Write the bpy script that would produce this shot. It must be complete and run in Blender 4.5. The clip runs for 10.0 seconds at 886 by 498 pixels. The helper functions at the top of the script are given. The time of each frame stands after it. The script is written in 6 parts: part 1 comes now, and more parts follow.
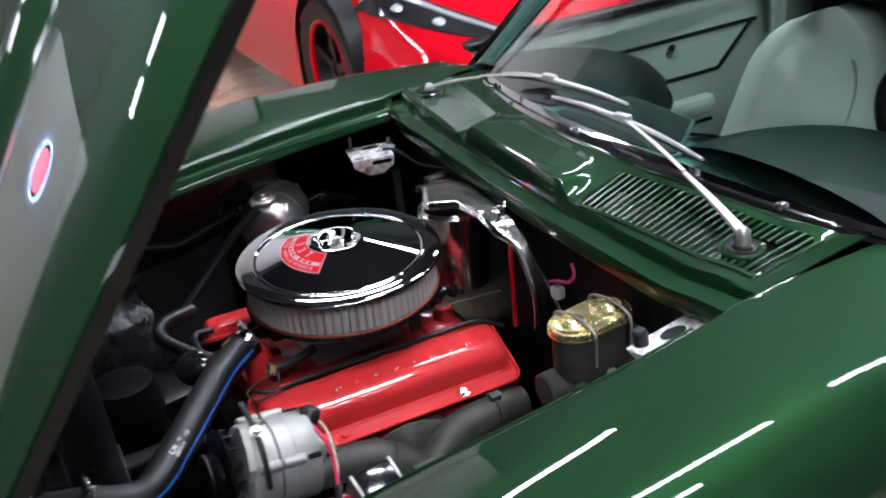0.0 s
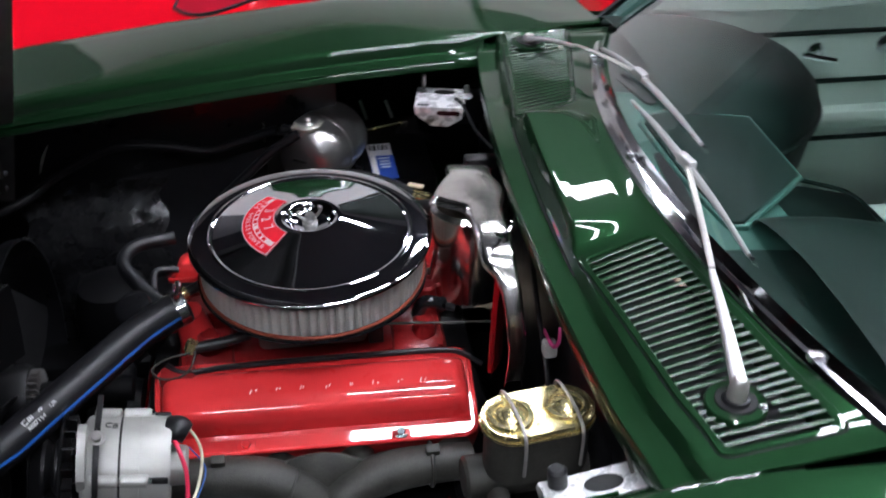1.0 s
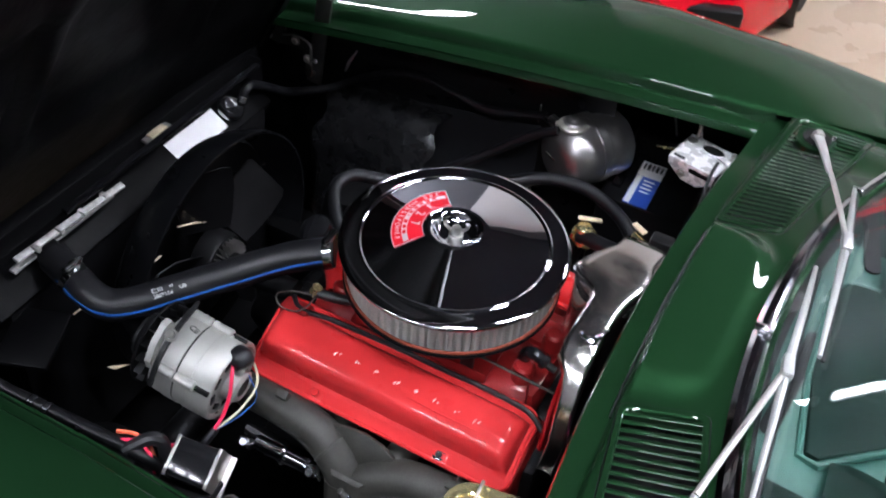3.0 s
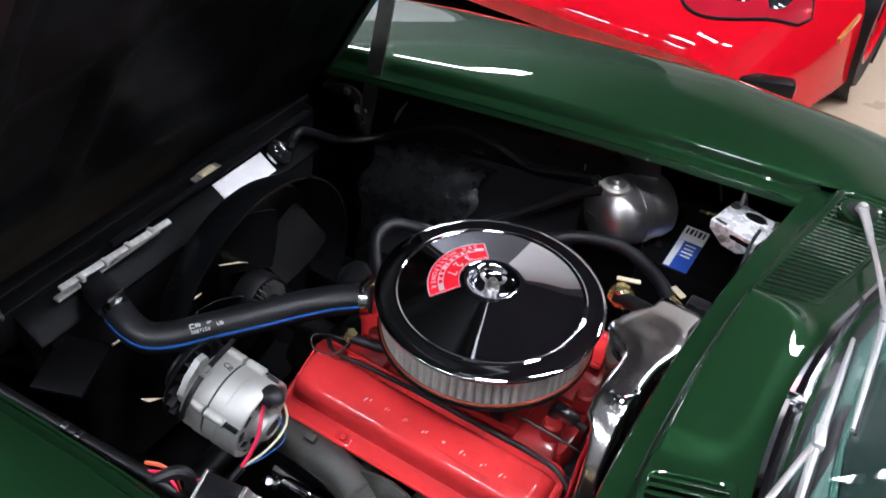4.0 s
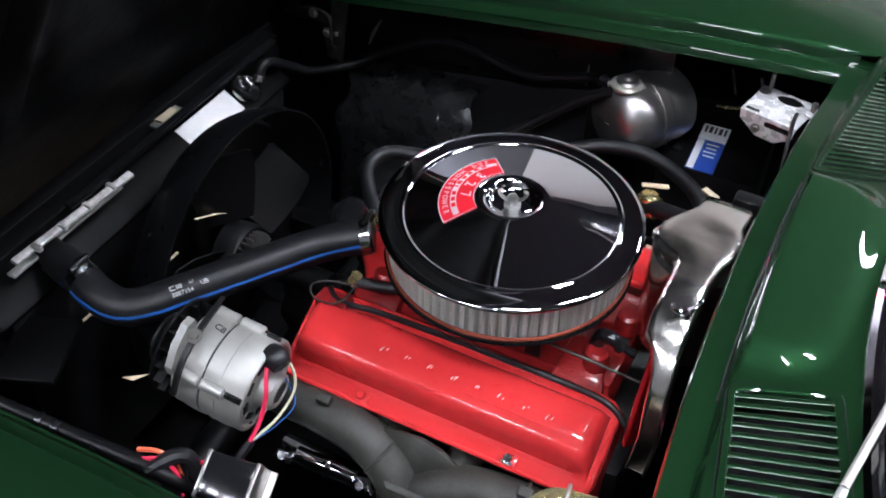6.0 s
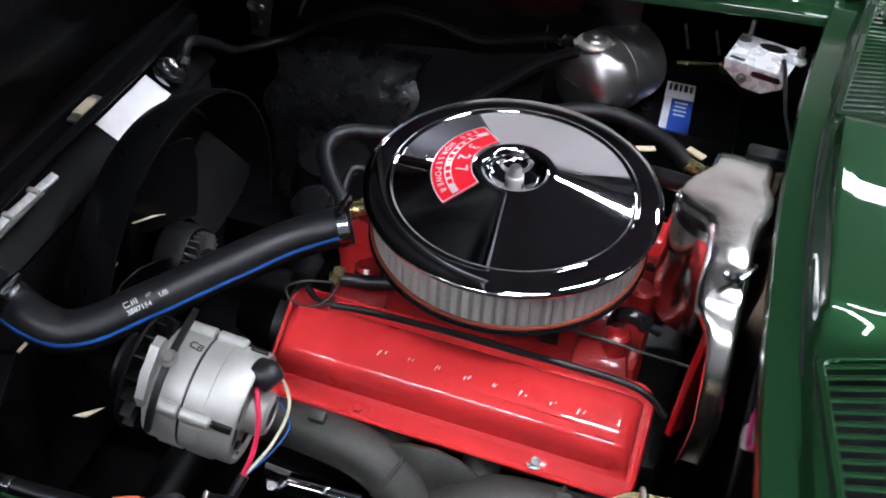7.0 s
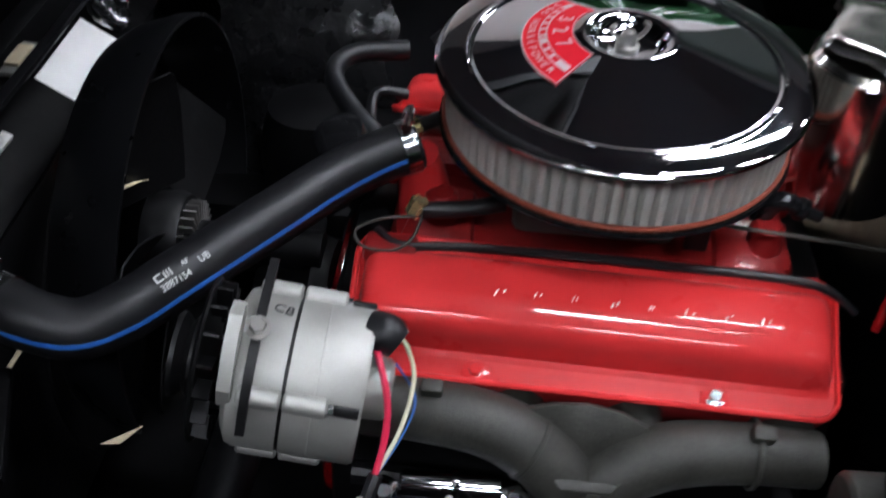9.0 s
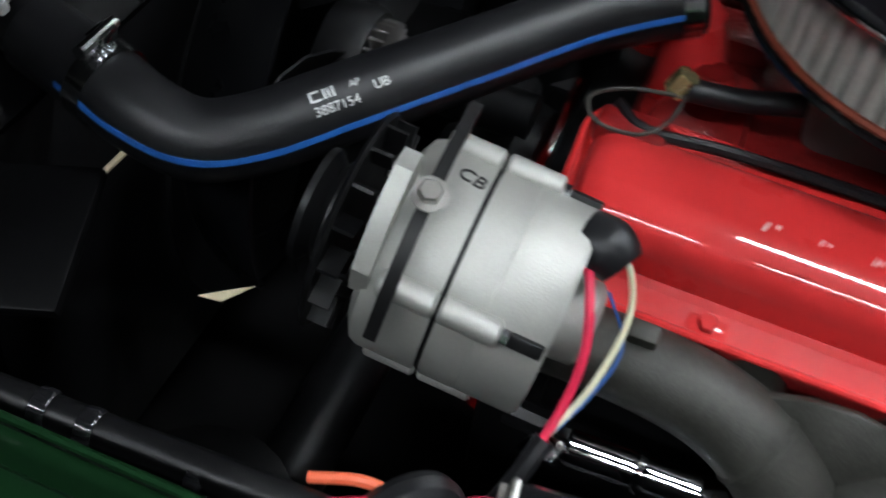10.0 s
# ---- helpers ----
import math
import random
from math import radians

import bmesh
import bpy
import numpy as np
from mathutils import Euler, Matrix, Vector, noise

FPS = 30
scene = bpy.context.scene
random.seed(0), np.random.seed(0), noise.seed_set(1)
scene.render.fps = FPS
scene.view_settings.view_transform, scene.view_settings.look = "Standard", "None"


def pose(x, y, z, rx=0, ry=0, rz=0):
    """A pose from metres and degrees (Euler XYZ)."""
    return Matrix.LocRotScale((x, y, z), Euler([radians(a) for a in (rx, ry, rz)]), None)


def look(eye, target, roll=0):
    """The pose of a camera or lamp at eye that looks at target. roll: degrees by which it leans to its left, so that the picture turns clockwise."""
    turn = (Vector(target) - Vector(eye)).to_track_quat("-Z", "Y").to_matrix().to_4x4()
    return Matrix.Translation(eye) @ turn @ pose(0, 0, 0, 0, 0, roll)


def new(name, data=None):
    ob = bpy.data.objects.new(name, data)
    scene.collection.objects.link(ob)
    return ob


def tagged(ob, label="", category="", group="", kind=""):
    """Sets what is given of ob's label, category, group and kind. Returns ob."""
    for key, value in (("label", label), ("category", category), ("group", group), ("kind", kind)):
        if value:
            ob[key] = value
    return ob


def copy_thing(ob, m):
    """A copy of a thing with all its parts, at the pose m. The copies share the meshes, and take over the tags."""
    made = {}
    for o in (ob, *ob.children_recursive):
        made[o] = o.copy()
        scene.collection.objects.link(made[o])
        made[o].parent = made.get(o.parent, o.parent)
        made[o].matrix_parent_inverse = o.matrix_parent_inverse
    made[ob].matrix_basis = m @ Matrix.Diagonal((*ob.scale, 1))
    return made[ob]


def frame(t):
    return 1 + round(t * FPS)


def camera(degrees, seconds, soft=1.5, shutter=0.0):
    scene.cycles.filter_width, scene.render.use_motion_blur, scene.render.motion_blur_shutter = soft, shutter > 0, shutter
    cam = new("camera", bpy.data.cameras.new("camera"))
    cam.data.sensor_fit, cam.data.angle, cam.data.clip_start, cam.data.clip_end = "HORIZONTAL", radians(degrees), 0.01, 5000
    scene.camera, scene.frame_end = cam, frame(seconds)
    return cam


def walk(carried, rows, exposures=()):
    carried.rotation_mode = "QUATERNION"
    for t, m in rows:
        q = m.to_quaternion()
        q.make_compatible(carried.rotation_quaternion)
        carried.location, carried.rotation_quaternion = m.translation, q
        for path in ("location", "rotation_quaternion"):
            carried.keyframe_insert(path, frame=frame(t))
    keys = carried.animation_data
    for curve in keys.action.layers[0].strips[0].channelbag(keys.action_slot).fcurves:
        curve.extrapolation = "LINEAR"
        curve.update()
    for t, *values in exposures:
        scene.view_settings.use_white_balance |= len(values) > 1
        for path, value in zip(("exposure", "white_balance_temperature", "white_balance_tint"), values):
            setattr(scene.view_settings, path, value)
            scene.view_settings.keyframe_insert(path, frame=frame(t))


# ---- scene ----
cam = camera(46.1, 10.0, 1.8, 0.5)
PATH = [
    (0, (-0.503, -1.526, 1.66), (0.254, 0.107, 0.787), -6.5),
    (0.5, (-0.201, -1.389, 1.668), (0.314, 0.269, 0.676), -5.4),
    (1, (0.003, -1.285, 1.711), (0.258, 0.363, 0.607), 0.6),
    (1.5, (0.154, -1.148, 1.753), (0.117, 0.412, 0.502), 1.2),
    (2, (0.283, -1.081, 1.826), (-0.068, 0.349, 0.473), 2.9),
    (2.5, (0.406, -1.071, 1.901), (-0.082, 0.281, 0.51), 5.6),
    (3, (0.455, -1.072, 1.94), (-0.135, 0.282, 0.592), 6.4),
    (4.5, (0.475, -1.078, 1.941), (-0.263, 0.287, 0.678), 6.5),
    (5, (0.455, -1.052, 1.892), (-0.28, 0.301, 0.615), 4.4),
    (5.5, (0.428, -1.021, 1.831), (-0.273, 0.305, 0.508), 2.2),
    (7, (0.179, -0.942, 1.648), (-0.204, 0.497, 0.313), 4.4),
    (7.5, (0.098, -0.922, 1.587), (-0.208, 0.553, 0.271), 2.6),
    (8, (0.05, -0.894, 1.528), (-0.166, 0.61, 0.227), 4.3),
    (8.5, (-0.022, -0.883, 1.472), (-0.184, 0.643, 0.19), 3.7),
    (9, (-0.101, -0.862, 1.377), (-0.187, 0.667, 0.091), 3.3),
    (9.5, (-0.126, -0.784, 1.261), (-0.326, 0.652, -0.116), 5.4),
    (10, (-0.152, -0.688, 1.199), (-0.52, 0.631, -0.258), 8.5),
]
walk(cam, [(t, look(eye, target, roll)) for t, eye, target, roll in PATH], [(0, 0.27, 6250, 12), (1.5, 0.06, 6250, 13), (2.5, 0.33, 6250, 13), (4.5, 0.46, 6250, 12), (7.2, 0.36, 6250, 12), (8.2, 0.18, 6250, 13), (8.6, 0.10, 6250, 13), (9.4, -0.04, 6400, 6), (10.0, 0.08, 6450, 4)])

# ---- world and light ----
world = bpy.data.worlds.new("world")
scene.world = world
world.use_nodes = True
world.node_tree.nodes["Background"].inputs[0].default_value = (0.02, 0.021, 0.022, 1)
world.node_tree.nodes["Background"].inputs[1].default_value = 1.0
TUBE_POWER = 80.0
ROOM_X, ROOM_Y, ROOM_H = (-10.0, 8.0), (-5.5, 6.8), 5.4
LIGHT_H = 4.75
CL = -0.04   # the car's centre line


# ---- materials ----
def material(name, color, rough=0.5, metal=0.0, coat=0.0, coat_rough=0.03, emit=None, strength=0.0,
             grain=0.0, grain_scale=200.0, stain=0.0, stain_scale=9.0, bump=0.0, bump_scale=300.0,
             rough_var=0.0, ior=1.5, spec=0.5, spread=0.0, deep=0.002):
    m = bpy.data.materials.new(name)
    m.use_nodes = True
    nt = m.node_tree
    b = nt.nodes["Principled BSDF"]
    b.inputs["Base Color"].default_value = (*color, 1)
    b.inputs["Roughness"].default_value = rough
    b.inputs["Metallic"].default_value = metal
    b.inputs["IOR"].default_value = ior
    b.inputs["Specular IOR Level"].default_value = spec
    b.inputs["Coat Weight"].default_value = coat
    b.inputs["Coat Roughness"].default_value = coat_rough
    if emit:
        b.inputs["Emission Color"].default_value = (*emit, 1)
        b.inputs["Emission Strength"].default_value = strength
    tc = nt.nodes.new("ShaderNodeTexCoord")

    def noise_node(scale, detail=4.0):
        n = nt.nodes.new("ShaderNodeTexNoise")
        n.inputs["Scale"].default_value = scale
        n.inputs["Detail"].default_value = detail
        nt.links.new(tc.outputs["Object"], n.inputs["Vector"])
        return n

    def math_node(op, a, c):
        n = nt.nodes.new("ShaderNodeMath")
        n.operation = op
        for i, v in enumerate((a, c)):
            if isinstance(v, (int, float)):
                n.inputs[i].default_value = v
            else:
                nt.links.new(v, n.inputs[i])
        return n.outputs[0]

    factor = None
    if grain:
        factor = math_node("MULTIPLY", math_node("SUBTRACT", noise_node(grain_scale).outputs[0], 0.5), 2 * grain)
    if stain:
        v = math_node("MULTIPLY", math_node("SUBTRACT", noise_node(stain_scale, 6.0).outputs[0], 0.5), 2 * stain)
        factor = math_node("ADD", factor, v) if factor else v
    if spread:
        oi = nt.nodes.new("ShaderNodeObjectInfo")
        v = math_node("MULTIPLY", math_node("SUBTRACT", oi.outputs["Random"], 0.5), 2 * spread)
        factor = math_node("ADD", factor, v) if factor else v
    if factor:
        mul = math_node("MAXIMUM", math_node("ADD", factor, 1.0), 0.0)
        mix = nt.nodes.new("ShaderNodeVectorMath")
        mix.operation = "SCALE"
        mix.inputs[0].default_value = color
        nt.links.new(mul, mix.inputs["Scale"])
        nt.links.new(mix.outputs[0], b.inputs["Base Color"])
    if rough_var:
        v = math_node("MULTIPLY", math_node("SUBTRACT", noise_node(stain_scale * 2.3, 5.0).outputs[0], 0.5), 2 * rough_var)
        nt.links.new(math_node("MAXIMUM", math_node("ADD", v, rough), 0.01), b.inputs["Roughness"])
    if bump:
        bn = nt.nodes.new("ShaderNodeBump")
        bn.inputs["Strength"].default_value = bump
        bn.inputs["Distance"].default_value = deep
        nt.links.new(noise_node(bump_scale, 3.0).outputs[0], bn.inputs["Height"])
        nt.links.new(bn.outputs[0], b.inputs["Normal"])
    return m


def glass_material(name, color=(1, 1, 1), rough=0.0, ior=1.45):
    m = bpy.data.materials.new(name)
    m.use_nodes = True
    b = m.node_tree.nodes["Principled BSDF"]
    b.inputs["Base Color"].default_value = (*color, 1)
    b.inputs["Roughness"].default_value = rough
    b.inputs["Transmission Weight"].default_value = 1.0
    b.inputs["IOR"].default_value = ior
    return m


M_GREEN = material("green paint", (0.0095, 0.037, 0.0135), 0.40, 0.5, 1.0, 0.012, spec=0.0, stain=0.08, stain_scale=3, grain=0.1, grain_scale=900)
M_REDCAR = material("red car paint", (0.62, 0.004, 0.014), 0.35, 0.0, 1.0, 0.02, spec=0.0, stain=0.05)
M_RED = material("red engine enamel", (0.63, 0.033, 0.035), 0.3, 0.0, 1.0, 0.03, spec=0.1, stain=0.12, stain_scale=14, bump=0.06, bump_scale=160, rough_var=0.1)
# shade among the engine castings is put into the base colour and blotches
M_REDCAST = material("shade-darkened red enamel on rough casting", (0.25, 0.013, 0.014), 0.34, 0.0, 0.4, 0.12, spec=0.2, stain=0.65, stain_scale=20, bump=0.5, bump_scale=220, rough_var=0.15)
M_SHROUD = material("satin black moulded plastic", (0.004, 0.0042, 0.005), 0.30, 0.0, spec=0.5, stain=0.3, stain_scale=9, bump=0.08, bump_scale=90, rough_var=0.12)
M_CHROME = material("chrome", (0.80, 0.82, 0.86), 0.035, 1.0, rough_var=0.02, stain_scale=20)
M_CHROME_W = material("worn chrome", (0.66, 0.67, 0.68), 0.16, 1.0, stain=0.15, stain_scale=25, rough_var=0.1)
M_STEEL = material("brushed stainless steel", (0.52, 0.50, 0.47), 0.34, 0.75, stain=0.2, stain_scale=20, grain=0.15, grain_scale=400, rough_var=0.12)
M_ALU = material("cast aluminium", (0.36, 0.36, 0.335), 0.46, 0.55, stain=0.16, stain_scale=30, grain=0.08, grain_scale=700, bump=0.15, bump_scale=900)
M_PLATE = material("zinc plated bracket", (0.86, 0.86, 0.86), 0.28, 0.35, stain=0.06, stain_scale=30, rough_var=0.1)
M_DULL = material("dull plated steel", (0.30, 0.29, 0.27), 0.34, 0.9, stain=0.3, stain_scale=40, rough_var=0.12)
M_SHIELD = material("polished steel", (0.76, 0.74, 0.70), 0.17, 1.0, stain=0.16, stain_scale=25, rough_var=0.10, bump=0.10, bump_scale=22)
M_TRIM = material("bright trim steel", (0.74, 0.74, 0.76), 0.1, 1.0, stain=0.06, rough_var=0.06)
M_STRIP = material("dirty bare metal", (0.55, 0.54, 0.52), 0.40, 0.4, stain=0.7, stain_scale=35, grain=0.4, grain_scale=150)
# highlights on the raised script, put in as a pale colour
M_GLINT = material("pale painted script glint", (0.88, 0.80, 0.80), 0.25, 0.0, 0.6)
M_WIPER = material("satin wiper steel", (0.50, 0.50, 0.49), 0.36, 0.6, stain=0.1, stain_scale=30)
M_GOLD = material("yellow zinc plate", (0.84, 0.71, 0.36), 0.24, 0.9, stain=0.2, stain_scale=35, rough_var=0.12)
# red enamel with the shade it sits in mixed into the colour
M_REDDARK = material("shaded red gloss enamel", (0.20, 0.004, 0.006), 0.2, 0.0, 0.6, 0.06, stain=0.15, stain_scale=30)
M_IRON = material("bare cast iron", (0.041, 0.040, 0.034), 0.55, 0.3, stain=0.6, stain_scale=24, grain=0.45, grain_scale=260, bump=0.22, bump_scale=520, rough_var=0.18)
M_BLACK = material("satin black paint", (0.0045, 0.0045, 0.005), 0.4, 0.0, spec=0.25, stain=0.35, stain_scale=11, bump=0.12, bump_scale=160, rough_var=0.12)
M_BLACKGLOSS = material("gloss black paint", (0.008, 0.008, 0.009), 0.12, 0.0, stain=0.2, rough_var=0.06)
M_UNDER = material("black fibreglass underside", (0.0020, 0.0020, 0.0023), 0.45, 0.0, spec=0.08, stain=0.5, stain_scale=5, bump=0.35, bump_scale=60, rough_var=0.15)
M_INNER = material("black inner fender panel", (0.0055, 0.0058, 0.0065), 0.34, 0.0, spec=0.35, stain=0.6, stain_scale=9, grain=0.25, grain_scale=90, bump=0.9, bump_scale=24, rough_var=0.25)
M_RUBBER = material("black rubber", (0.0075, 0.0075, 0.0088), 0.40, 0.0, spec=0.38, stain=0.25, stain_scale=22, grain=0.2, grain_scale=500, bump=0.1, bump_scale=700, rough_var=0.12)
M_TYRE = material("tyre rubber", (0.014, 0.014, 0.014), 0.65, bump=0.2, bump_scale=120, stain=0.2)
M_BLUE = material("blue stripe", (0.02, 0.11, 0.38), 0.45, stain=0.15, stain_scale=60)
M_WHITEINK = material("white ink", (0.62, 0.62, 0.62), 0.6, stain=0.3, stain_scale=160)
M_BLACKINK = material("black ink", (0.02, 0.02, 0.02), 0.6)
M_LABEL = material("white paper label", (0.92, 0.92, 0.91), 0.28, stain=0.06, stain_scale=30)
M_CREAM = material("cream sticker", (0.62, 0.52, 0.36), 0.6, stain=0.15, stain_scale=40)
M_BLUELABEL = material("blue label", (0.03, 0.09, 0.45), 0.4, stain=0.1)
M_DECAL = material("red decal", (0.62, 0.012, 0.026), 0.5, 0.0, 0.0, 0.1, spec=0.1, stain=0.08, stain_scale=60)
M_SILVERINK = material("silver foil print", (0.78, 0.78, 0.80), 0.3, 0.6)
M_FILTER = material("grey pleated filter paper", (0.40, 0.39, 0.36), 0.75, stain=0.2, stain_scale=20, grain=0.15, grain_scale=300, bump=0.3, bump_scale=900)
M_SEAL = material("orange rubber seal", (0.26, 0.055, 0.03), 0.55, stain=0.3, stain_scale=40)
M_WIRE_R = material("red wire insulation", (0.62, 0.02, 0.07), 0.4)
M_WIRE_O = material("orange wire insulation", (0.70, 0.13, 0.06), 0.4)
M_WIRE_W = material("cream wire insulation", (0.62, 0.60, 0.42), 0.45)
M_WIRE_P = material("pink wire insulation", (0.60, 0.05, 0.20), 0.45)
M_FLOOR = material("beige sealed concrete", (0.50, 0.39, 0.275), 0.28, 0.0, stain=0.05, stain_scale=1.1, grain=0.06, grain_scale=40, rough_var=0.12)
M_WALL = material("white painted wall", (0.50, 0.50, 0.49), 0.7, stain=0.05, stain_scale=2)
M_CEIL = material("dark ceiling", (0.016, 0.0185, 0.025), 0.9, spec=0.1, stain=0.1, stain_scale=2)
M_TUBE = material("lit white diffuser", (0.9, 0.9, 0.9), 0.4, emit=(0.90, 0.93, 1.0), strength=TUBE_POWER)
M_FIXTURE = material("white enamel fixture", (0.75, 0.75, 0.75), 0.4)
M_SEAT = material("pale teal vinyl", (0.42, 0.55, 0.475), 0.42, stain=0.07, stain_scale=7, bump=0.2, bump_scale=350)
M_DOORCARD = material("pale grey green door card", (0.36, 0.47, 0.41), 0.5, stain=0.06, bump=0.15, bump_scale=300)
M_DASH = material("dark green dash vinyl", (0.0042, 0.0135, 0.0105), 0.5, spec=0.12, stain=0.15, stain_scale=8, bump=0.3, bump_scale=420)
M_TEAL = material("teal dash trim", (0.021, 0.072, 0.056), 0.38, stain=0.1)
M_GLASS = glass_material("clear glass", (0.96, 0.99, 0.97))
M_REDLENS = material("clear lens over red", (0.40, 0.01, 0.025), 0.05, 0.0, 1.0, 0.01, stain=0.1)
M_AMBER = material("amber lens", (0.42, 0.11, 0.02), 0.15, 0.0, 0.5)
M_DARKLENS = material("smoked headlight lens", (0.02, 0.02, 0.022), 0.06, 0.0, 1.0)
M_LAMP = material("clear lamp strip", (0.55, 0.56, 0.58), 0.15, 0.4)
M_NEON_R = material("red neon", (0.8, 0.1, 0.1), 0.5, emit=(1.0, 0.10, 0.16), strength=14.0)
M_NEON_B = material("blue neon", (0.3, 0.4, 0.9), 0.5, emit=(0.35, 0.5, 1.0), strength=24.0)


M_DARKWALL = material("dark grey painted wall", (0.045, 0.045, 0.05), 0.7, stain=0.08, stain_scale=2)
M_GREYWALL = material("grey painted wall", (0.26, 0.26, 0.26), 0.7, stain=0.05, stain_scale=2)
M_DARKGREEN = material("dark green wall panel", (0.005, 0.012, 0.008), 0.7, stain=0.08, stain_scale=2)
M_PILLAR = material("pale grey painted pillar", (0.72, 0.72, 0.73), 0.7, stain=0.06, stain_scale=2)
M_CAP = material("cream plated cap", (0.52, 0.51, 0.44), 0.34, 0.5, stain=0.2, stain_scale=50, rough_var=0.12)
M_LEATHER = material("leathery black cover", (0.014, 0.0143, 0.0155), 0.28, 0.0, spec=0.5, stain=0.7, stain_scale=14, grain=0.3, grain_scale=60, bump=1.0, bump_scale=38, rough_var=0.25, deep=0.006)
M_SHEET = material("scuffed dark grey sheet", (0.022, 0.023, 0.026), 0.38, 0.0, stain=0.4, stain_scale=9, grain=0.2, grain_scale=90, rough_var=0.15)
M_TANK = material("dull tank metal", (0.46, 0.44, 0.43), 0.35, 0.95, stain=0.25, stain_scale=16, grain=0.15, grain_scale=300, rough_var=0.1)


# ---- building helpers ----
def link_mesh(name, bm, mat, sharp=35.0):
    bmesh.ops.recalc_face_normals(bm, faces=bm.faces)
    me = bpy.data.meshes.new(name)
    bm.to_mesh(me)
    bm.free()
    me.shade_smooth()
    me.set_sharp_from_angle(angle=radians(sharp))
    if isinstance(mat, (list, tuple)):
        for q in mat:
            me.materials.append(q)
    else:
        me.materials.append(mat)
    return new(name, me)


def part(name, bm, mat, parent, label="", sharp=35.0):
    ob = link_mesh(name, bm, mat, sharp)
    ob.parent = parent
    if label:
        ob["label"] = label
    return ob


def thing(name, label, category, at=(0, 0, 0), group="", kind=""):
    ob = new(name)
    ob.empty_display_size = 0.05
    return tagged(ob, label, category, group, kind)


def solid(name, bm, mat, label, category, group="", kind="", sharp=35.0):
    return tagged(link_mesh(name, bm, mat, sharp), label, category, group, kind)


def add(bm, other):
    """Joins a second bmesh into bm."""
    me = bpy.data.meshes.new("t")
    other.to_mesh(me)
    other.free()
    bm.from_mesh(me)
    bpy.data.meshes.remove(me)
    return bm


def box(center, size, bevel=0.0, m=None, segs=2):
    bm = bmesh.new()
    bmesh.ops.create_cube(bm, size=1.0)
    bmesh.ops.scale(bm, vec=size, verts=bm.verts)
    if bevel:
        bmesh.ops.bevel(bm, geom=list(bm.edges), offset=bevel, segments=segs, affect="EDGES", profile=0.5)
    if m is not None:
        bmesh.ops.transform(bm, matrix=m, verts=bm.verts)
    bmesh.ops.translate(bm, vec=center, verts=bm.verts)
    return bm


def lathe(profile, n=48, m=None, closed=False):
    """Turns a profile of (r, z) round the z axis."""
    bm = bmesh.new()
    rings = []
    for r, z in profile:
        if r < 1e-6:
            rings.append([bm.verts.new((0, 0, z))])
        else:
            rings.append([bm.verts.new((r * math.cos(2 * math.pi * i / n), r * math.sin(2 * math.pi * i / n), z)) for i in range(n)])
    pairs = list(zip(rings, rings[1:]))
    if closed:
        pairs.append((rings[-1], rings[0]))
    for a, b in pairs:
        for i in range(n):
            j = (i + 1) % n
            if len(a) == 1 and len(b) == 1:
                continue
            if len(a) == 1:
                bm.faces.new((a[0], b[i], b[j]))
            elif len(b) == 1:
                bm.faces.new((a[i], a[j], b[0]))
            else:
                bm.faces.new((a[i], a[j], b[j], b[i]))
    if m is not None:
        bmesh.ops.transform(bm, matrix=m, verts=bm.verts)
    return bm


def axis(p, d):
    """A matrix that takes z to the direction d at the point p."""
    return Matrix.Translation(p) @ Vector(d).to_track_quat("Z", "Y").to_matrix().to_4x4()


def cyl(p, q, r, n=20, bevel=0.0):
    p, q = Vector(p), Vector(q)
    h = (q - p).length
    b = min(bevel, r * 0.6, h * 0.4)
    prof = [(0, 0), (r - b, 0), (r, b), (r, h - b), (r - b, h), (0, h)] if b else [(0, 0), (r, 0), (r, h), (0, h)]
    return lathe(prof, n, axis(p, q - p))


def spline(pts, per=8):
    """A smooth line through the points."""
    p = [Vector(q) for q in pts]
    if len(p) < 3:
        return p
    out = []
    ext = [p[0] * 2 - p[1]] + p + [p[-1] * 2 - p[-2]]
    for i in range(1, len(ext) - 2):
        a, b, c, d = ext[i - 1:i + 3]
        for k in range(per):
            t = k / per
            out.append(0.5 * (2 * b + (c - a) * t + (2 * a - 5 * b + 4 * c - d) * t * t + (3 * b - a - 3 * c + d) * t ** 3))
    out.append(p[-1])
    return out


def sweep(pts, r, n=12, per=8, caps=True, flat=1.0, smooth=True):
    """A tube along a smooth line; r is a number or a list along the points."""
    path = spline(pts, per) if smooth else [Vector(q) for q in pts]
    m = len(path)
    bm = bmesh.new()
    rings = []
    t0 = (path[1] - path[0]).normalized()
    up = Vector((0, 0, 1)) if abs(t0.z) < 0.9 else Vector((1, 0, 0))
    for i, p in enumerate(path):
        t = (path[min(i + 1, m - 1)] - path[max(i - 1, 0)]).normalized()
        side = t.cross(up).normalized()
        up = side.cross(t).normalized()
        if isinstance(r, (list, tuple)):
            k = i / (m - 1) * (len(r) - 1)
            a = min(int(k), len(r) - 2)
            rr = r[a] + (r[a + 1] - r[a]) * (k - a)
        else:
            rr = r
        rings.append([bm.verts.new(p + rr * (math.cos(2 * math.pi * j / n) * side + flat * math.sin(2 * math.pi * j / n) * up)) for j in range(n)])
    for a, b in zip(rings, rings[1:]):
        for j in range(n):
            bm.faces.new((a[j], a[(j + 1) % n], b[(j + 1) % n], b[j]))
    if caps:
        bm.faces.new(rings[0][::-1])
        bm.faces.new(rings[-1])
    return bm


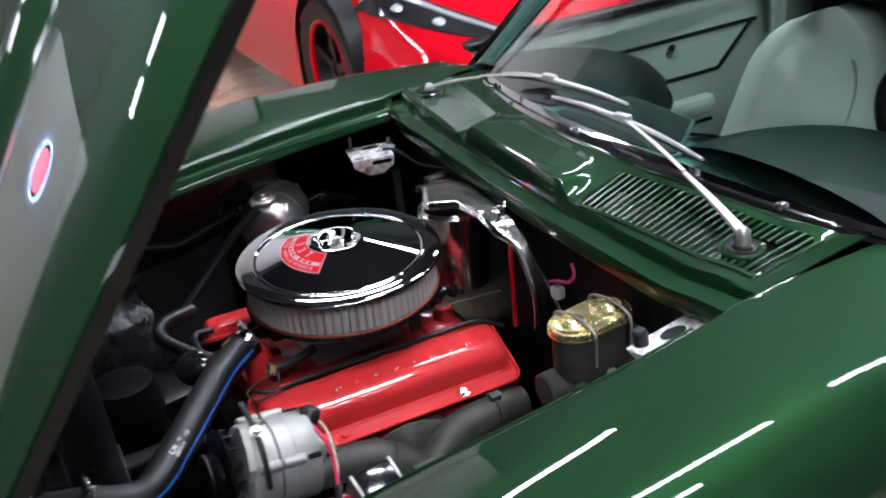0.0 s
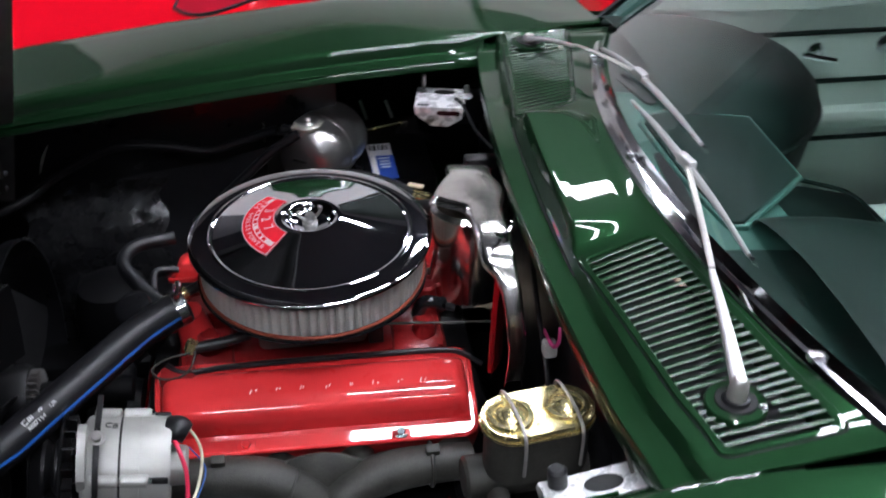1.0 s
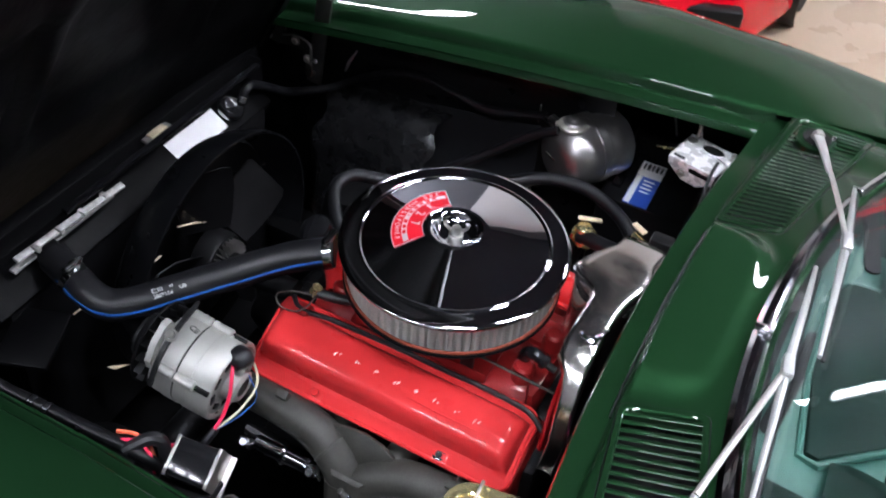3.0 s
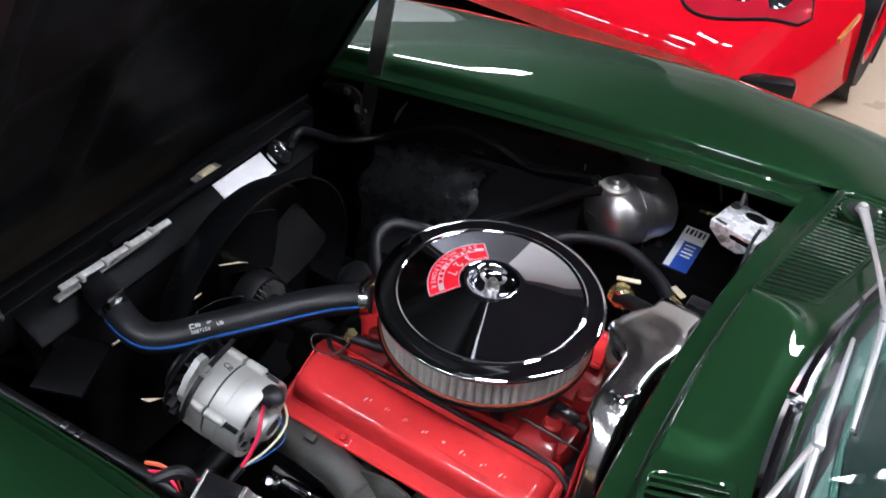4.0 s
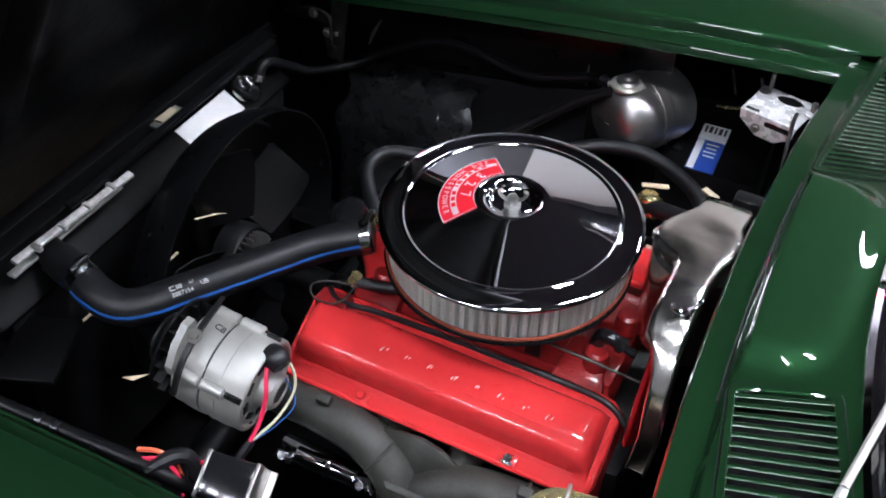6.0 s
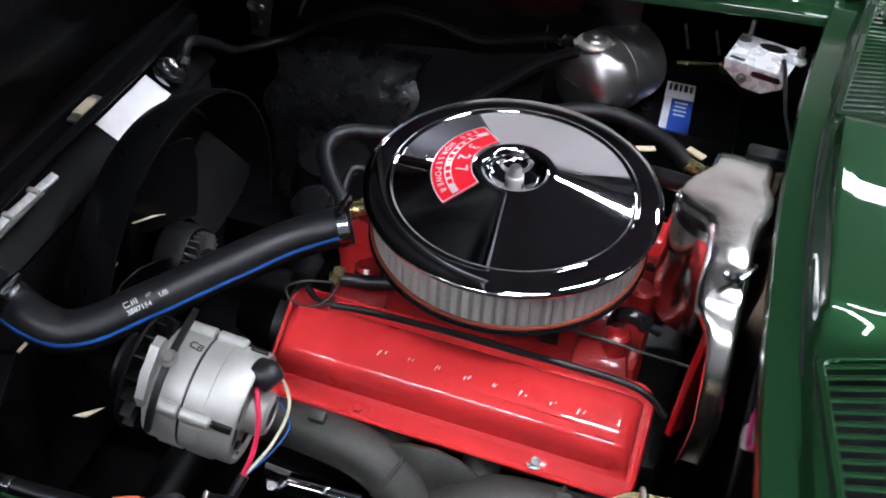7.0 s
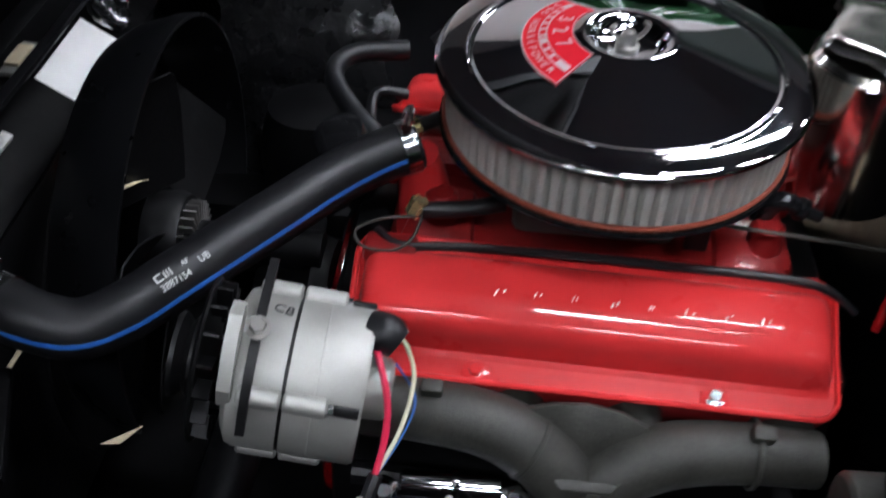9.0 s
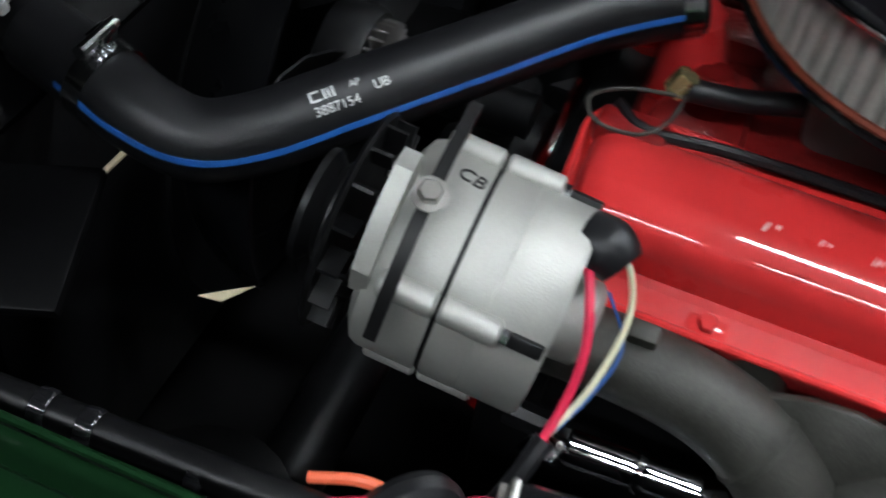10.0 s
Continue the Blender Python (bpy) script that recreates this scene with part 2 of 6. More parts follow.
def loft(sections, close=False, caps=False):
    """Quads between lists of points; close joins each list's end to its start."""
    bm = bmesh.new()
    rows = [[bm.verts.new(p) for p in s] for s in sections]
    for a, b in zip(rows, rows[1:]):
        n = len(a)
        for j in range(n if close else n - 1):
            bm.faces.new((a[j], a[(j + 1) % n], b[(j + 1) % n], b[j]))
    if caps:
        bm.faces.new(rows[0][::-1])
        bm.faces.new(rows[-1])
    return bm


def thicken(bm, t):
    """Gives a sheet thickness t, on the side away from its normals."""
    bm.normal_update()
    bmesh.ops.solidify(bm, geom=list(bm.faces), thickness=t)
    return bm


def prism(poly, depth, m=None, bevel=0.0):
    """Extrudes a polygon in x, y by depth along z."""
    bm = bmesh.new()
    a = [bm.verts.new((x, y, 0)) for x, y in poly]
    b = [bm.verts.new((x, y, depth)) for x, y in poly]
    n = len(poly)
    bm.faces.new(a[::-1])
    bm.faces.new(b)
    for i in range(n):
        bm.faces.new((a[i], a[(i + 1) % n], b[(i + 1) % n], b[i]))
    if bevel:
        bmesh.ops.bevel(bm, geom=list(bm.edges), offset=bevel, segments=2, affect="EDGES", profile=0.5)
    if m is not None:
        bmesh.ops.transform(bm, matrix=m, verts=bm.verts)
    return bm


def rounded(w, h, r, n=5):
    """A rectangle with round corners as a list of x, y."""
    out = []
    for cx, cy, a in ((w / 2 - r, h / 2 - r, 0), (-w / 2 + r, h / 2 - r, 90), (-w / 2 + r, -h / 2 + r, 180), (w / 2 - r, -h / 2 + r, 270)):
        out += [(cx + r * math.cos(radians(a + 90 * i / n)), cy + r * math.sin(radians(a + 90 * i / n))) for i in range(n + 1)]
    return out


def lettering(body, size, m, depth=0.0004, spacing=1.0):
    """Letters of the built-in font as a bmesh, centred, at the pose m."""
    cu = bpy.data.curves.new("t", "FONT")
    cu.body, cu.size, cu.align_x, cu.align_y, cu.extrude, cu.space_character = body, size, "CENTER", "CENTER", depth, spacing
    ob = bpy.data.objects.new("t", cu)
    scene.collection.objects.link(ob)
    bpy.context.view_layer.update()
    me = bpy.data.meshes.new_from_object(ob.evaluated_get(bpy.context.evaluated_depsgraph_get()))
    bm = bmesh.new()
    bm.from_mesh(me)
    bmesh.ops.transform(bm, matrix=m, verts=bm.verts)
    bpy.data.objects.remove(ob)
    bpy.data.curves.remove(cu)
    bpy.data.meshes.remove(me)
    return bm


def lerp_table(table, x):
    """Smooth value from rows of (x, value...)."""
    if x <= table[0][0]:
        return table[0][1:] if len(table[0]) > 2 else table[0][1]
    if x >= table[-1][0]:
        return table[-1][1:] if len(table[-1]) > 2 else table[-1][1]
    for a, b in zip(table, table[1:]):
        if a[0] <= x <= b[0]:
            t = (x - a[0]) / (b[0] - a[0])
            if len(a) > 2:
                return tuple(p + (q - p) * t for p, q in zip(a[1:], b[1:]))
            return a[1] + (b[1] - a[1]) * t


def smooth01(a, b, x):
    t = min(1.0, max(0.0, (x - a) / (b - a)))
    return t * t * (3 - 2 * t)


def bolt(p, d, r=0.006, h=0.005):
    """A hexagon head with its washer."""
    bm = lathe([(0, 0), (r * 1.5, 0), (r * 1.5, 0.0012), (0, 0.0012)], 16, axis(p, d))
    return add(bm, lathe([(0, 0.001), (r, 0.001), (r, h), (r * 0.85, h + 0.001), (0, h + 0.001)], 6, axis(p, d)))


# ---- the room ----
def room():
    (x0, x1), (y0, y1), h = ROOM_X, ROOM_Y, ROOM_H
    cx, cy, w, d = (x0 + x1) / 2, (y0 + y1) / 2, x1 - x0, y1 - y0
    solid("floor", box((cx, cy, -0.05), (w, d, 0.1)), M_FLOOR, "beige sealed concrete showroom floor", "floor", kind="structure")
    solid("ceiling", box((cx, cy, h + 0.05), (w, d, 0.1)), M_CEIL, "dark painted showroom ceiling", "ceiling", kind="structure")
    for name, c, s in (("wall_west", (x0 - 0.1, cy, h / 2), (0.2, d + 0.4, h)), ("wall_south", (cx, y0 - 0.1, h / 2), (w, 0.2, h)), ("wall_east", (x1 + 0.1, cy, 4.2 + (h - 4.2) / 2), (0.2, d + 0.4, h - 4.2)),
                       ("wall_north_west", ((x0 - 2.15) / 2, y1 + 0.1, h / 2), (-2.15 - x0, 0.2, h)), ("wall_north_top", ((x1 - 2.15) / 2, y1 + 0.1, 4.9 + (h - 4.9) / 2), (x1 + 2.15, 0.2, h - 4.9))):
        solid(name, box(c, s), M_DARKWALL, "plain dark grey showroom wall", "wall", kind="structure")
    for name, c, s, mat, text in (("wall_east_lower", (x1 + 0.1, cy, 2.1), (0.2, d + 0.4, 4.2), M_GREYWALL, "grey painted showroom wall"),
                                  ("wall_north_white", (-0.225, y1 + 0.1, 2.45), (3.85, 0.2, 4.9), M_WALL, "white painted showroom wall"),
                                  ("wall_north_low", (2.05, y1 + 0.1, 1.35), (0.90, 0.2, 2.7), M_WALL, "white painted low part of the showroom wall"),
                                  ("wall_north_upper", (2.05, y1 + 0.1, 3.80), (0.90, 0.2, 2.2), M_DARKGREEN, "dark green painted upper wall"),
                                  ("wall_north_east", ((x1 + 2.5) / 2, y1 + 0.1, 2.45), (x1 - 2.5, 0.2, 4.9), M_DARKGREEN, "dark green painted showroom wall")):
        solid(name, box(c, s), mat, text, "wall", kind="structure")
    solid("pillar", box((-5.3, y1 - 0.15, 1.375), (2.3, 0.3, 2.75), 0.01), M_PILLAR, "pale grey partition against the showroom wall", "pillar", kind="structure")


room()


def tube_light():
    ob = thing("ceiling_light", "white hanging ceiling light with a lit diffuser", "ceiling light", group="ceiling lights")
    part("housing", box((0, 0, 0.035), (1.26, 0.29, 0.06), 0.008), M_FIXTURE, ob)
    for x in (-0.5, 0.5):
        part("hanger", cyl((x, 0, 0.06), (x, 0, ROOM_H - LIGHT_H), 0.006, 8), M_FIXTURE, ob)
    part("diffuser", box((0, 0, -0.012), (1.22, 0.25, 0.024), 0.006), M_TUBE, ob, "lit white diffuser")
    for s in (-1, 1):
        part("end_cap", box((s * 0.63, 0, 0.0), (0.03, 0.28, 0.06), 0.004), M_FIXTURE, ob)
    return ob


LIGHT_ROWS = [(5.6, -8.8), (5.6, -7.2), (5.6, -5.6), (5.6, -4.0), (4.5, 1.65), (4.5, 4.3), (0.5, -7.4), (0.5, -5.8), (0.5, -4.2), (0.75, 1.55), (0.9, 3.3), (0.9, 5.3), (-0.95, 0.90), (-3.8, -4.2), (-3.8, -2.4), (-3.8, -0.6), (-3.8, 1.2)]
first = tube_light()
first.matrix_basis = pose(LIGHT_ROWS[0][1], LIGHT_ROWS[0][0], LIGHT_H)
for ly, lx in LIGHT_ROWS[1:]:
    copy_thing(first, pose(lx, ly, LIGHT_H))



def neon_sign():
    ob = thing("neon_sign", "lit oval neon sign with a red centre and blue rim", "neon sign")
    m = pose(-5.2, ROOM_Y[1] - 0.31, 1.9, 90, 0, 0) @ Matrix.Diagonal((1.25, 1.25, 1.0, 1.0))
    part("backing", lathe([(0, 0), (0.20, 0), (0.20, 0.02), (0, 0.02)], 40, m @ Matrix.Diagonal((1, 1.15, 1, 1))), M_BLACK, ob, "black backing board")
    part("rim_tube", sweep([m @ Vector((0.20 * math.cos(a), 0.23 * math.sin(a), 0.04)) for a in [2 * math.pi * k / 24 for k in range(25)]], 0.014, 8), M_NEON_B, ob, "lit blue rim tube")
    part("centre", lathe([(0, 0.03), (0.15, 0.03), (0.16, 0.022), (0, 0.022)], 32, m @ Matrix.Diagonal((1, 1.1, 1, 1))), M_NEON_R, ob, "lit red centre")


neon_sign()

# ---- the green car's body ----
car = thing("sports_car", "dark green classic sports car with its front-hinged bonnet open", "car")
# inner edge of the engine bay's opening: x, y, z
NEAR_LIP = [(-1.3, -0.40, 0.62), (-0.62, -0.482, 0.742), (-0.40, -0.496, 0.774), (-0.25, -0.507, 0.798), (-0.11, -0.530, 0.835), (0.0, -0.545, 0.857), (0.22, -0.566, 0.897), (0.36, -0.566, 0.922), (0.6, -0.60, 0.95)]
FAR_LIP = [(-1.3, 0.33, 0.76), (-0.62, 0.395, 0.880), (-0.485, 0.407, 0.894), (-0.26, 0.432, 0.912), (-0.06, 0.440, 0.932), (0.1, 0.452, 0.942), (0.25, 0.462, 0.948), (0.35, 0.470, 0.950), (0.6, 0.50, 0.955)]
NEAR_CREST = [(-1.3, -0.74, 0.70), (-0.6, -0.78, 0.80), (-0.25, -0.79, 0.875), (0.0, -0.79, 0.91), (0.35, -0.79, 0.945), (0.6, -0.79, 0.952), (1.2, -0.78, 0.93)]
FAR_CREST = [(-1.3, 0.66, 0.78), (-0.7, 0.69, 0.885), (-0.5, 0.70, 0.915), (-0.25, 0.70, 0.948), (0.0, 0.70, 0.974), (0.1, 0.70, 0.982), (0.35, 0.70, 0.978), (0.55, 0.70, 0.962), (1.2, 0.70, 0.94)]


def fender_section(x, lip, crest, side):
    """Points from inside the bay over the gutter and the crest down the flank. side: -1 near, 1 far."""
    y, z = lerp_table(lip, x)
    cy, cz = lerp_table(crest, x)
    g = 0.028
    out = [(y - side * 0.002, z - 0.014), (y, z - 0.004), (y + side * 0.004, z), (y + side * (g - 0.006), z + 0.004), (y + side * (g - 0.001), z + 0.010), (y + side * (g + 0.001), z + 0.021), (y + side * (g + 0.003), z + 0.0255), (y + side * (g + 0.006), z + 0.0280), (y + side * (g + 0.011), z + 0.029)]
    flush = smooth01(0.325, 0.36, x)
    out = out[:4] + [(p, q + (z + 0.0285 - q) * flush) for p, q in out[4:]]
    y1, z1 = y + side * (g + 0.011), z + 0.029
    for k in range(1, 11):
        t = k / 10
        out.append((y1 + (cy - y1) * t, z1 + (cz - z1) * (1.9 * t - 0.9 * t * t) + 0.004 * math.sin(math.pi * t)))
    for dy, dz in ((0.022, -0.003), (0.045, -0.012), (0.07, -0.03), (0.09, -0.055), (0.104, -0.09), (0.112, -0.13), (0.112, -0.2), (0.105, -0.3), (0.085, -0.42), (0.05, -0.56), (0.02, -0.66)):
        out.append((cy + side * dy, max(cz + dz, 0.2)))
    return [(x, a, b) for a, b in out]


def body_panels():
    for side, lip, crest, name in ((-1, NEAR_LIP, NEAR_CREST, "left_fender"), (1, FAR_LIP, FAR_CREST, "right_fender")):
        xs = [-1.3 + 0.05 * i for i in range(38)] + [0.58]
        bm = loft([fender_section(x, lip, crest, side)[4:] for x in xs])
        fender = part(name, thicken(bm, 0.004), M_GREEN, car)
        part("gutter", thicken(loft([fender_section(x, lip, crest, side)[:5] for x in xs if x <= 0.36]), 0.003), M_GREEN, fender, "painted channel along the edge of the engine bay")
        bead = [(x, lerp_table(lip, x)[0], lerp_table(lip, x)[1] + 0.001) for x in xs if -0.66 <= x <= 0.34]
        part("edge_bead", sweep(bead, 0.0024, 8, 2), M_GREEN, fender, "thin rolled edge of the opening")


def opening_rear(y):
    """x of the rear edge of the opening."""
    d = abs(y - CL)
    return 0.299 + 0.14 * d * d


def glass_base(y):
    d = y - CL
    return 0.462 + 0.40 * d * d


def lip_width(y):
    return 0.031


def blister(x, y):
    """The low raised panel between the vents: straight in front, round corners behind."""
    front, rear, r = opening_rear(y) + lip_width(y) + 0.003, 0.458, 0.085
    behind, beside = rear - x, min(y + 0.212, 0.156 - y)
    inside = min(behind, beside)
    if behind < r and beside < r:
        inside = r - math.hypot(r - behind, r - beside)
    run = min(1.0, max(0.0, (x - 0.345) / (rear - 0.345)))
    return (0.029 * (1 - run * (1.12 - 0.12 * run)) + 0.027 * (y + 0.05)) * smooth01(0.0, 0.040, inside) * smooth01(front, front + 0.008, x)


def cowl_z(x, y):
    yn, zn = lerp_table(NEAR_LIP, x)
    yf, zf = lerp_table(FAR_LIP, x)
    t = (y - yn) / (yf - yn)
    base = zn + (zf - zn) * t + 0.029
    d = abs(y - CL)
    h = 0.024 + 0.20 * max(0.0, x - 0.34)
    dome = h * (1 - min(1, d / 0.53) ** 2)
    bulge = blister(x, y)
    lowlip = -0.016 * (1 - smooth01(opening_rear(y) + lip_width(y), opening_rear(y) + lip_width(y) + 0.007, x))
    return base + dome + bulge + lowlip - 0.012 * (1 - smooth01(0.42, 0.52, d))


VENT_FAR = [(0.346, 0.172), (0.432, 0.168), (0.505, 0.500), (0.390, 0.500)]
VENT_NEAR = [(0.346, -0.227), (0.440, -0.215), (0.531, -0.565), (0.406, -0.570)]


def vent_quad(side):
    return VENT_NEAR if side < 0 else VENT_FAR


def in_quad(p, q, grow=0.0):
    s = 0
    for a, b in zip(q, q[1:] + q[:1]):
        c = (b[0] - a[0]) * (p[1] - a[1]) - (b[1] - a[1]) * (p[0] - a[0])
        s += 1 if c > 0 else -1
    return abs(s) == len(q)


def quad_point(q, u, v):
    """u from front to rear, v from inner to outer."""
    a = (q[0][0] + (q[1][0] - q[0][0]) * u, q[0][1] + (q[1][1] - q[0][1]) * u)
    b = (q[3][0] + (q[2][0] - q[3][0]) * u, q[3][1] + (q[2][1] - q[3][1]) * u)
    return (a[0] + (b[0] - a[0]) * v, a[1] + (b[1] - a[1]) * v)


def cowl():
    quads = [vent_quad(-1), vent_quad(1)]
    bm = bmesh.new()
    ny, nx = 140, 56
    rows = []
    for j in range(ny + 1):
        y = -0.60 + (0.505 + 0.60) * j / ny
        a, b = opening_rear(y), glass_base(y) + 0.02
        row = [bm.verts.new((a, y, cowl_z(a, y) - 0.03)), bm.verts.new((a - 0.003, y, cowl_z(a, y) - 0.006))]
        for i in range(nx + 1):
            x = a + (b - a) * i / nx
            row.append(bm.verts.new((x, y, cowl_z(x, y))))
        rows.append(row)
    for r0, r1 in zip(rows, rows[1:]):
        for i in range(len(r0) - 1):
            c = (r0[i].co + r1[i + 1].co) / 2
            if not any(in_quad((c.x, c.y), q) for q in quads):
                bm.faces.new((r0[i], r0[i + 1], r1[i + 1], r1[i]))
    lone = [v for v in bm.verts if not v.link_faces]
    bmesh.ops.delete(bm, geom=lone, context="VERTS")
    skin = part("cowl", thicken(bm, 0.003), M_GREEN, car)
    # thin black tube added to draw the crease's shade along the cowl step
    seal = [(opening_rear(y) + lip_width(y), y, cowl_z(opening_rear(y) + lip_width(y) - 0.002, y) + 0.001) for y in [-0.235 + 0.395 * k / 30 for k in range(31)]]
    part("weatherstrip", sweep(seal, 0.0017, 8, 2), M_RUBBER, skin, "added thin black line for the dark crease of the cowl step")


def vents():
    for side in (-1, 1):
        q = vent_quad(side)
        ring = []
        for cu, cv, st in ((1, 1, 0), (0, 1, 90), (0, 0, 180), (1, 0, 270)):
            for k in range(4):
                ang = radians(st + 30 * k)
                ring.append((cu + (math.cos(ang) - (1 if cu else -1)) * 0.10, cv + (math.sin(ang) - (1 if cv else -1)) * 0.03))
        dense = []
        for (u0, v0), (u1, v1) in zip(ring, ring[1:] + ring[:1]):
            m = max(1, round(math.hypot((u1 - u0) * 0.09, (v1 - v0) * 0.34) / 0.02))
            dense += [(u0 + (u1 - u0) * k / m, v0 + (v1 - v0) * k / m) for k in range(m)]

        def loop(gu, gv, dz):
            out = []
            for u, v in dense:
                x, y = quad_point(q, 0.5 + (u - 0.5) * (1 + 2 * gu), 0.5 + (v - 0.5) * (1 + 2 * gv))
                out.append((x, y, cowl_z(x, y) + dz))
            return out
        vent = part("cowl_vent", loft([loop(0.055, 0.018, -0.010), loop(0.055, 0.018, 0.0015), loop(0.045, 0.015, 0.0032), loop(-0.010, -0.003, 0.0032), loop(-0.030, -0.008, 0.0015), loop(-0.035, -0.010, -0.02)], close=True), M_GREEN, car, "green slotted cowl vent")
        seam = loop(0.062, 0.020, 0.0002)
        part("vent_seam", sweep(seam + seam[:1], 0.0011, 6, smooth=False), M_BLACK, vent, "dark seam round the vent")
        part("vent_well", loft([[(*quad_point(q, u, v), cowl_z(*quad_point(q, u, v)) - 0.035) for u in (0, 0.5, 1)] for v in (0, 0.33, 0.66, 1)]), M_BLACK, vent, "black drain well")
        n = 27
        for i in range(n):
            v = 0.028 + 0.944 * i / (n - 1)
            hole = abs(v - 0.83) < 0.085
            for u0, u1 in (((0.02, 0.15), (0.63, 0.98)) if hole else ((0.02, 0.98),)):
                secs = []
                for k in range(5):
                    u = u0 + (u1 - u0) * k / 4
                    x, y = quad_point(q, u, v)
                    z = cowl_z(x, y) + 0.002
                    w = 0.0033 if side < 0 else 0.0023
                    secs.append([(x, y - w, z - 0.0008), (x, y - w * 0.8, z + 0.0001), (x, y - w * 0.35, z + 0.0007), (x, y + w * 0.35, z + 0.0007), (x, y + w * 0.8, z + 0.0001), (x, y + w, z - 0.0008)])
                part("slat", loft(secs, close=True, caps=True), M_GREEN, vent)
        x, y = (0.441, -0.506) if side < 0 else (0.425, 0.452)
        plate = part("pivot_plate", lathe([(0, -0.008), (0.034, -0.008), (0.034, 0.000), (0.032, 0.002), (0, 0.002)], 32, pose(x, y, cowl_z(x, y))), M_GREEN, vent)
        part("pivot_hole", lathe([(0, 0.0022), (0.0225, 0.0022), (0.0235, 0.0030), (0.0225, 0.0040), (0, 0.0034)], 32, pose(x, y, cowl_z(x, y))), M_BLACK, plate, "black rubber ring round the wiper pivot")
        part("screw", lathe([(0, 0.0065), (0.004, 0.0055), (0.0055, 0.002), (0, 0.002)], 14, pose(x + 0.025, y - 0.014 * (1 if side < 0 else -1), cowl_z(x, y))), M_CHROME_W, plate, "bright screw")



def windscreen():
    ys = [-0.64 + 1.20 * i / 40 for i in range(41)]

    def zb(y):
        return 1.020 - 0.13 * (y - CL) ** 2

    def top(y):
        k = (y - CL) / 0.6
        return (glass_base(y) * 0.45 + 0.60 - 0.0 * k, CL + (y - CL) * 0.86, 1.262 - 0.03 * k * k)

    ws = part("windscreen", thicken(loft([[tuple(Vector((glass_base(y) + 0.012, y, zb(y))).lerp(Vector(top(y)), t / 8)) for t in range(9)] for y in ys]), 0.005), M_GLASS, car, "clear curved windscreen")
    ws.visible_shadow = False
    # bright trim round the foot of the glass
    prof = [(-0.013, -0.016), (-0.012, -0.004), (-0.006, 0.002), (0.000, 0.003), (0.003, 0.0), (0.006, 0.003), (0.011, 0.011), (0.013, 0.004), (0.013, -0.016)]
    part("windscreen_trim", loft([[(glass_base(y) + a, y, zb(y) + b - 0.004) for a, b in prof] for y in ys], close=True, caps=True), M_TRIM, ws, "bright steel windscreen trim")
    for y in (CL - 0.02, CL + 0.36, CL - 0.44):
        x = glass_base(y)
        part("trim_clip", box((x - 0.004, y, zb(y) + 0.002), (0.018, 0.010, 0.009), 0.002), M_TRIM, ws)
    for s in (-1, 1):
        y = CL + s * 0.60
        a, b = Vector((glass_base(y), y, zb(y) - 0.02)), Vector(top(y))
        part("pillar", sweep([a + (b - a) * k / 4 for k in range(5)], 0.024, 10), M_TEAL, ws, "pale green painted windscreen pillar")
        part("pillar_trim", sweep([a + (b - a) * k / 4 + Vector((-0.016, s * 0.014, 0.014)) for k in range(5)], 0.011, 8), M_CHROME, ws)
    part("header", sweep([top(y) for y in ys[::4]], 0.022, 10), M_GREEN, ws)
    # roof, quarter and doors behind the windscreen
    part("roof", thicken(loft([[(Vector(top(CL + d)) + Vector((0.02 + 0.10 * k, 0, 0.012 * math.sin(k / 9 * 3) - 0.0006 * k * k))) for k in range(10)] for d in [-0.58 + 1.16 * i / 16 for i in range(17)]]), 0.01), M_GREEN, car)


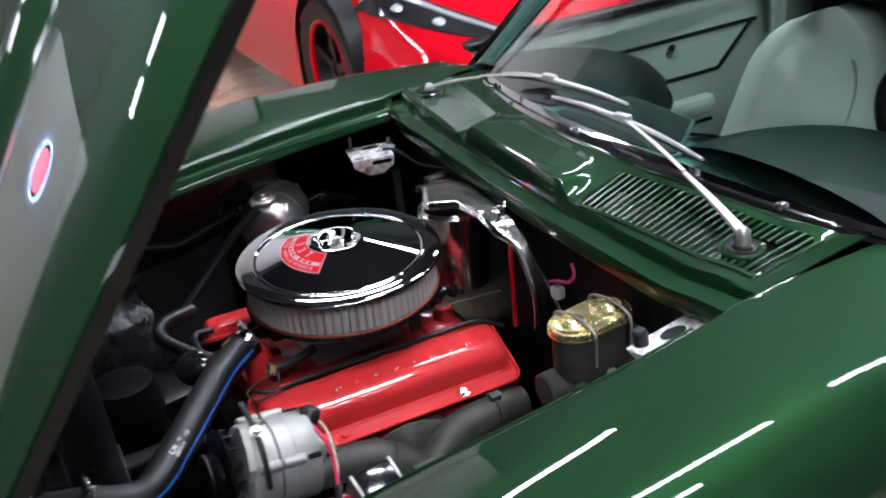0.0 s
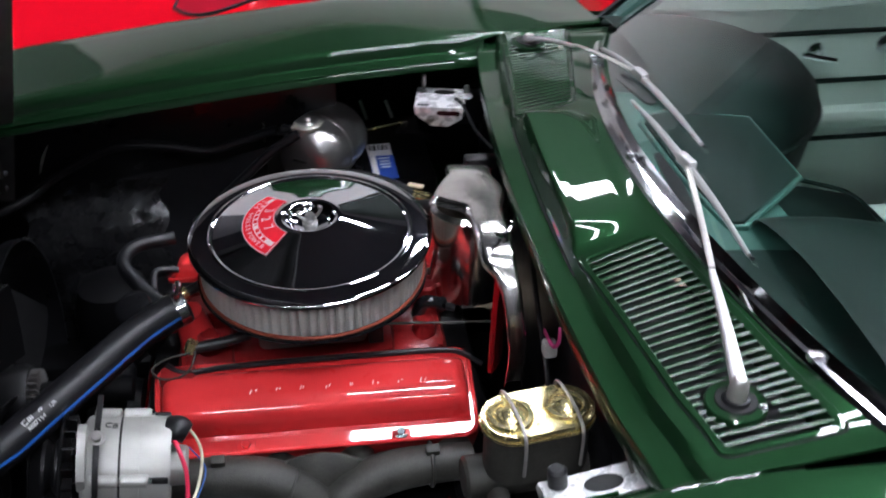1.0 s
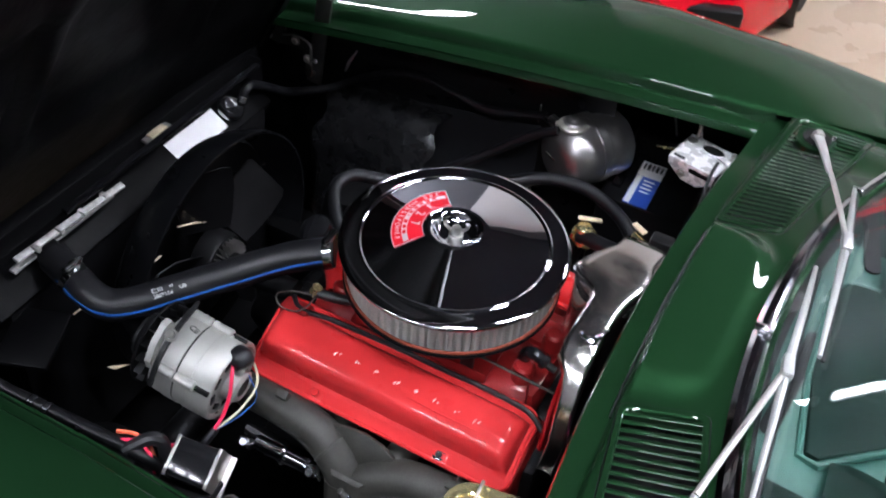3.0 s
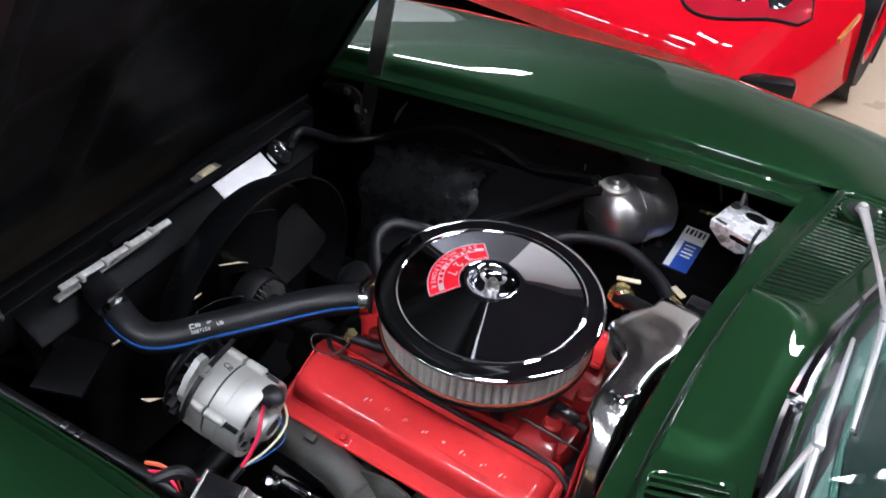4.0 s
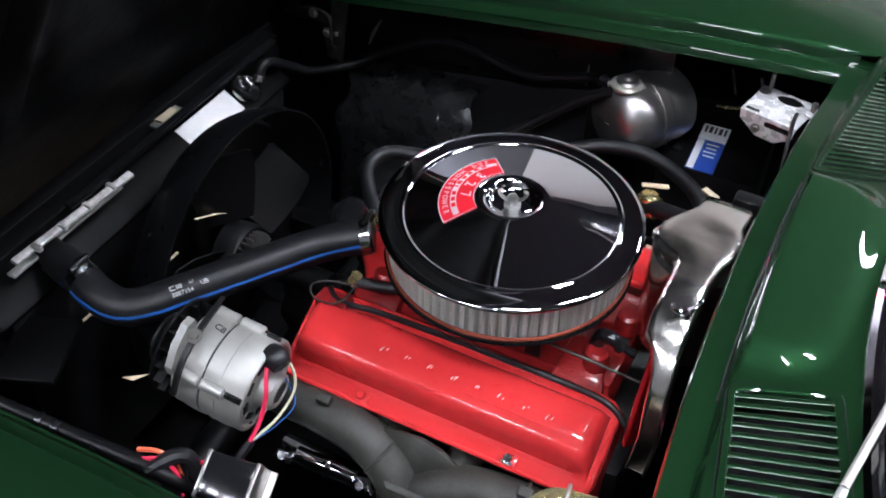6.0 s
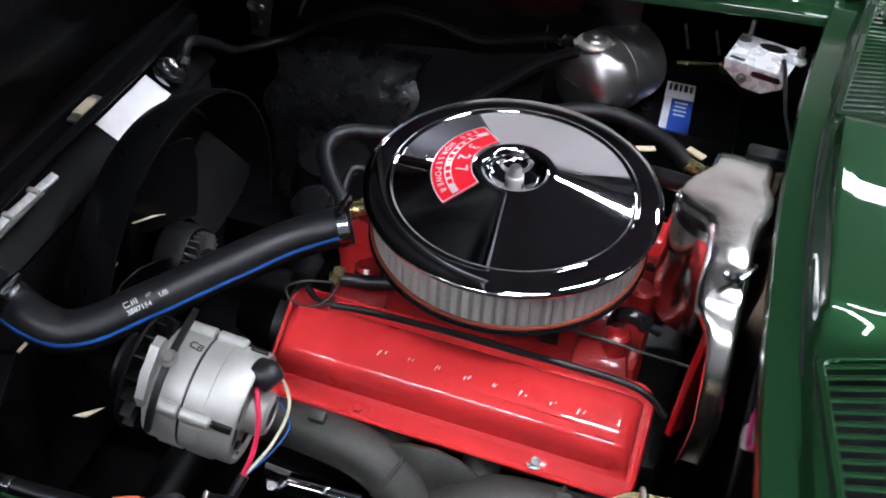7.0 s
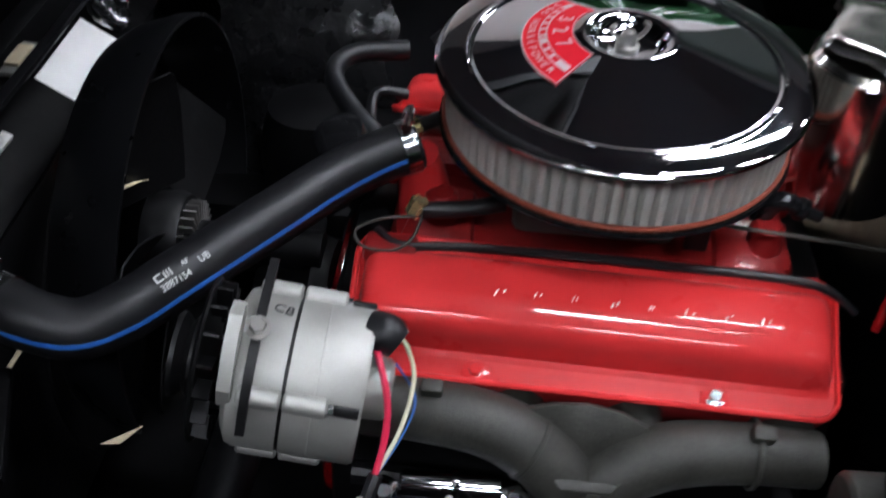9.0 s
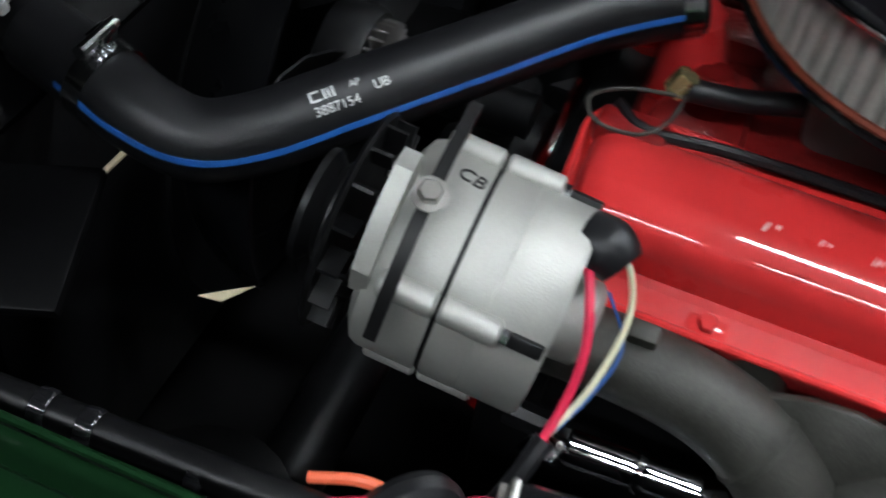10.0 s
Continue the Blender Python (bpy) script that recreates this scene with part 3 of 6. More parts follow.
def hood():
    L = 1.06
    hd = part("hood", bmesh.new(), M_GREEN, car, "open dark green bonnet with a raised centre panel")

    def place(s, d, n):
        """s along the bonnet from its hinge, d across as a share of its half width, n out of its top."""
        t = (d + 1) / 2
        a = radians(56 + 8 * t)
        near = Vector((-0.60, -0.540 - 0.11 * s, 0.935))
        far = Vector((-0.60, 0.425 + 0.06 * s, 0.882))
        p = near.lerp(far, t)
        return (p.x + s * math.cos(a) - n * math.sin(a), p.y, p.z + s * math.sin(a) + n * math.cos(a))

    def topn(s, u):
        ridge = 0.022 * (1 - smooth01(0.36, 0.44, abs(u))) * smooth01(-0.1, 0.3, s)
        return 0.026 + 0.030 * (1 - u * u) + ridge + 0.03 * math.sin(math.pi * (s + 0.1) / 1.16) * (1 - u * u) - 0.012 * max(0, abs(u) - 0.9) * 10

    rows = []
    for i in range(34):
        s = -0.30 + 1.36 * i / 33
        rows.append([place(s, u, topn(s, u)) for u in [-1 + 2 * k / 60 for k in range(61)]])
    skin = part("skin", thicken(loft(rows), 0.006), M_GREEN, hd, "glossy green outer skin")
    # black inner frame with raised ribs
    rows = []
    for i in range(41):
        s = -0.28 + 1.33 * i / 40
        row = []
        for k in range(49):
            u = -1 + 2 * k / 48
            rim = smooth01(0.80, 0.86, abs(u)) + smooth01(0.88, 0.92, s / 1.06) + (1 - smooth01(0.05, 0.10, s))
            rib = (1 - smooth01(0.03, 0.06, abs(abs(u) - 0.42))) * 0.8 + (1 - smooth01(0.02, 0.05, abs(s - 0.45))) * 0.6
            row.append(place(s, u * 0.992, 0.018 + 0.018 * (1 - u * u) - 0.022 * min(1, rim + rib)))
        rows.append(row)
    part("inner_panel", thicken(loft(rows), 0.004), M_UNDER, hd, "black ribbed underside")
    for sg in (-1, 1):
        rows = []
        for i in range(20):
            s = -0.30 + 1.355 * i / 19
            rows.append([place(s, sg * 0.996, topn(s, 1) - 0.001), place(s, sg * 1.002, topn(s, 1) - 0.012), place(s, sg * 1.002, -0.004), place(s, sg * 0.93, -0.006)])
        part("edge_flange", thicken(loft(rows), 0.004), M_BLACK, hd)
    part("edge_flange", thicken(loft([[place(1.040, u, topn(1.04, u) + 0.003), place(1.063, u, topn(1.06, u) + 0.002), place(1.067, u, 0.006), place(1.03, u, 0.0)] for u in [-1 + k / 12 for k in range(25)]]), 0.004), M_BLACK, hd)
    side_on = Matrix.Translation((0, 0.424, 0)) @ pose(0, 0, 0, 90, 0, 0)
    h = part("hinge", prism([(-0.645, 0.820), (-0.606, 0.810), (-0.577, 0.816), (-0.541, 0.818), (-0.536, 0.758), (-0.524, 0.758), (-0.524, 0.834), (-0.557, 0.848), (-0.586, 0.838), (-0.588, 0.905), (-0.601, 0.905), (-0.614, 0.842)], 0.004, side_on, 0.001), M_IRON, hd, "dark steel bonnet hinge with worn bright edges")
    part("strap", sweep([(-0.645, 0.418, 0.824), (-0.616, 0.417, 0.846), (-0.603, 0.417, 0.872), (-0.594, 0.417, 0.908)], 0.0032, 8, 5, flat=0.6), M_GOLD, h, "worn brassy hinge edge")
    part("strap", sweep([(-0.588, 0.417, 0.838), (-0.557, 0.416, 0.847), (-0.526, 0.417, 0.835), (-0.524, 0.417, 0.790)], 0.0026, 8, 5), M_DULL, h, "worn steel hinge edge")
    for x, z in ((-0.625, 0.826), (-0.560, 0.832), (-0.532, 0.800)):
        part("bolt", bolt((x, 0.4195, z), (0, -1, 0), 0.0065, 0.006), M_STEEL, h)
    for sg in (-1,):
        yh = CL + sg * 0.40
        h = part("hinge", prism([(-0.065, -0.02), (0.045, -0.035), (0.062, -0.022), (0.05, 0.0), (0.0, 0.012), (-0.02, 0.06), (-0.05, 0.055)], 0.005, Matrix.Translation((-0.60, yh, 0.885)) @ pose(0, 0, 0, 90, 0, 0), 0.001), M_IRON, hd, "dark steel bonnet hinge")
        for a, b in ((-0.55, 0.868), (-0.61, 0.905)):
            part("bolt", bolt((a, yh - 0.005, b), (0, -1, 0)), M_STEEL, h)
    foot, head = Vector((-0.535, 0.446, 0.738)), Vector(place(0.40, 0.80, -0.004))
    d = (head - foot).normalized()
    flat = d.cross(Vector((0.25, -0.75, 0.60))).normalized()
    mat = Matrix.Translation(foot - d * 0.012) @ Matrix((flat, d.cross(flat), d)).transposed().to_4x4()
    length = (head - foot).length + 0.012
    sec = [(-0.015, 0), (0.015, 0), (0.015, 0.006), (0.012, 0.006), (0.012, 0.003), (-0.012, 0.003), (-0.012, 0.006), (-0.015, 0.006)]
    bar = part("support_bar", prism(sec, length, mat), M_DULL, hd, "grey steel bonnet support bar")
    for k in (0.02, 0.055):
        p = foot + d * k
        part("rivet", lathe([(0, 0.004), (0.005, 0.003), (0.006, 0), (0.006, -0.002)], 12, axis(p + Vector((0, -0.004, 0.002)), (0.3, -0.9, 0.3))), M_CHROME_W, bar)


body_panels()
cowl()
vents()
windscreen()
hood()


def car_rest():
    """Nose, bay panels, firewall, doors and floor pan."""
    # nose
    rows = []
    for i in range(9):
        x = -1.3 + 0.48 * i / 8
        rows.append([(x, lerp_table(NEAR_LIP, x)[0] + (lerp_table(FAR_LIP, x)[0] - lerp_table(NEAR_LIP, x)[0]) * t / 10, lerp_table(NEAR_LIP, x)[1] + (lerp_table(FAR_LIP, x)[1] - lerp_table(NEAR_LIP, x)[1]) * t / 10 - 0.03) for t in range(11)])
    part("nose", thicken(loft(rows), 0.004), M_GREEN, car)
    part("nose_front", loft([[(-1.3 - dx * (1 - (k / 6) ** 2), CL + 0.70 * k / 6, z + 0.03 * k / 6) for k in range(-6, 7)] for dx, z in ((0.0, 0.70), (0.10, 0.66), (0.17, 0.58), (0.17, 0.48), (0.10, 0.38), (0.0, 0.30))]), M_GREEN, car)
    # inner fenders
    part("inner_fender", thicken(loft([[(x, lerp_table(FAR_LIP, x)[0] + 0.002 + 0.10 * smooth01(0.83, 0.6, z) + 0.07, z + (lerp_table(FAR_LIP, x)[1] - 0.93)) for z in (0.90, 0.86, 0.82, 0.76, 0.68, 0.58, 0.45, 0.3)] for x in [-0.66 + 0.0735 * k for k in range(11)]]), 0.004), M_INNER, car)
    part("inner_fender", thicken(loft([[(x, lerp_table(NEAR_LIP, x)[0] - 0.01 + 0.02 * math.sin(z * 9), z + lerp_table(NEAR_LIP, x)[1] - 0.86) for z in (0.83, 0.78, 0.7, 0.6, 0.45, 0.3)] for x in [-0.66 + 0.08 * k for k in range(13)]]), 0.004), M_INNER, car)
    part("firewall", box((0.356, CL, 0.585), (0.02, 1.06, 0.63), 0.004), M_BLACK, car)
    part("bay_floor", box((-0.15, CL, 0.26), (1.1, 1.2, 0.02)), M_BLACK, car)
    part("radiator_support", box((-0.645, CL, 0.55), (0.03, 1.36, 0.52), 0.006), M_BLACK, car)
    # cabin
    stations = [(0.6, 0.0, 0.0), (1.1, 0.0, -0.02), (1.6, 0.01, 0.0), (2.0, 0.01, 0.01), (2.35, -0.03, -0.01), (2.62, -0.10, -0.03), (2.78, -0.20, -0.06), (2.86, -0.33, -0.10)]
    for s in (-1, 1):
        part("rear_body", loft([[(x, CL + s * (0.80 + w), 0.20 + 0.06 * max(0.0, x - 2.2)), (x, CL + s * (0.855 + w), 0.34), (x, CL + s * (0.875 + w), 0.55 + h), (x, CL + s * (0.865 + w), 0.74 + h), (x, CL + s * (0.835 + w), 0.86 + h), (x, CL + s * (0.79 + w), 0.925 + h), (x, CL + s * (0.73 + w), 0.945 + h)] for x, w, h in stations]), M_GREEN, car)
    deck = [q for q in stations if q[0] > 1.5]
    part("rear_deck", loft([[(x, CL + (0.735 + w) * k / 6, 0.943 + h + (0.05 - 0.03 * max(0.0, x - 1.9)) * (1 - (k / 6) ** 2)) for k in range(-6, 7)] for x, w, h in deck]), M_GREEN, car)
    part("tail", loft([[(2.86 + dx, CL + 0.545 * k / 6 * (1 - 0.3 * dx), z) for k in range(-6, 7)] for dx, z in ((0.0, 0.885), (0.05, 0.80), (0.075, 0.68), (0.07, 0.52), (0.03, 0.36), (0.0, 0.24))]), M_GREEN, car)
    part("cabin_floor", box((1.2, CL, 0.2), (1.7, 1.5, 0.02)), M_BLACK, car)
    part("bulkhead", box((1.78, CL, 0.6), (0.03, 1.5, 0.72)), M_BLACK, car, "dark cabin bulkhead")
    for s in (-1, 1):
        for x in (-0.72, 1.75):
            w = part("wheel", lathe([(0.19, -0.09), (0.31, -0.095), (0.335, -0.07), (0.335, 0.07), (0.31, 0.095), (0.19, 0.09)], 40, pose(x, CL + s * 0.70, 0.337, 90, 0, 0), closed=True), M_TYRE, car, "black tyre")
            part("rim", lathe([(0, -0.06), (0.2, -0.06), (0.2, 0.06), (0, 0.06)], 32, pose(x, CL + s * 0.70, 0.337, 90, 0, 0)), M_STEEL, w)


car_rest()


# ---- engine bay: air cleaner ----
def air_cleaner():
    ob = thing("air_cleaner", "round chrome open-element air cleaner on a red engine", "air cleaner")
    lid_prof = [(0.0, 0.9110), (0.012, 0.9110), (0.026, 0.9115), (0.0295, 0.9135), (0.0325, 0.9180), (0.0345, 0.9215), (0.0370, 0.9236), (0.0400, 0.9246), (0.0430, 0.9248), (0.0460, 0.9243), (0.0490, 0.9235), (0.0520, 0.92265), (0.075, 0.91655), (0.11, 0.90730), (0.139, 0.89960), (0.1404, 0.8993),
                (0.1412, 0.8998), (0.1430, 0.9012), (0.1444, 0.9012), (0.1460, 0.8998), (0.1472, 0.8996), (0.150, 0.8997), (0.1580, 0.8994), (0.1660, 0.8990), (0.1690, 0.8986), (0.1716, 0.8978), (0.1737, 0.8965), (0.1748, 0.8958), (0.1752, 0.8940), (0.1746, 0.8915), (0.1730, 0.8912), (0.168, 0.8930), (0.05, 0.9015), (0.0, 0.9015)]
    lid = part("lid", lathe(lid_prof, 160), M_CHROME, ob, "polished chrome lid", sharp=60)
    # pleated filter with a fine wire screen between the pleats
    n = 77
    bm = bmesh.new()
    rows = []
    for z in (0.8260, 0.838, 0.890, 0.8935):
        row = []
        for i in range(4 * n):
            a = math.pi * i / (2 * n)
            r = 0.1625 if i % 4 < 2 else (0.1610, 0.1540)[i % 4 == 3]
            row.append(bm.verts.new((r * math.cos(a), r * math.sin(a), z)))
        rows.append(row)
    for a, b in zip(rows, rows[1:]):
        for i in range(4 * n):
            bm.faces.new((a[i], a[(i + 1) % (4 * n)], b[(i + 1) % (4 * n)], b[i]))
    part("filter_element", bm, M_FILTER, ob, "grey pleated paper element", sharp=10)
    part("filter_seal", lathe([(0.1625, 0.8305), (0.1650, 0.8305), (0.1662, 0.8330), (0.1650, 0.8355), (0.1625, 0.8355)], 96, closed=True), M_SEAL, ob, "orange rubber seal ring")
    part("base_pan", lathe([(0.0, 0.812), (0.06, 0.812), (0.12, 0.818), (0.155, 0.8235), (0.1655, 0.8235), (0.1685, 0.8265), (0.1675, 0.8300), (0.1655, 0.8285), (0.16, 0.8275), (0.0, 0.818)], 96), M_BLACKGLOSS, ob, "gloss black base pan")
    part("neck", cyl((0, 0, 0.74), (0, 0, 0.816), 0.062, 32), M_ALU, ob)
    # wing nut
    nut = part("wing_nut", lathe([(0, 0.9110), (0.011, 0.9110), (0.011, 0.9140), (0.008, 0.9150), (0.0075, 0.9230), (0.0055, 0.9270), (0, 0.9275)], 20), M_DULL, ob, "dull plated wing nut")
    for s in (-1, 1):
        part("wing", sweep([(s * 0.006, s * 0.002, 0.9190), (s * 0.013, s * 0.004, 0.9240), (s * 0.017, s * 0.006, 0.9320), (s * 0.013, s * 0.004, 0.9350)], [0.0035, 0.003, 0.0035, 0.003], 8, flat=0.6), M_DULL, nut)
    # decal: a red sector with silver print
    def lz(r):
        return lerp_table([(0.0490, 0.9235), (0.0520, 0.92265), (0.075, 0.91655), (0.11, 0.90730), (0.139, 0.89960)], r)

    a0, a1 = radians(127), radians(229)

    def sector(r0, r1, b0, b1, dz, nr=6, na=40):
        return loft([[(r * math.cos(b0 + (b1 - b0) * k / na), r * math.sin(b0 + (b1 - b0) * k / na), lz(r) + dz) for k in range(na + 1)] for r in [r0 + (r1 - r0) * i / nr for i in range(nr + 1)]])

    dec = part("decal", thicken(sector(0.0505, 0.0970, a0, a1, 0.0005), 0.0003), M_DECAL, ob, "red and silver printed engine decal")
    bm = sector(0.0505, 0.0515, a0, a1, 0.0012, 1)
    add(bm, sector(0.0957, 0.0970, a0, a1, 0.0012, 1))
    add(bm, sector(0.0505, 0.0970, a0, a0 + 0.016, 0.0012, 6, 2))
    add(bm, sector(0.0505, 0.0970, a1 - 0.016, a1, 0.0012, 6, 2))
    add(bm, sector(0.0735, 0.0815, a0 + 0.05, a1 - 0.05, 0.0012, 2))
    part("border", bm, M_SILVERINK, dec)

    def arc_text(body, r, size, mat, span):
        bm = bmesh.new()
        n = len(body)
        for i, ch in enumerate(body):
            if ch == " ":
                continue
            ang = (a0 + a1) / 2 - span * ((n - 1) / 2 - i) / max(1, n - 1)
            add(bm, lettering(ch, size, pose(r * math.cos(ang), r * math.sin(ang), lz(r) + 0.0014, 14.8, 0, math.degrees(ang) + 90), 0.0001))
        part("lettering", bm, mat, dec)

    arc_text("327", 0.0625, 0.021, M_SILVERINK, 0.72)
    for i in range(9):
        b0 = a0 + 0.24 + 0.15 * i
        part("print_bar", sector(0.0748, 0.0802, b0, b0 + (0.10 if i != 5 else 0.03), 0.0016, 1, 3), M_DECAL, dec)
    arc_text("300 HORSEPOWER", 0.0885, 0.0105, M_SILVERINK, 1.42)
    ob.matrix_basis = pose(0.0077, -0.002, 0.874) @ pose(0, 0, 0, 2.2) @ pose(0, 0, -0.870)
    return ob


air_cleaner()

# ---- engine: tilted slightly down to the rear ----
TILT_X = 0.02


def drop(x):
    return -TILT_X * x


def valve_cover(side, label):
    """side -1: the near bank."""
    ob = thing("valve_cover", label, "valve cover", group="valve covers")
    core = [(-0.2075, 0.6975), (-0.2030, 0.7020), (-0.2040, 0.711), (-0.2066, 0.722), (-0.2068, 0.731), (-0.2045, 0.7388), (-0.2010, 0.7440), (-0.1980, 0.7463), (-0.1912, 0.7505), (-0.1845, 0.7541), (-0.1810, 0.7551), (-0.160, 0.7598), (-0.148, 0.7615), (-0.141, 0.7605), (-0.135, 0.757), (-0.131, 0.750), (-0.128, 0.741)]
    secs = []
    xs = [(-0.2135, 0.10), (-0.2130, 0.34), (-0.2110, 0.60), (-0.2080, 0.78), (-0.2035, 0.90), (-0.1975, 0.97), (-0.190, 1.0), (-0.1, 1.0), (0.0, 1.0), (0.1, 1.0), (0.190, 1.0), (0.1975, 0.97), (0.2035, 0.90), (0.2080, 0.78), (0.2110, 0.60), (0.2130, 0.34), (0.2135, 0.10)]
    for x, k in xs:
        base = [core[0], core[-1]]
        sec = []
        for i, (y, z) in enumerate(core):
            t = i / (len(core) - 1)
            by, bz = base[0][0] + (base[1][0] - base[0][0]) * t, base[0][1] + (base[1][1] - base[0][1]) * t
            sec.append((x, by + (y - by) * k, bz + (z - bz) * k + drop(x)))
        secs.append(sec)
    def mirror(bm):
        if side > 0:
            bmesh.ops.scale(bm, vec=(1, -1, 1), verts=bm.verts)
        return bm
    part("cover", mirror(loft(secs, caps=True)), M_RED, ob, "glossy red enamel rocker cover", sharp=50)
    # flange with round corners and a rolled lip, in the tilted plane of the head
    u, v = Vector((1, 0, -TILT_X)).normalized(), Vector((0, 0.877, 0.480))
    fm = Matrix.Translation((0, -0.1665, 0.7185)) @ Matrix((u, v, u.cross(v))).transposed().to_4x4()
    rim = rounded(0.446, 0.134, 0.022, 6)
    flange = part("flange", mirror(prism(rim, 0.004, fm @ pose(0, 0, -0.003))), M_RED, ob)
    lip = [fm @ Vector((x, y, 0.0016)) for x, y in rounded(0.443, 0.131, 0.021, 6)]
    part("rolled_edge", mirror(sweep(lip + lip[:1], 0.0030, 8, smooth=False)), M_RED, flange)
    s = -1 if side < 0 else 1
    for x in (-0.102, 0.112):
        p = (x, s * 0.2150, 0.6925 + drop(x))
        part("bolt", bolt(p, (0, s * 0.35, 0.9), 0.0065, 0.006), M_RED if x < 0 else M_CHROME_W, ob)
        part("clamp_pad", box((x, s * 0.2165, 0.6912 + drop(x)), (0.026, 0.014, 0.004), 0.001, pose(0, 0, 0, s * -28, 0, 0)), M_RED, ob)
    # embossed script: plain raised bars, the pale ones standing in for glints
    rng = random.Random(5)
    for i in range(8):
        for k in range(2):
            x = -0.0905 + 0.0338 * i + 0.006 * k + rng.uniform(-0.002, 0.002)
            y, z = 0.1775 + rng.uniform(-0.002, 0.002), 0.7560 + drop(x)
            e, r = rng.uniform(0.0018, 0.0042) * (1.0 - 0.3 * k), rng.uniform(0.0006, 0.0011)
            d = e * rng.uniform(0.2, 0.5)
            part("raised_bar", sweep([(x - d, s * (y + e), z - 0.23 * e), (x, s * y, z + 0.0006), (x + d, s * (y - e), z + 0.23 * e)], [r * 0.5, r, r * 0.6], 10, 4, flat=0.9), M_GLINT, ob, "pale painted glint on the raised script")
    part("raised_bar", sweep([(0.035, s * 0.1895, 0.7515 + drop(0.035)), (0.09, s * 0.1900, 0.7514 + drop(0.09)), (0.155, s * 0.1900, 0.7512 + drop(0.155))], [0.0004, 0.0011, 0.0004], 8, 4), M_RED, ob, "raised underline of the script")
    return ob


valve_cover(-1, "glossy red pressed-steel valve cover with raised bars")
valve_cover(1, "glossy red pressed-steel valve cover behind the air cleaner")


def engine_block():
    ob = thing("engine_block", "red painted cast-iron V8 engine with intake manifold", "engine")
    part("block", box((0, 0, 0.50), (0.50, 0.34, 0.36), 0.02), M_BLACK, ob, "black cast block")
    for s in (-1, 1):
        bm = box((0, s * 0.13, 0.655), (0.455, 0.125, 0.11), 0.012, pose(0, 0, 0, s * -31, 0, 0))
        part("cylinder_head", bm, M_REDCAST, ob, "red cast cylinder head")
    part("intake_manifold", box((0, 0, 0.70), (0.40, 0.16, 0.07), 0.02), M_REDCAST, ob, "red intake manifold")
    for s in (-1, 1):
        for x0, x1 in ((-0.195, -0.115), (-0.095, -0.012), (0.012, 0.095), (0.115, 0.195)):
            xm = (x0 + x1) / 2
            low_by = 0.030 if abs(xm) < 0.1 else 0.004
            secs = []
            for y, z, h, k in ((0.02, 0.752, 0.030, 0.72), (0.06, 0.752, 0.032, 0.80), (0.085, 0.740, 0.036, 0.92), (0.108, 0.716, 0.040, 1.0), (0.125, 0.690, 0.040, 1.0)):
                w = (x1 - x0) / 2 * k
                c = 0.010
                xc = xm * (0.80 + 0.20 * k)
                secs.append([(xc + a * w + e * c, s * y, z - low_by + drop(xc) - (h if low else 0) - g * c) for a, e, g, low in ((-1, 0, 1, 0), (-1, 0.3, 0.3, 0), (-1, 1, 0, 0), (1, -1, 0, 0), (1, -0.3, 0.3, 0), (1, 0, 1, 0), (1, 0, 0, 1), (-1, 0, 0, 1))])
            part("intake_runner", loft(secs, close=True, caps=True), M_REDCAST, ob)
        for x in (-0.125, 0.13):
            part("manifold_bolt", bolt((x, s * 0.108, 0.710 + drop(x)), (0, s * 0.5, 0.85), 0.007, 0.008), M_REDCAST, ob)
    for x, y in ((0.165, -0.055), (0.180, 0.03), (-0.15, -0.06)):
        part("boss", lathe([(0, 0.030), (0.012, 0.030), (0.016, 0.026), (0.018, 0.0), (0, 0.0)], 20, pose(x, y, 0.742 + drop(x))), M_REDCAST, ob)
    part("carburettor", box((0, 0, 0.76), (0.16, 0.12, 0.07), 0.012), M_ALU, ob, "aluminium carburettor")
    part("water_neck", sweep([(-0.165, -0.03, 0.70), (-0.170, -0.034, 0.76), (-0.178, -0.040, 0.800)], [0.032, 0.026, 0.022], 16), M_RED, ob, "red thermostat housing")
    # engine front coloured dark to stand for the shade it lies in
    part("front_cover", box((-0.25, 0, 0.49), (0.04, 0.24, 0.26), 0.015), M_REDDARK, ob)
    part("water_pump", lathe([(0, 0), (0.07, 0), (0.075, 0.02), (0.05, 0.05), (0.03, 0.09), (0, 0.09)], 28, axis((-0.27, 0, 0.56), (-1, 0, 0))), M_BLACK, ob)
    return ob


engine_block()


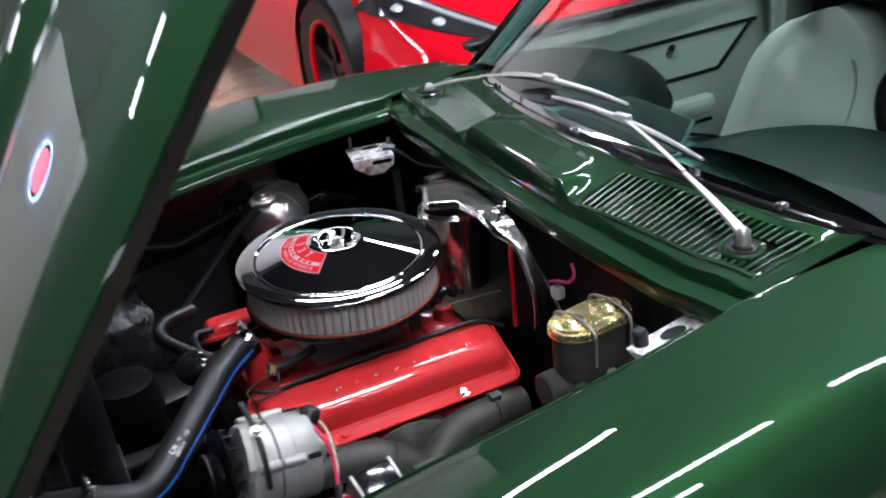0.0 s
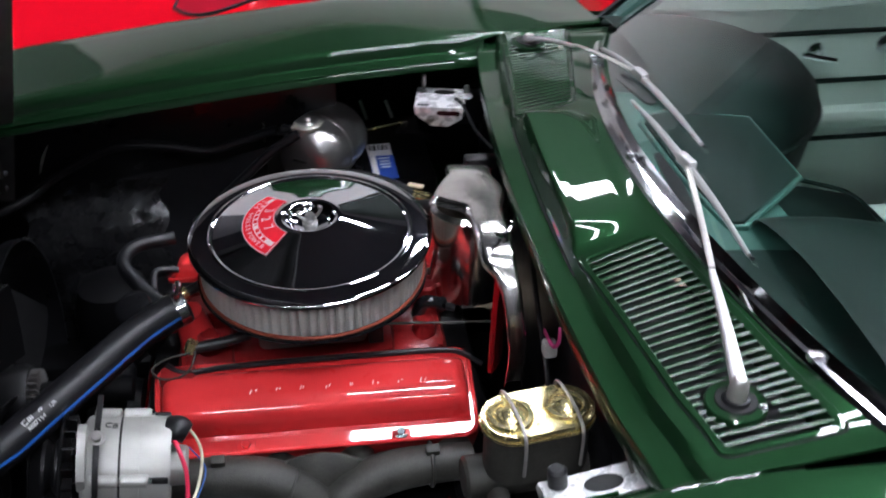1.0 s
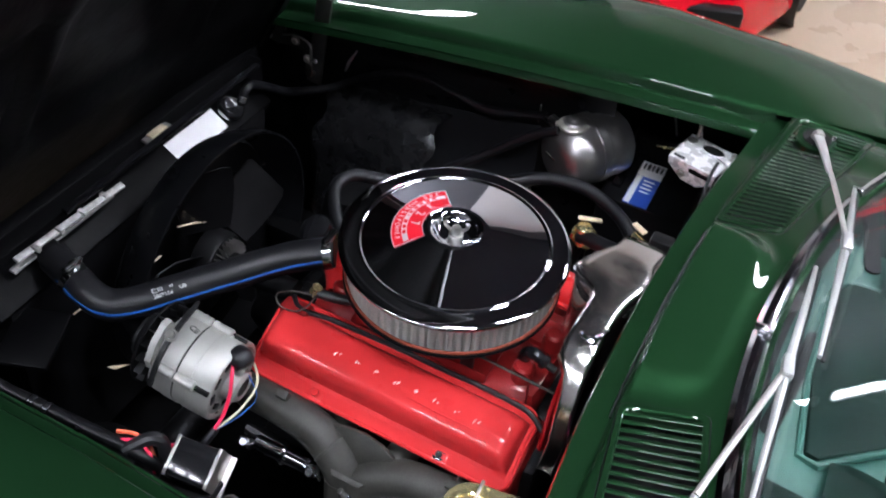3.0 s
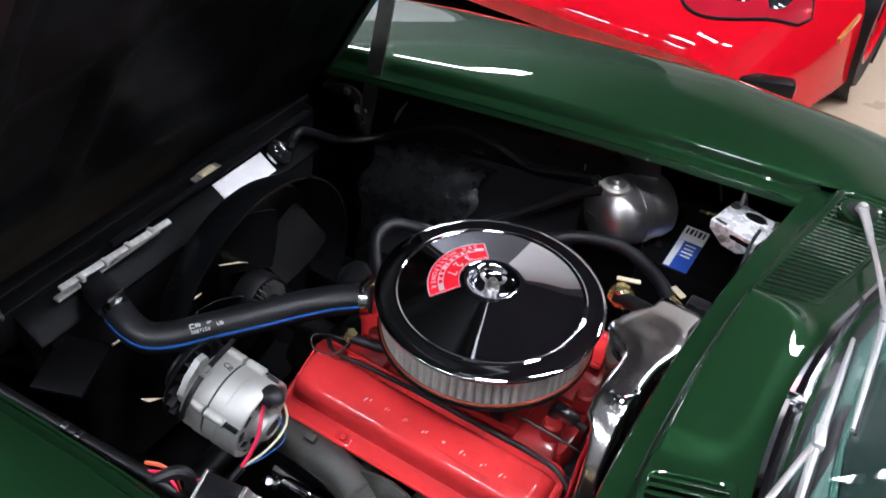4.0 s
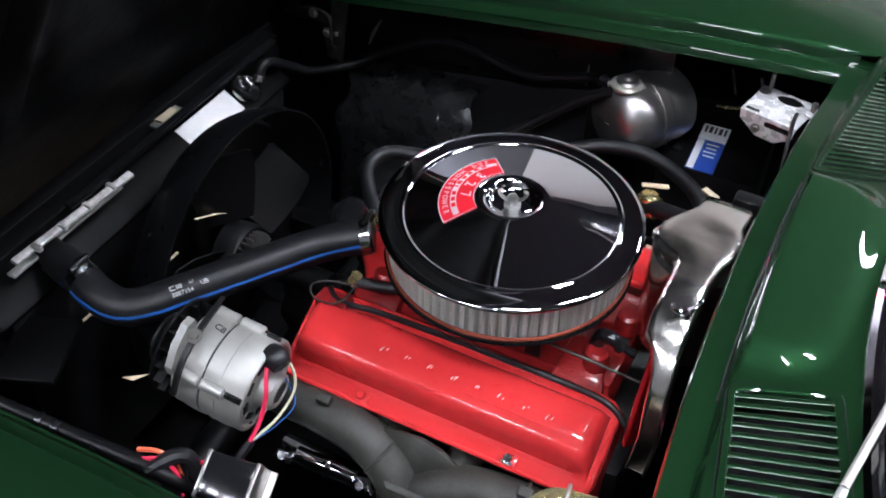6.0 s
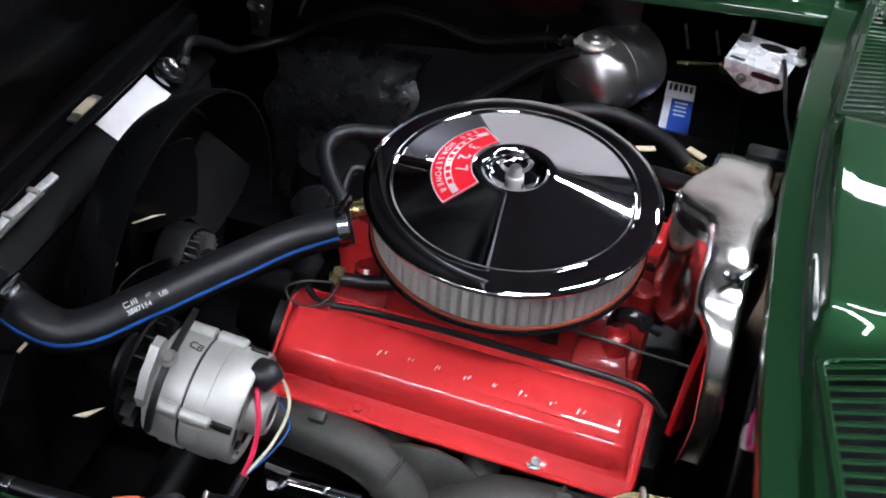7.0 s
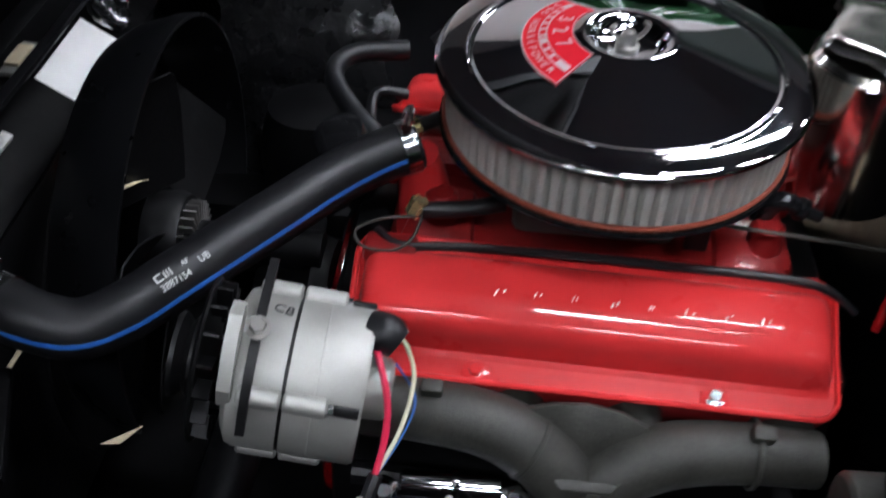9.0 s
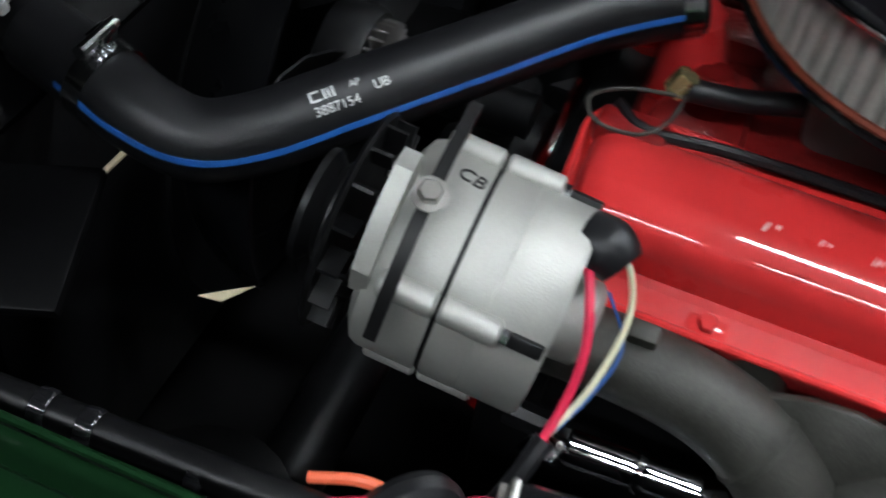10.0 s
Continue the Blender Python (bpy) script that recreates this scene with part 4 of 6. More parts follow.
def alternator():
    """Axis along the car, tipped slightly down to the rear."""
    ob = thing("alternator", "bare aluminium alternator with a black front bracket", "alternator")
    c = Vector((-0.2465, -0.305, 0.766))
    d = Vector((1, 0.03, -0.14)).normalized()
    m = axis(c, d)
    R = 0.0630
    part("front_case", lathe([(0, -0.046), (R - 0.012, -0.046), (R - 0.002, -0.041), (R, -0.036), (R, -0.002), (0, -0.002)], 64, m), M_ALU, ob, "cast aluminium front housing")
    part("stator_ring", lathe([(0, -0.002), (R - 0.002, -0.002), (R - 0.002, 0.001), (0, 0.001)], 64, m), M_BLACK, ob, "dark stator ring")
    rear = part("rear_case", lathe([(0, 0.001), (R, 0.001), (R, 0.0225), (R - 0.0006, 0.0228), (R - 0.0006, 0.0234), (R, 0.0237), (R, 0.056), (R - 0.002, 0.059), (R - 0.006, 0.059), (R - 0.009, 0.055), (0.030, 0.055), (0.026, 0.058), (0.025, 0.076), (0.021, 0.080), (0.016, 0.080), (0.015, 0.076), (0, 0.076)], 64, m), M_ALU, ob, "cast aluminium rear housing")
    part("shaft_cap", lathe([(0, 0.075), (0.014, 0.075), (0.014, 0.079), (0, 0.079)], 24, m), M_IRON, ob)
    up = Vector((0, 0, 1))
    side = d.cross(up).normalized()
    up = side.cross(d).normalized()

    def ring(a, r, h):
        """A point on the housing: a degrees from the side away from the engine, over the top."""
        return c + d * h + r * (-side * math.cos(radians(a)) * -1 * -1 + up * math.sin(radians(a)))
    for k, a in enumerate((58, 152, 238, 328)):
        part("lug", cyl(ring(a, R + 0.001, -0.034), ring(a, R + 0.001, -0.0015), 0.0078, 14, 0.002), M_ALU, ob)
        part("lug", cyl(ring(a, R + 0.001, 0.0005), ring(a, R + 0.001, 0.034), 0.0078, 14, 0.002), M_ALU, ob)
        part("bolt", cyl(ring(a, R + 0.001, 0.033), ring(a, R + 0.001, 0.038), 0.0045, 6), M_CHROME_W, ob)
        part("notch", box((0, 0, 0), (0.013, 0.008, 0.019), 0.001, axis(ring(a, R - 0.003, 0.0475), d) @ Matrix.Rotation(radians(a), 4, "Z")), M_BLACK, rear, "dark cooling notch")
    for k in range(9):
        a = 20 + 40 * k
        part("vent_slot", box((0, 0, 0), (0.010, 0.018, 0.002), 0.001, axis(ring(a, 0.042, 0.0556), d) @ Matrix.Rotation(radians(a), 4, "Z")), M_BLACK, rear, "dark vent slot")
    fan = part("fan", lathe([(0, -0.070), (0.064, -0.070), (0.066, -0.068), (0.064, -0.066), (0, -0.066)], 40, m), M_BLACK, ob, "black cooling fan")
    for k in range(16):
        a = 2 * math.pi * k / 16
        part("blade", box((0, 0, 0), (0.018, 0.002, 0.012), 0.0, m @ Matrix.Rotation(a, 4, "Z") @ pose(0.054, 0, -0.060, 0, 0, 25)), M_BLACK, fan)
    part("pulley", lathe([(0, -0.073), (0.034, -0.073), (0.034, -0.077), (0.027, -0.082), (0.034, -0.088), (0.034, -0.092), (0, -0.092)], 32, m), M_BLACK, ob)
    # slotted strap over the front edge, and the ear that it bolts to
    path = [ring(a, R + 0.013 + e, -0.026) for a, e in ((172, 0.004), (150, 0.003), (128, 0.004), (106, 0.005), (86, 0.009), (70, 0.018))]
    strap = [[p + d * -0.0035, p + d * 0.0035, p + d * 0.0035 - n * 0.005, p + d * -0.0035 - n * 0.005] for p, n in [(q, (q - c - d * d.dot(q - c)).normalized()) for q in spline(path, 5)]]
    part("bracket", loft(strap, close=True, caps=True), M_BLACK, ob, "black slotted adjusting bracket")
    ear = [ring(a, r, -0.038) for a, r in ((165, R - 0.004), (150, R + 0.008), (128, R + 0.016), (108, R + 0.022), (98, R + 0.018), (92, R - 0.004))]
    part("ear", loft([ear, [p + d * -0.010 for p in ear]], close=True, caps=True), M_ALU, ob, "pale cast mounting ear")
    part("bolt", bolt(ring(112, R + 0.018, -0.026), ring(112, 1, 0) - c, 0.0065, 0.006), M_DULL, ob)
    n = (ring(86, 1, 0) - c).normalized()
    u = d
    v = n.cross(u).normalized()
    lm = Matrix.Translation(ring(86, R + 0.0004, -0.012)) @ Matrix((u, v, n)).transposed().to_4x4()
    part("lettering", lettering("CB", 0.013, lm @ pose(0, 0, 0, 0, 0, -12), 0.0004), M_BLACKINK, ob, "black stamped letters")
    part("plug", sweep([ring(78, R - 0.012, 0.056), ring(82, R - 0.010, 0.068), ring(86, R - 0.014, 0.078)], [0.017, 0.0175, 0.013], 14), M_RUBBER, ob, "black rubber plug")
    return ob


alternator()


def hoses():
    pts = [(-0.545, -0.270, 0.796), (-0.492, -0.284, 0.791), (-0.458, -0.292, 0.783), (-0.424, -0.289, 0.775), (-0.395, -0.268, 0.776), (-0.360, -0.226, 0.782), (-0.305, -0.157, 0.790), (-0.250, -0.090, 0.799), (-0.208, -0.056, 0.807), (-0.178, -0.040, 0.813)]
    ob = thing("radiator_hose", "thick black rubber radiator hose with a blue stripe", "hose")
    r = 0.0255
    part("hose", sweep(pts, r, 24, 10), M_RUBBER, ob, "black moulded rubber hose")
    path = spline(pts, 10)
    st = []
    for i, p in enumerate(path[8:-3]):
        j = i + 8
        t = (path[min(j + 1, len(path) - 1)] - path[j - 1]).normalized()
        side = t.cross(Vector((0, 0, 1))).normalized()
        d = (side * 0.97 + side.cross(t) * -0.05 + Vector((0, 0, 0.22))).normalized()
        st.append((p, t, d))
    secs = []
    for p, t, d in st:
        b = t.cross(d).normalized()
        secs.append([p + (d * math.cos(a) + b * math.sin(a)) * (r + 0.0007) for a in (-0.08, -0.04, 0, 0.04, 0.08)])
    part("stripe", thicken(loft(secs), 0.0006), M_BLUE, ob, "painted blue stripe")
    for k, (i, up) in enumerate(((11, 0.0), (len(path) - 4, 0.0))):
        p, t = path[i], (path[i + 1] - path[i - 1]).normalized()
        cl = part("hose_clamp", lathe([(r + 0.0005, -0.007), (r + 0.002, -0.007), (r + 0.002, 0.007), (r + 0.0005, 0.007)], 32, axis(p, t), closed=True), M_CHROME_W, ob, "plated steel hose clamp")
        part("clamp_screw", add(box(p + Vector((0, 0.004, r + 0.006)), (0.012, 0.018, 0.010), 0.002), cyl(p + Vector((0.0, -0.018, r + 0.008)), p + Vector((0, 0.016, r + 0.008)), 0.0045, 10)), M_CHROME_W, cl)
    return ob


hoses()


def exhaust_manifold():
    ob = thing("exhaust_manifold", "grey cast-iron exhaust manifold under the valve cover", "exhaust manifold")
    front = [(-0.212, -0.243, 0.668), (-0.14, -0.246, 0.670), (-0.085, -0.250, 0.664), (-0.045, -0.258, 0.648), (-0.015, -0.268, 0.622), (0.0, -0.274, 0.590)]
    rear = [(0.208, -0.241, 0.650), (0.14, -0.245, 0.654), (0.085, -0.250, 0.650), (0.045, -0.258, 0.637), (0.018, -0.268, 0.616), (0.004, -0.274, 0.588)]
    part("front_runner", sweep(front, [0.027, 0.029, 0.030, 0.031, 0.032, 0.034], 24), M_IRON, ob, "cast-iron front runner")
    part("rear_runner", sweep(rear, [0.026, 0.028, 0.030, 0.031, 0.032, 0.034], 24), M_IRON, ob, "cast-iron rear runner")
    for x in (-0.19, -0.06, 0.05, 0.19):
        part("port", sweep([(x, -0.243, 0.648), (x, -0.215, 0.645), (x, -0.18, 0.640)], 0.024, 16), M_IRON, ob)
    part("web", prism([(-0.056, 0.020), (-0.030, 0.026), (0.0, 0.029), (0.030, 0.024), (0.056, 0.012), (0.010, -0.020), (-0.010, -0.020)], 0.009, pose(0.0, -0.246, 0.662, 62, 0, 0), 0.002), M_IRON, ob, "cast web between the runners")
    part("ridge", prism([(-0.022, 0), (0.022, 0), (0.030, 0.010), (-0.030, 0.010)], 0.006, pose(0.002, -0.296, 0.640, 30, 0, 0), 0.002), M_IRON, ob)
    part("rib", box((0.002, -0.304, 0.612), (0.008, 0.012, 0.048), 0.003, pose(0, 0, 0, 12, 0, 0)), M_IRON, ob)
    for p, d in (((-0.047, -0.2575, 0.6490), (1, -0.2, -0.5)), ((0.150, -0.2445, 0.6538), (1, 0, -0.03))):
        part("seam", lathe([(0.0305, -0.003), (0.0325, -0.0015), (0.0325, 0.0015), (0.0305, 0.003)], 24, axis(p, d), closed=True), M_IRON, ob)
    part("outlet", sweep([(-0.01, -0.268, 0.612), (0.0, -0.285, 0.55), (0.02, -0.29, 0.42)], [0.036, 0.033, 0.03], 18), M_IRON, ob)
    for x, z in ((-0.138, 0.698), (0.152, 0.680)):
        part("heat_tab", box((x, -0.247, z), (0.020, 0.014, 0.026), 0.003, pose(0, 0, 0, 20, 0, 0)), M_IRON, ob)
    return ob


exhaust_manifold()


def master_cylinder():
    ob = thing("brake_master_cylinder", "cast-iron brake master cylinder with a gold plated lid", "master cylinder")
    c = Vector((0.262, -0.375, 0.856))
    m = Matrix.Translation(c) @ pose(0, 0, 0, 0, 0, 8)
    stadium = rounded(0.141, 0.078, 0.038, 10)
    part("reservoir", prism([(x * 0.94, y * 0.94) for x, y in stadium], 0.075, m @ pose(0, 0, -0.080), 0.006), M_IRON, ob, "cast-iron reservoir body")
    part("bore", cyl(c + Vector((-0.09, 0, -0.10)), c + Vector((0.09, 0.01, -0.10)), 0.028, 20, 0.004), M_IRON, ob)
    lid = part("lid", prism(stadium, 0.006, m @ pose(0, 0, -0.004), 0.002), M_GOLD, ob, "yellow zinc plated steel lid")
    part("rim", prism([(x * 1.03, y * 1.05) for x, y in stadium], 0.004, m @ pose(0, 0, -0.010), 0.0015), M_GOLD, lid)
    for s in (-1, 1):
        part("dome", lathe([(0.029, 0.0), (0.0275, 0.0035), (0.022, 0.0045), (0.019, 0.002), (0.013, 0.006), (0.005, 0.009), (0, 0.0095)], 32, m @ pose(s * 0.036, 0, 0.002)), M_GOLD, lid)
        pts = [m @ Vector((s * 0.036 + 0.004, y, z)) for y, z in ((-0.046, -0.055), (-0.047, -0.008), (-0.036, 0.008), (0, 0.0135), (0.036, 0.008), (0.047, -0.008), (0.046, -0.055))]
        part("bail", sweep(pts, 0.0022, 8, 5), M_STEEL, ob, "wire lid bail")
    part("line_fitting", cyl(c + Vector((0.0, -0.05, -0.075)), c + Vector((0.0, -0.07, -0.075)), 0.010, 6), M_STEEL, ob)
    part("line_fitting", cyl(c + Vector((-0.055, -0.045, -0.085)), c + Vector((-0.055, -0.075, -0.085)), 0.014, 14, 0.003), M_IRON, ob)
    part("mount", box((0.345, -0.372, 0.765), (0.03, 0.10, 0.10), 0.008), M_BLACK, ob)
    return ob


master_cylinder()


def expansion_tank():
    ob = thing("expansion_tank", "dull aluminium coolant expansion tank with pressure cap", "coolant tank")
    c = Vector((0.046, 0.494, 0.779))
    d = Vector((0.55, 0.83, 0.05)).normalized()
    m = axis(c, d)
    part("tank", lathe([(0, -0.081), (0.026, -0.080), (0.042, -0.077), (0.052, -0.071), (0.0595, -0.060), (0.0635, -0.046), (0.0645, -0.034), (0.0645, 0.010), (0.0633, 0.013), (0.0633, 0.020), (0.0645, 0.023), (0.0645, 0.046), (0.061, 0.062), (0.050, 0.072), (0.028, 0.078), (0, 0.079)], 56, m), M_TANK, ob, "spun aluminium tank")
    part("strap", lathe([(0.0648, -0.006), (0.0675, -0.006), (0.0675, 0.010), (0.0648, 0.010)], 56, m, closed=True), M_TANK, ob, "steel mounting strap")
    p = Vector((0.018, 0.458, 0.838))
    part("filler_neck", cyl(p + Vector((0, 0, -0.035)), p + Vector((0, 0, 0.004)), 0.020, 24), M_TANK, ob)
    cap = part("cap", lathe([(0, -0.002), (0.028, -0.002), (0.031, 0.0), (0.031, 0.005), (0.027, 0.008), (0.015, 0.009), (0.013, 0.013), (0.007, 0.014), (0.006, 0.017), (0, 0.017)], 36, Matrix.Translation(p + Vector((0, 0, 0.001))) @ Matrix.Scale(0.86, 4)), M_CAP, ob, "cream plated pressure cap")
    part("cap_top", lathe([(0, 0.0), (0.019, 0.0), (0.020, 0.002), (0.017, 0.005), (0.010, 0.006), (0.007, 0.010), (0, 0.011)], 28, Matrix.Translation(p + Vector((0.0, 0.003, 0.0075)))), M_TANK, cap, "worn bright cap centre")
    for a in (20, 200):
        part("cap_ear", box(p + Vector((0.027 * math.cos(radians(a)), 0.027 * math.sin(radians(a)), 0.002)), (0.009, 0.012, 0.006), 0.002, pose(0, 0, 0, 0, 0, a)), M_CAP, cap)
    part("stamp_bar", box(c + d * -0.079 + Vector((-0.004, -0.010, 0.012)), (0.030, 0.002, 0.004), 0.0008, pose(0, 0, 0, 0, 0, -33)), M_IRON, ob)
    return ob


expansion_tank()


def battery():
    ob = thing("battery", "black car battery with a white and blue label", "battery")
    m = Matrix.Translation((0.172, 0.60, 0.624)) @ pose(0, 0, 0, 0, 0, 2)
    part("case", box((0, 0, 0), (0.17, 0.27, 0.17), 0.006, m), M_BLACK, ob, "black plastic case")
    lab = part("label", box((0, 0, 0), (0.048, 0.050, 0.001), 0.0, m @ pose(-0.014, -0.013, 0.0862)), M_LABEL, ob, "white printed label")
    for k in range(5):
        part("print", box((0, 0, 0), (0.004 + 0.002 * (k % 2), 0.020, 0.0008), 0.0, m @ pose(-0.031 + 0.0085 * k, -0.004, 0.087)), M_BLACKINK, lab)
    blue = part("label", box((0, 0, 0), (0.048, 0.094, 0.001), 0.0, m @ pose(-0.014, -0.085, 0.0862)), M_BLUELABEL, ob, "blue printed label")
    part("edge_strip", box((0, 0, 0), (0.012, 0.090, 0.0008), 0.0, m @ pose(-0.031, -0.085, 0.087)), M_LABEL, blue)
    for k in range(4):
        part("print_bar", box((0, 0, 0), (0.022 - 0.003 * (k % 2), 0.004, 0.0008), 0.0, m @ pose(-0.009, -0.050 - 0.012 * k, 0.087)), M_LABEL, blue)
    part("terminal", cyl(m @ Vector((0.05, 0.08, 0.085)), m @ Vector((0.05, 0.08, 0.102)), 0.009, 14, 0.002), M_IRON, ob)
    for k in range(3):
        part("vent_cap", box((0, 0, 0), (0.018, 0.05, 0.010), 0.002, m @ pose(-0.062, -0.07 + 0.06 * k, 0.088)), M_BLACKGLOSS, ob)
    part("tray", box((0, 0, 0), (0.19, 0.28, 0.012), 0.003, m @ pose(0, 0, -0.092)), M_BLACK, ob)
    return ob


battery()


def latch(side):
    ob = thing("hood_latch", "bright zinc plated bonnet latch bracket", "latch", group="bonnet latches")
    if side > 0:
        m = Matrix.Translation((0.262, 0.455, 0.885)) @ pose(0, 0, 0, 0, 0, -12)
        part("top_plate", prism([(-0.042, -0.052), (0.048, -0.054), (0.050, 0.028), (-0.042, 0.030)], 0.003, m, 0.001), M_PLATE, ob)
        part("front_plate", prism([(-0.042, 0), (0.048, 0), (0.045, -0.022), (0.02, -0.038), (-0.010, -0.037), (-0.040, -0.016)], 0.003, m @ pose(0, -0.052, 0.003, 90, 0, 0), 0.001), M_PLATE, ob)
        part("hole", lathe([(0, 0.0), (0.016, 0.0), (0.016, 0.0008), (0, 0.0008)], 24, m @ pose(0.01, 0.008, 0.0031) @ Matrix.Diagonal((1.3, 0.8, 1, 1))), M_BLACK, ob)
        part("slot", prism(rounded(0.022, 0.006, 0.002, 3), 0.0008, m @ pose(-0.026, -0.0465, 0.0031)), M_BLACK, ob)
        part("slot", prism(rounded(0.042, 0.009, 0.004, 3), 0.0012, m @ pose(0.020, -0.0542, -0.008, 90, 0, 0)), M_BLACKGLOSS, ob, "dark slot in the front plate")
        part("tab", box((0, 0, 0), (0.012, 0.004, 0.015), 0.001, m @ pose(-0.012, -0.055, -0.003)), M_PLATE, ob)
        part("dimple", lathe([(0, 0.0), (0.009, 0.0), (0.0095, 0.0006), (0.008, 0.0012), (0, 0.0010)], 20, m @ pose(-0.033, 0.012, 0.003)), M_DULL, ob)
        lever = part("lever", prism([(-0.020, -0.010), (0.010, -0.012), (0.016, 0.0), (0.012, 0.012), (-0.004, 0.010)], 0.004, m @ pose(0.046, -0.004, 0.004, 0, 14, 0), 0.001), M_PLATE, ob, "pivoting latch lever")
        part("rivet", lathe([(0, 0.016), (0.004, 0.015), (0.005, 0.011), (0.005, 0.0), (0, 0.0)], 14, m @ pose(0.050, 0.002, 0.007)), M_DULL, lever)
        part("hole_rim", lathe([(0.0155, 0.0), (0.0175, 0.0), (0.0175, 0.0024), (0.0155, 0.0024)], 28, m @ pose(0.01, 0.008, 0.003) @ Matrix.Diagonal((1.3, 0.8, 1, 1)), closed=True), M_PLATE, ob)
        part("guide_post", cyl(m @ Vector((-0.030, 0.026, 0.0)), m @ Vector((-0.030, 0.026, 0.030)), 0.0035, 12, 0.001), M_DULL, ob, "dull steel guide post")
        part("bolt", bolt(m @ Vector((-0.012, -0.0555, -0.020)), (0, -1, 0), 0.005, 0.004), M_DULL, ob)
        part("mount", box(m @ Vector((0.04, 0.02, -0.03)), (0.08, 0.05, 0.05), 0.004), M_BLACK, ob)
    else:
        m = Matrix.Translation((0.285, -0.528, 0.884)) @ pose(0, 0, 0, -6, -4, 6)
        part("top_plate", prism([(-0.055, -0.022), (0.06, -0.022), (0.06, 0.022), (-0.055, 0.022)], 0.003, m, 0.001), M_PLATE, ob)
        part("hole", lathe([(0, 0.0), (0.016, 0.0), (0.016, 0.0008), (0, 0.0008)], 24, m @ pose(0.012, -0.002, 0.0031) @ Matrix.Diagonal((1.4, 0.8, 1, 1))), M_BLACK, ob)
        part("side_plate", prism([(-0.055, 0), (0.06, 0), (0.05, -0.06), (-0.03, -0.05)], 0.003, m @ pose(0, 0.022, 0.003, 90, 0, 0), 0.001), M_PLATE, ob)
        part("rubber_bumper", cyl(m @ Vector((-0.035, 0.012, 0.0)), m @ Vector((-0.035, 0.012, 0.026)), 0.011, 16, 0.003), M_RUBBER, ob)
        part("mount", box(m @ Vector((0.0, -0.02, -0.03)), (0.10, 0.03, 0.05), 0.004), M_BLACK, ob)
    return ob


latch(1)
latch(-1)


def ignition_shield():
    """Bright distributor shield behind the carburettor."""
    ob = thing("ignition_shield", "polished steel ignition shield over the distributor", "ignition shield")
    # stations along the plate: y, left x, right x, height
    rows = [(0.143, 0.236, 0.276, 0.913), (0.138, 0.227, 0.288, 0.917), (0.122, 0.2255, 0.294, 0.918), (0.098, 0.2235, 0.2915, 0.918), (0.078, 0.213, 0.290, 0.918), (0.060, 0.203, 0.295, 0.918), (0.045, 0.197, 0.2985, 0.918), (0.020, 0.190, 0.2955, 0.918), (0.004, 0.198, 0.290, 0.918), (-0.013, 0.227, 0.2845, 0.918), (-0.030, 0.2335, 0.282, 0.918), (-0.054, 0.235, 0.280, 0.918), (-0.090, 0.2345, 0.279, 0.918), (-0.126, 0.234, 0.2785, 0.918), (-0.145, 0.236, 0.278, 0.917), (-0.160, 0.250, 0.279, 0.914), (-0.176, 0.257, 0.281, 0.908), (-0.190, 0.260, 0.282, 0.896), (-0.200, 0.262, 0.284, 0.880), (-0.206, 0.264, 0.285, 0.862), (-0.212, 0.262, 0.283, 0.842), (-0.216, 0.258, 0.280, 0.815)]

    def sz(x, y, z):
        """The plate falls away to the firewall and to both its ends."""
        w = max(0.0, -0.08 - y)
        fall = 0.014 - 0.08 * max(y, -0.08) + 0.08 * w - 4.2 * w * w - 0.9 * max(0.0, y - 0.06) ** 2
        wave = (0.0007 * math.sin(70 * y + 30 * x) + 0.0003 * math.sin(110 * x + 40 * y)) * smooth01(-0.02, 0.03, y)
        return z + fall - 0.03 * (x - 0.25) + wave

    secs = []
    for y, a, b, z in rows:
        e = 0.004
        secs.append([(p, y, sz(p, y, q)) for p, q in [(a - 0.001, z - 0.011), (a, z - 0.004), (a + e * 0.4, z - 0.001), (a + e, z)] + [(a + e + (b - a - 2 * e) * k / 8, z + 0.0006 * math.sin(math.pi * k / 8)) for k in range(1, 8)] + [(b - e, z), (b - e * 0.4, z - 0.001), (b, z - 0.004), (b + 0.001, z - 0.011)]])
    part("top_shield", thicken(loft(secs), 0.0012), M_SHIELD, ob, "polished steel shield", sharp=50)
    part("distributor_shield", lathe([(0, 0.905), (0.058, 0.905), (0.064, 0.897), (0.065, 0.80), (0.06, 0.75), (0, 0.75)], 48, pose(0.252, 0.045, 0)), M_SHIELD, ob, "bright round shield")
    part("red_bracket", prism([(-0.022, 0), (0.016, 0), (0.016, 0.10), (0.006, 0.155), (-0.008, 0.155), (-0.014, 0.10)], 0.008, pose(0.252, -0.155, 0.750, 90, 0, 55), 0.002), M_REDDARK, ob, "red painted bracket")
    bolt_at = Vector((0.268, -0.116, 0.934))
    wb = part("wing_bolt", cyl(bolt_at, bolt_at + Vector((0, 0, 0.010)), 0.007, 14, 0.002), M_CHROME, ob, "chrome wing bolt")
    for a in (40, 220):
        v = Vector((math.cos(radians(a)), math.sin(radians(a)), 0))
        part("wing", sweep([bolt_at + v * 0.004 + Vector((0, 0, 0.008)), bolt_at + v * 0.012 + Vector((0, 0, 0.012)), bolt_at + v * 0.018 + Vector((0, 0, 0.020)), bolt_at + v * 0.014 + Vector((0, 0, 0.022))], [0.0035, 0.003, 0.003, 0.0025], 8, 4), M_CHROME, wb)
    part("rivet", lathe([(0, 0.003), (0.005, 0.002), (0.006, 0)], 14, pose(0.252, -0.045, 0.9345)), M_CHROME_W, ob)
    return ob


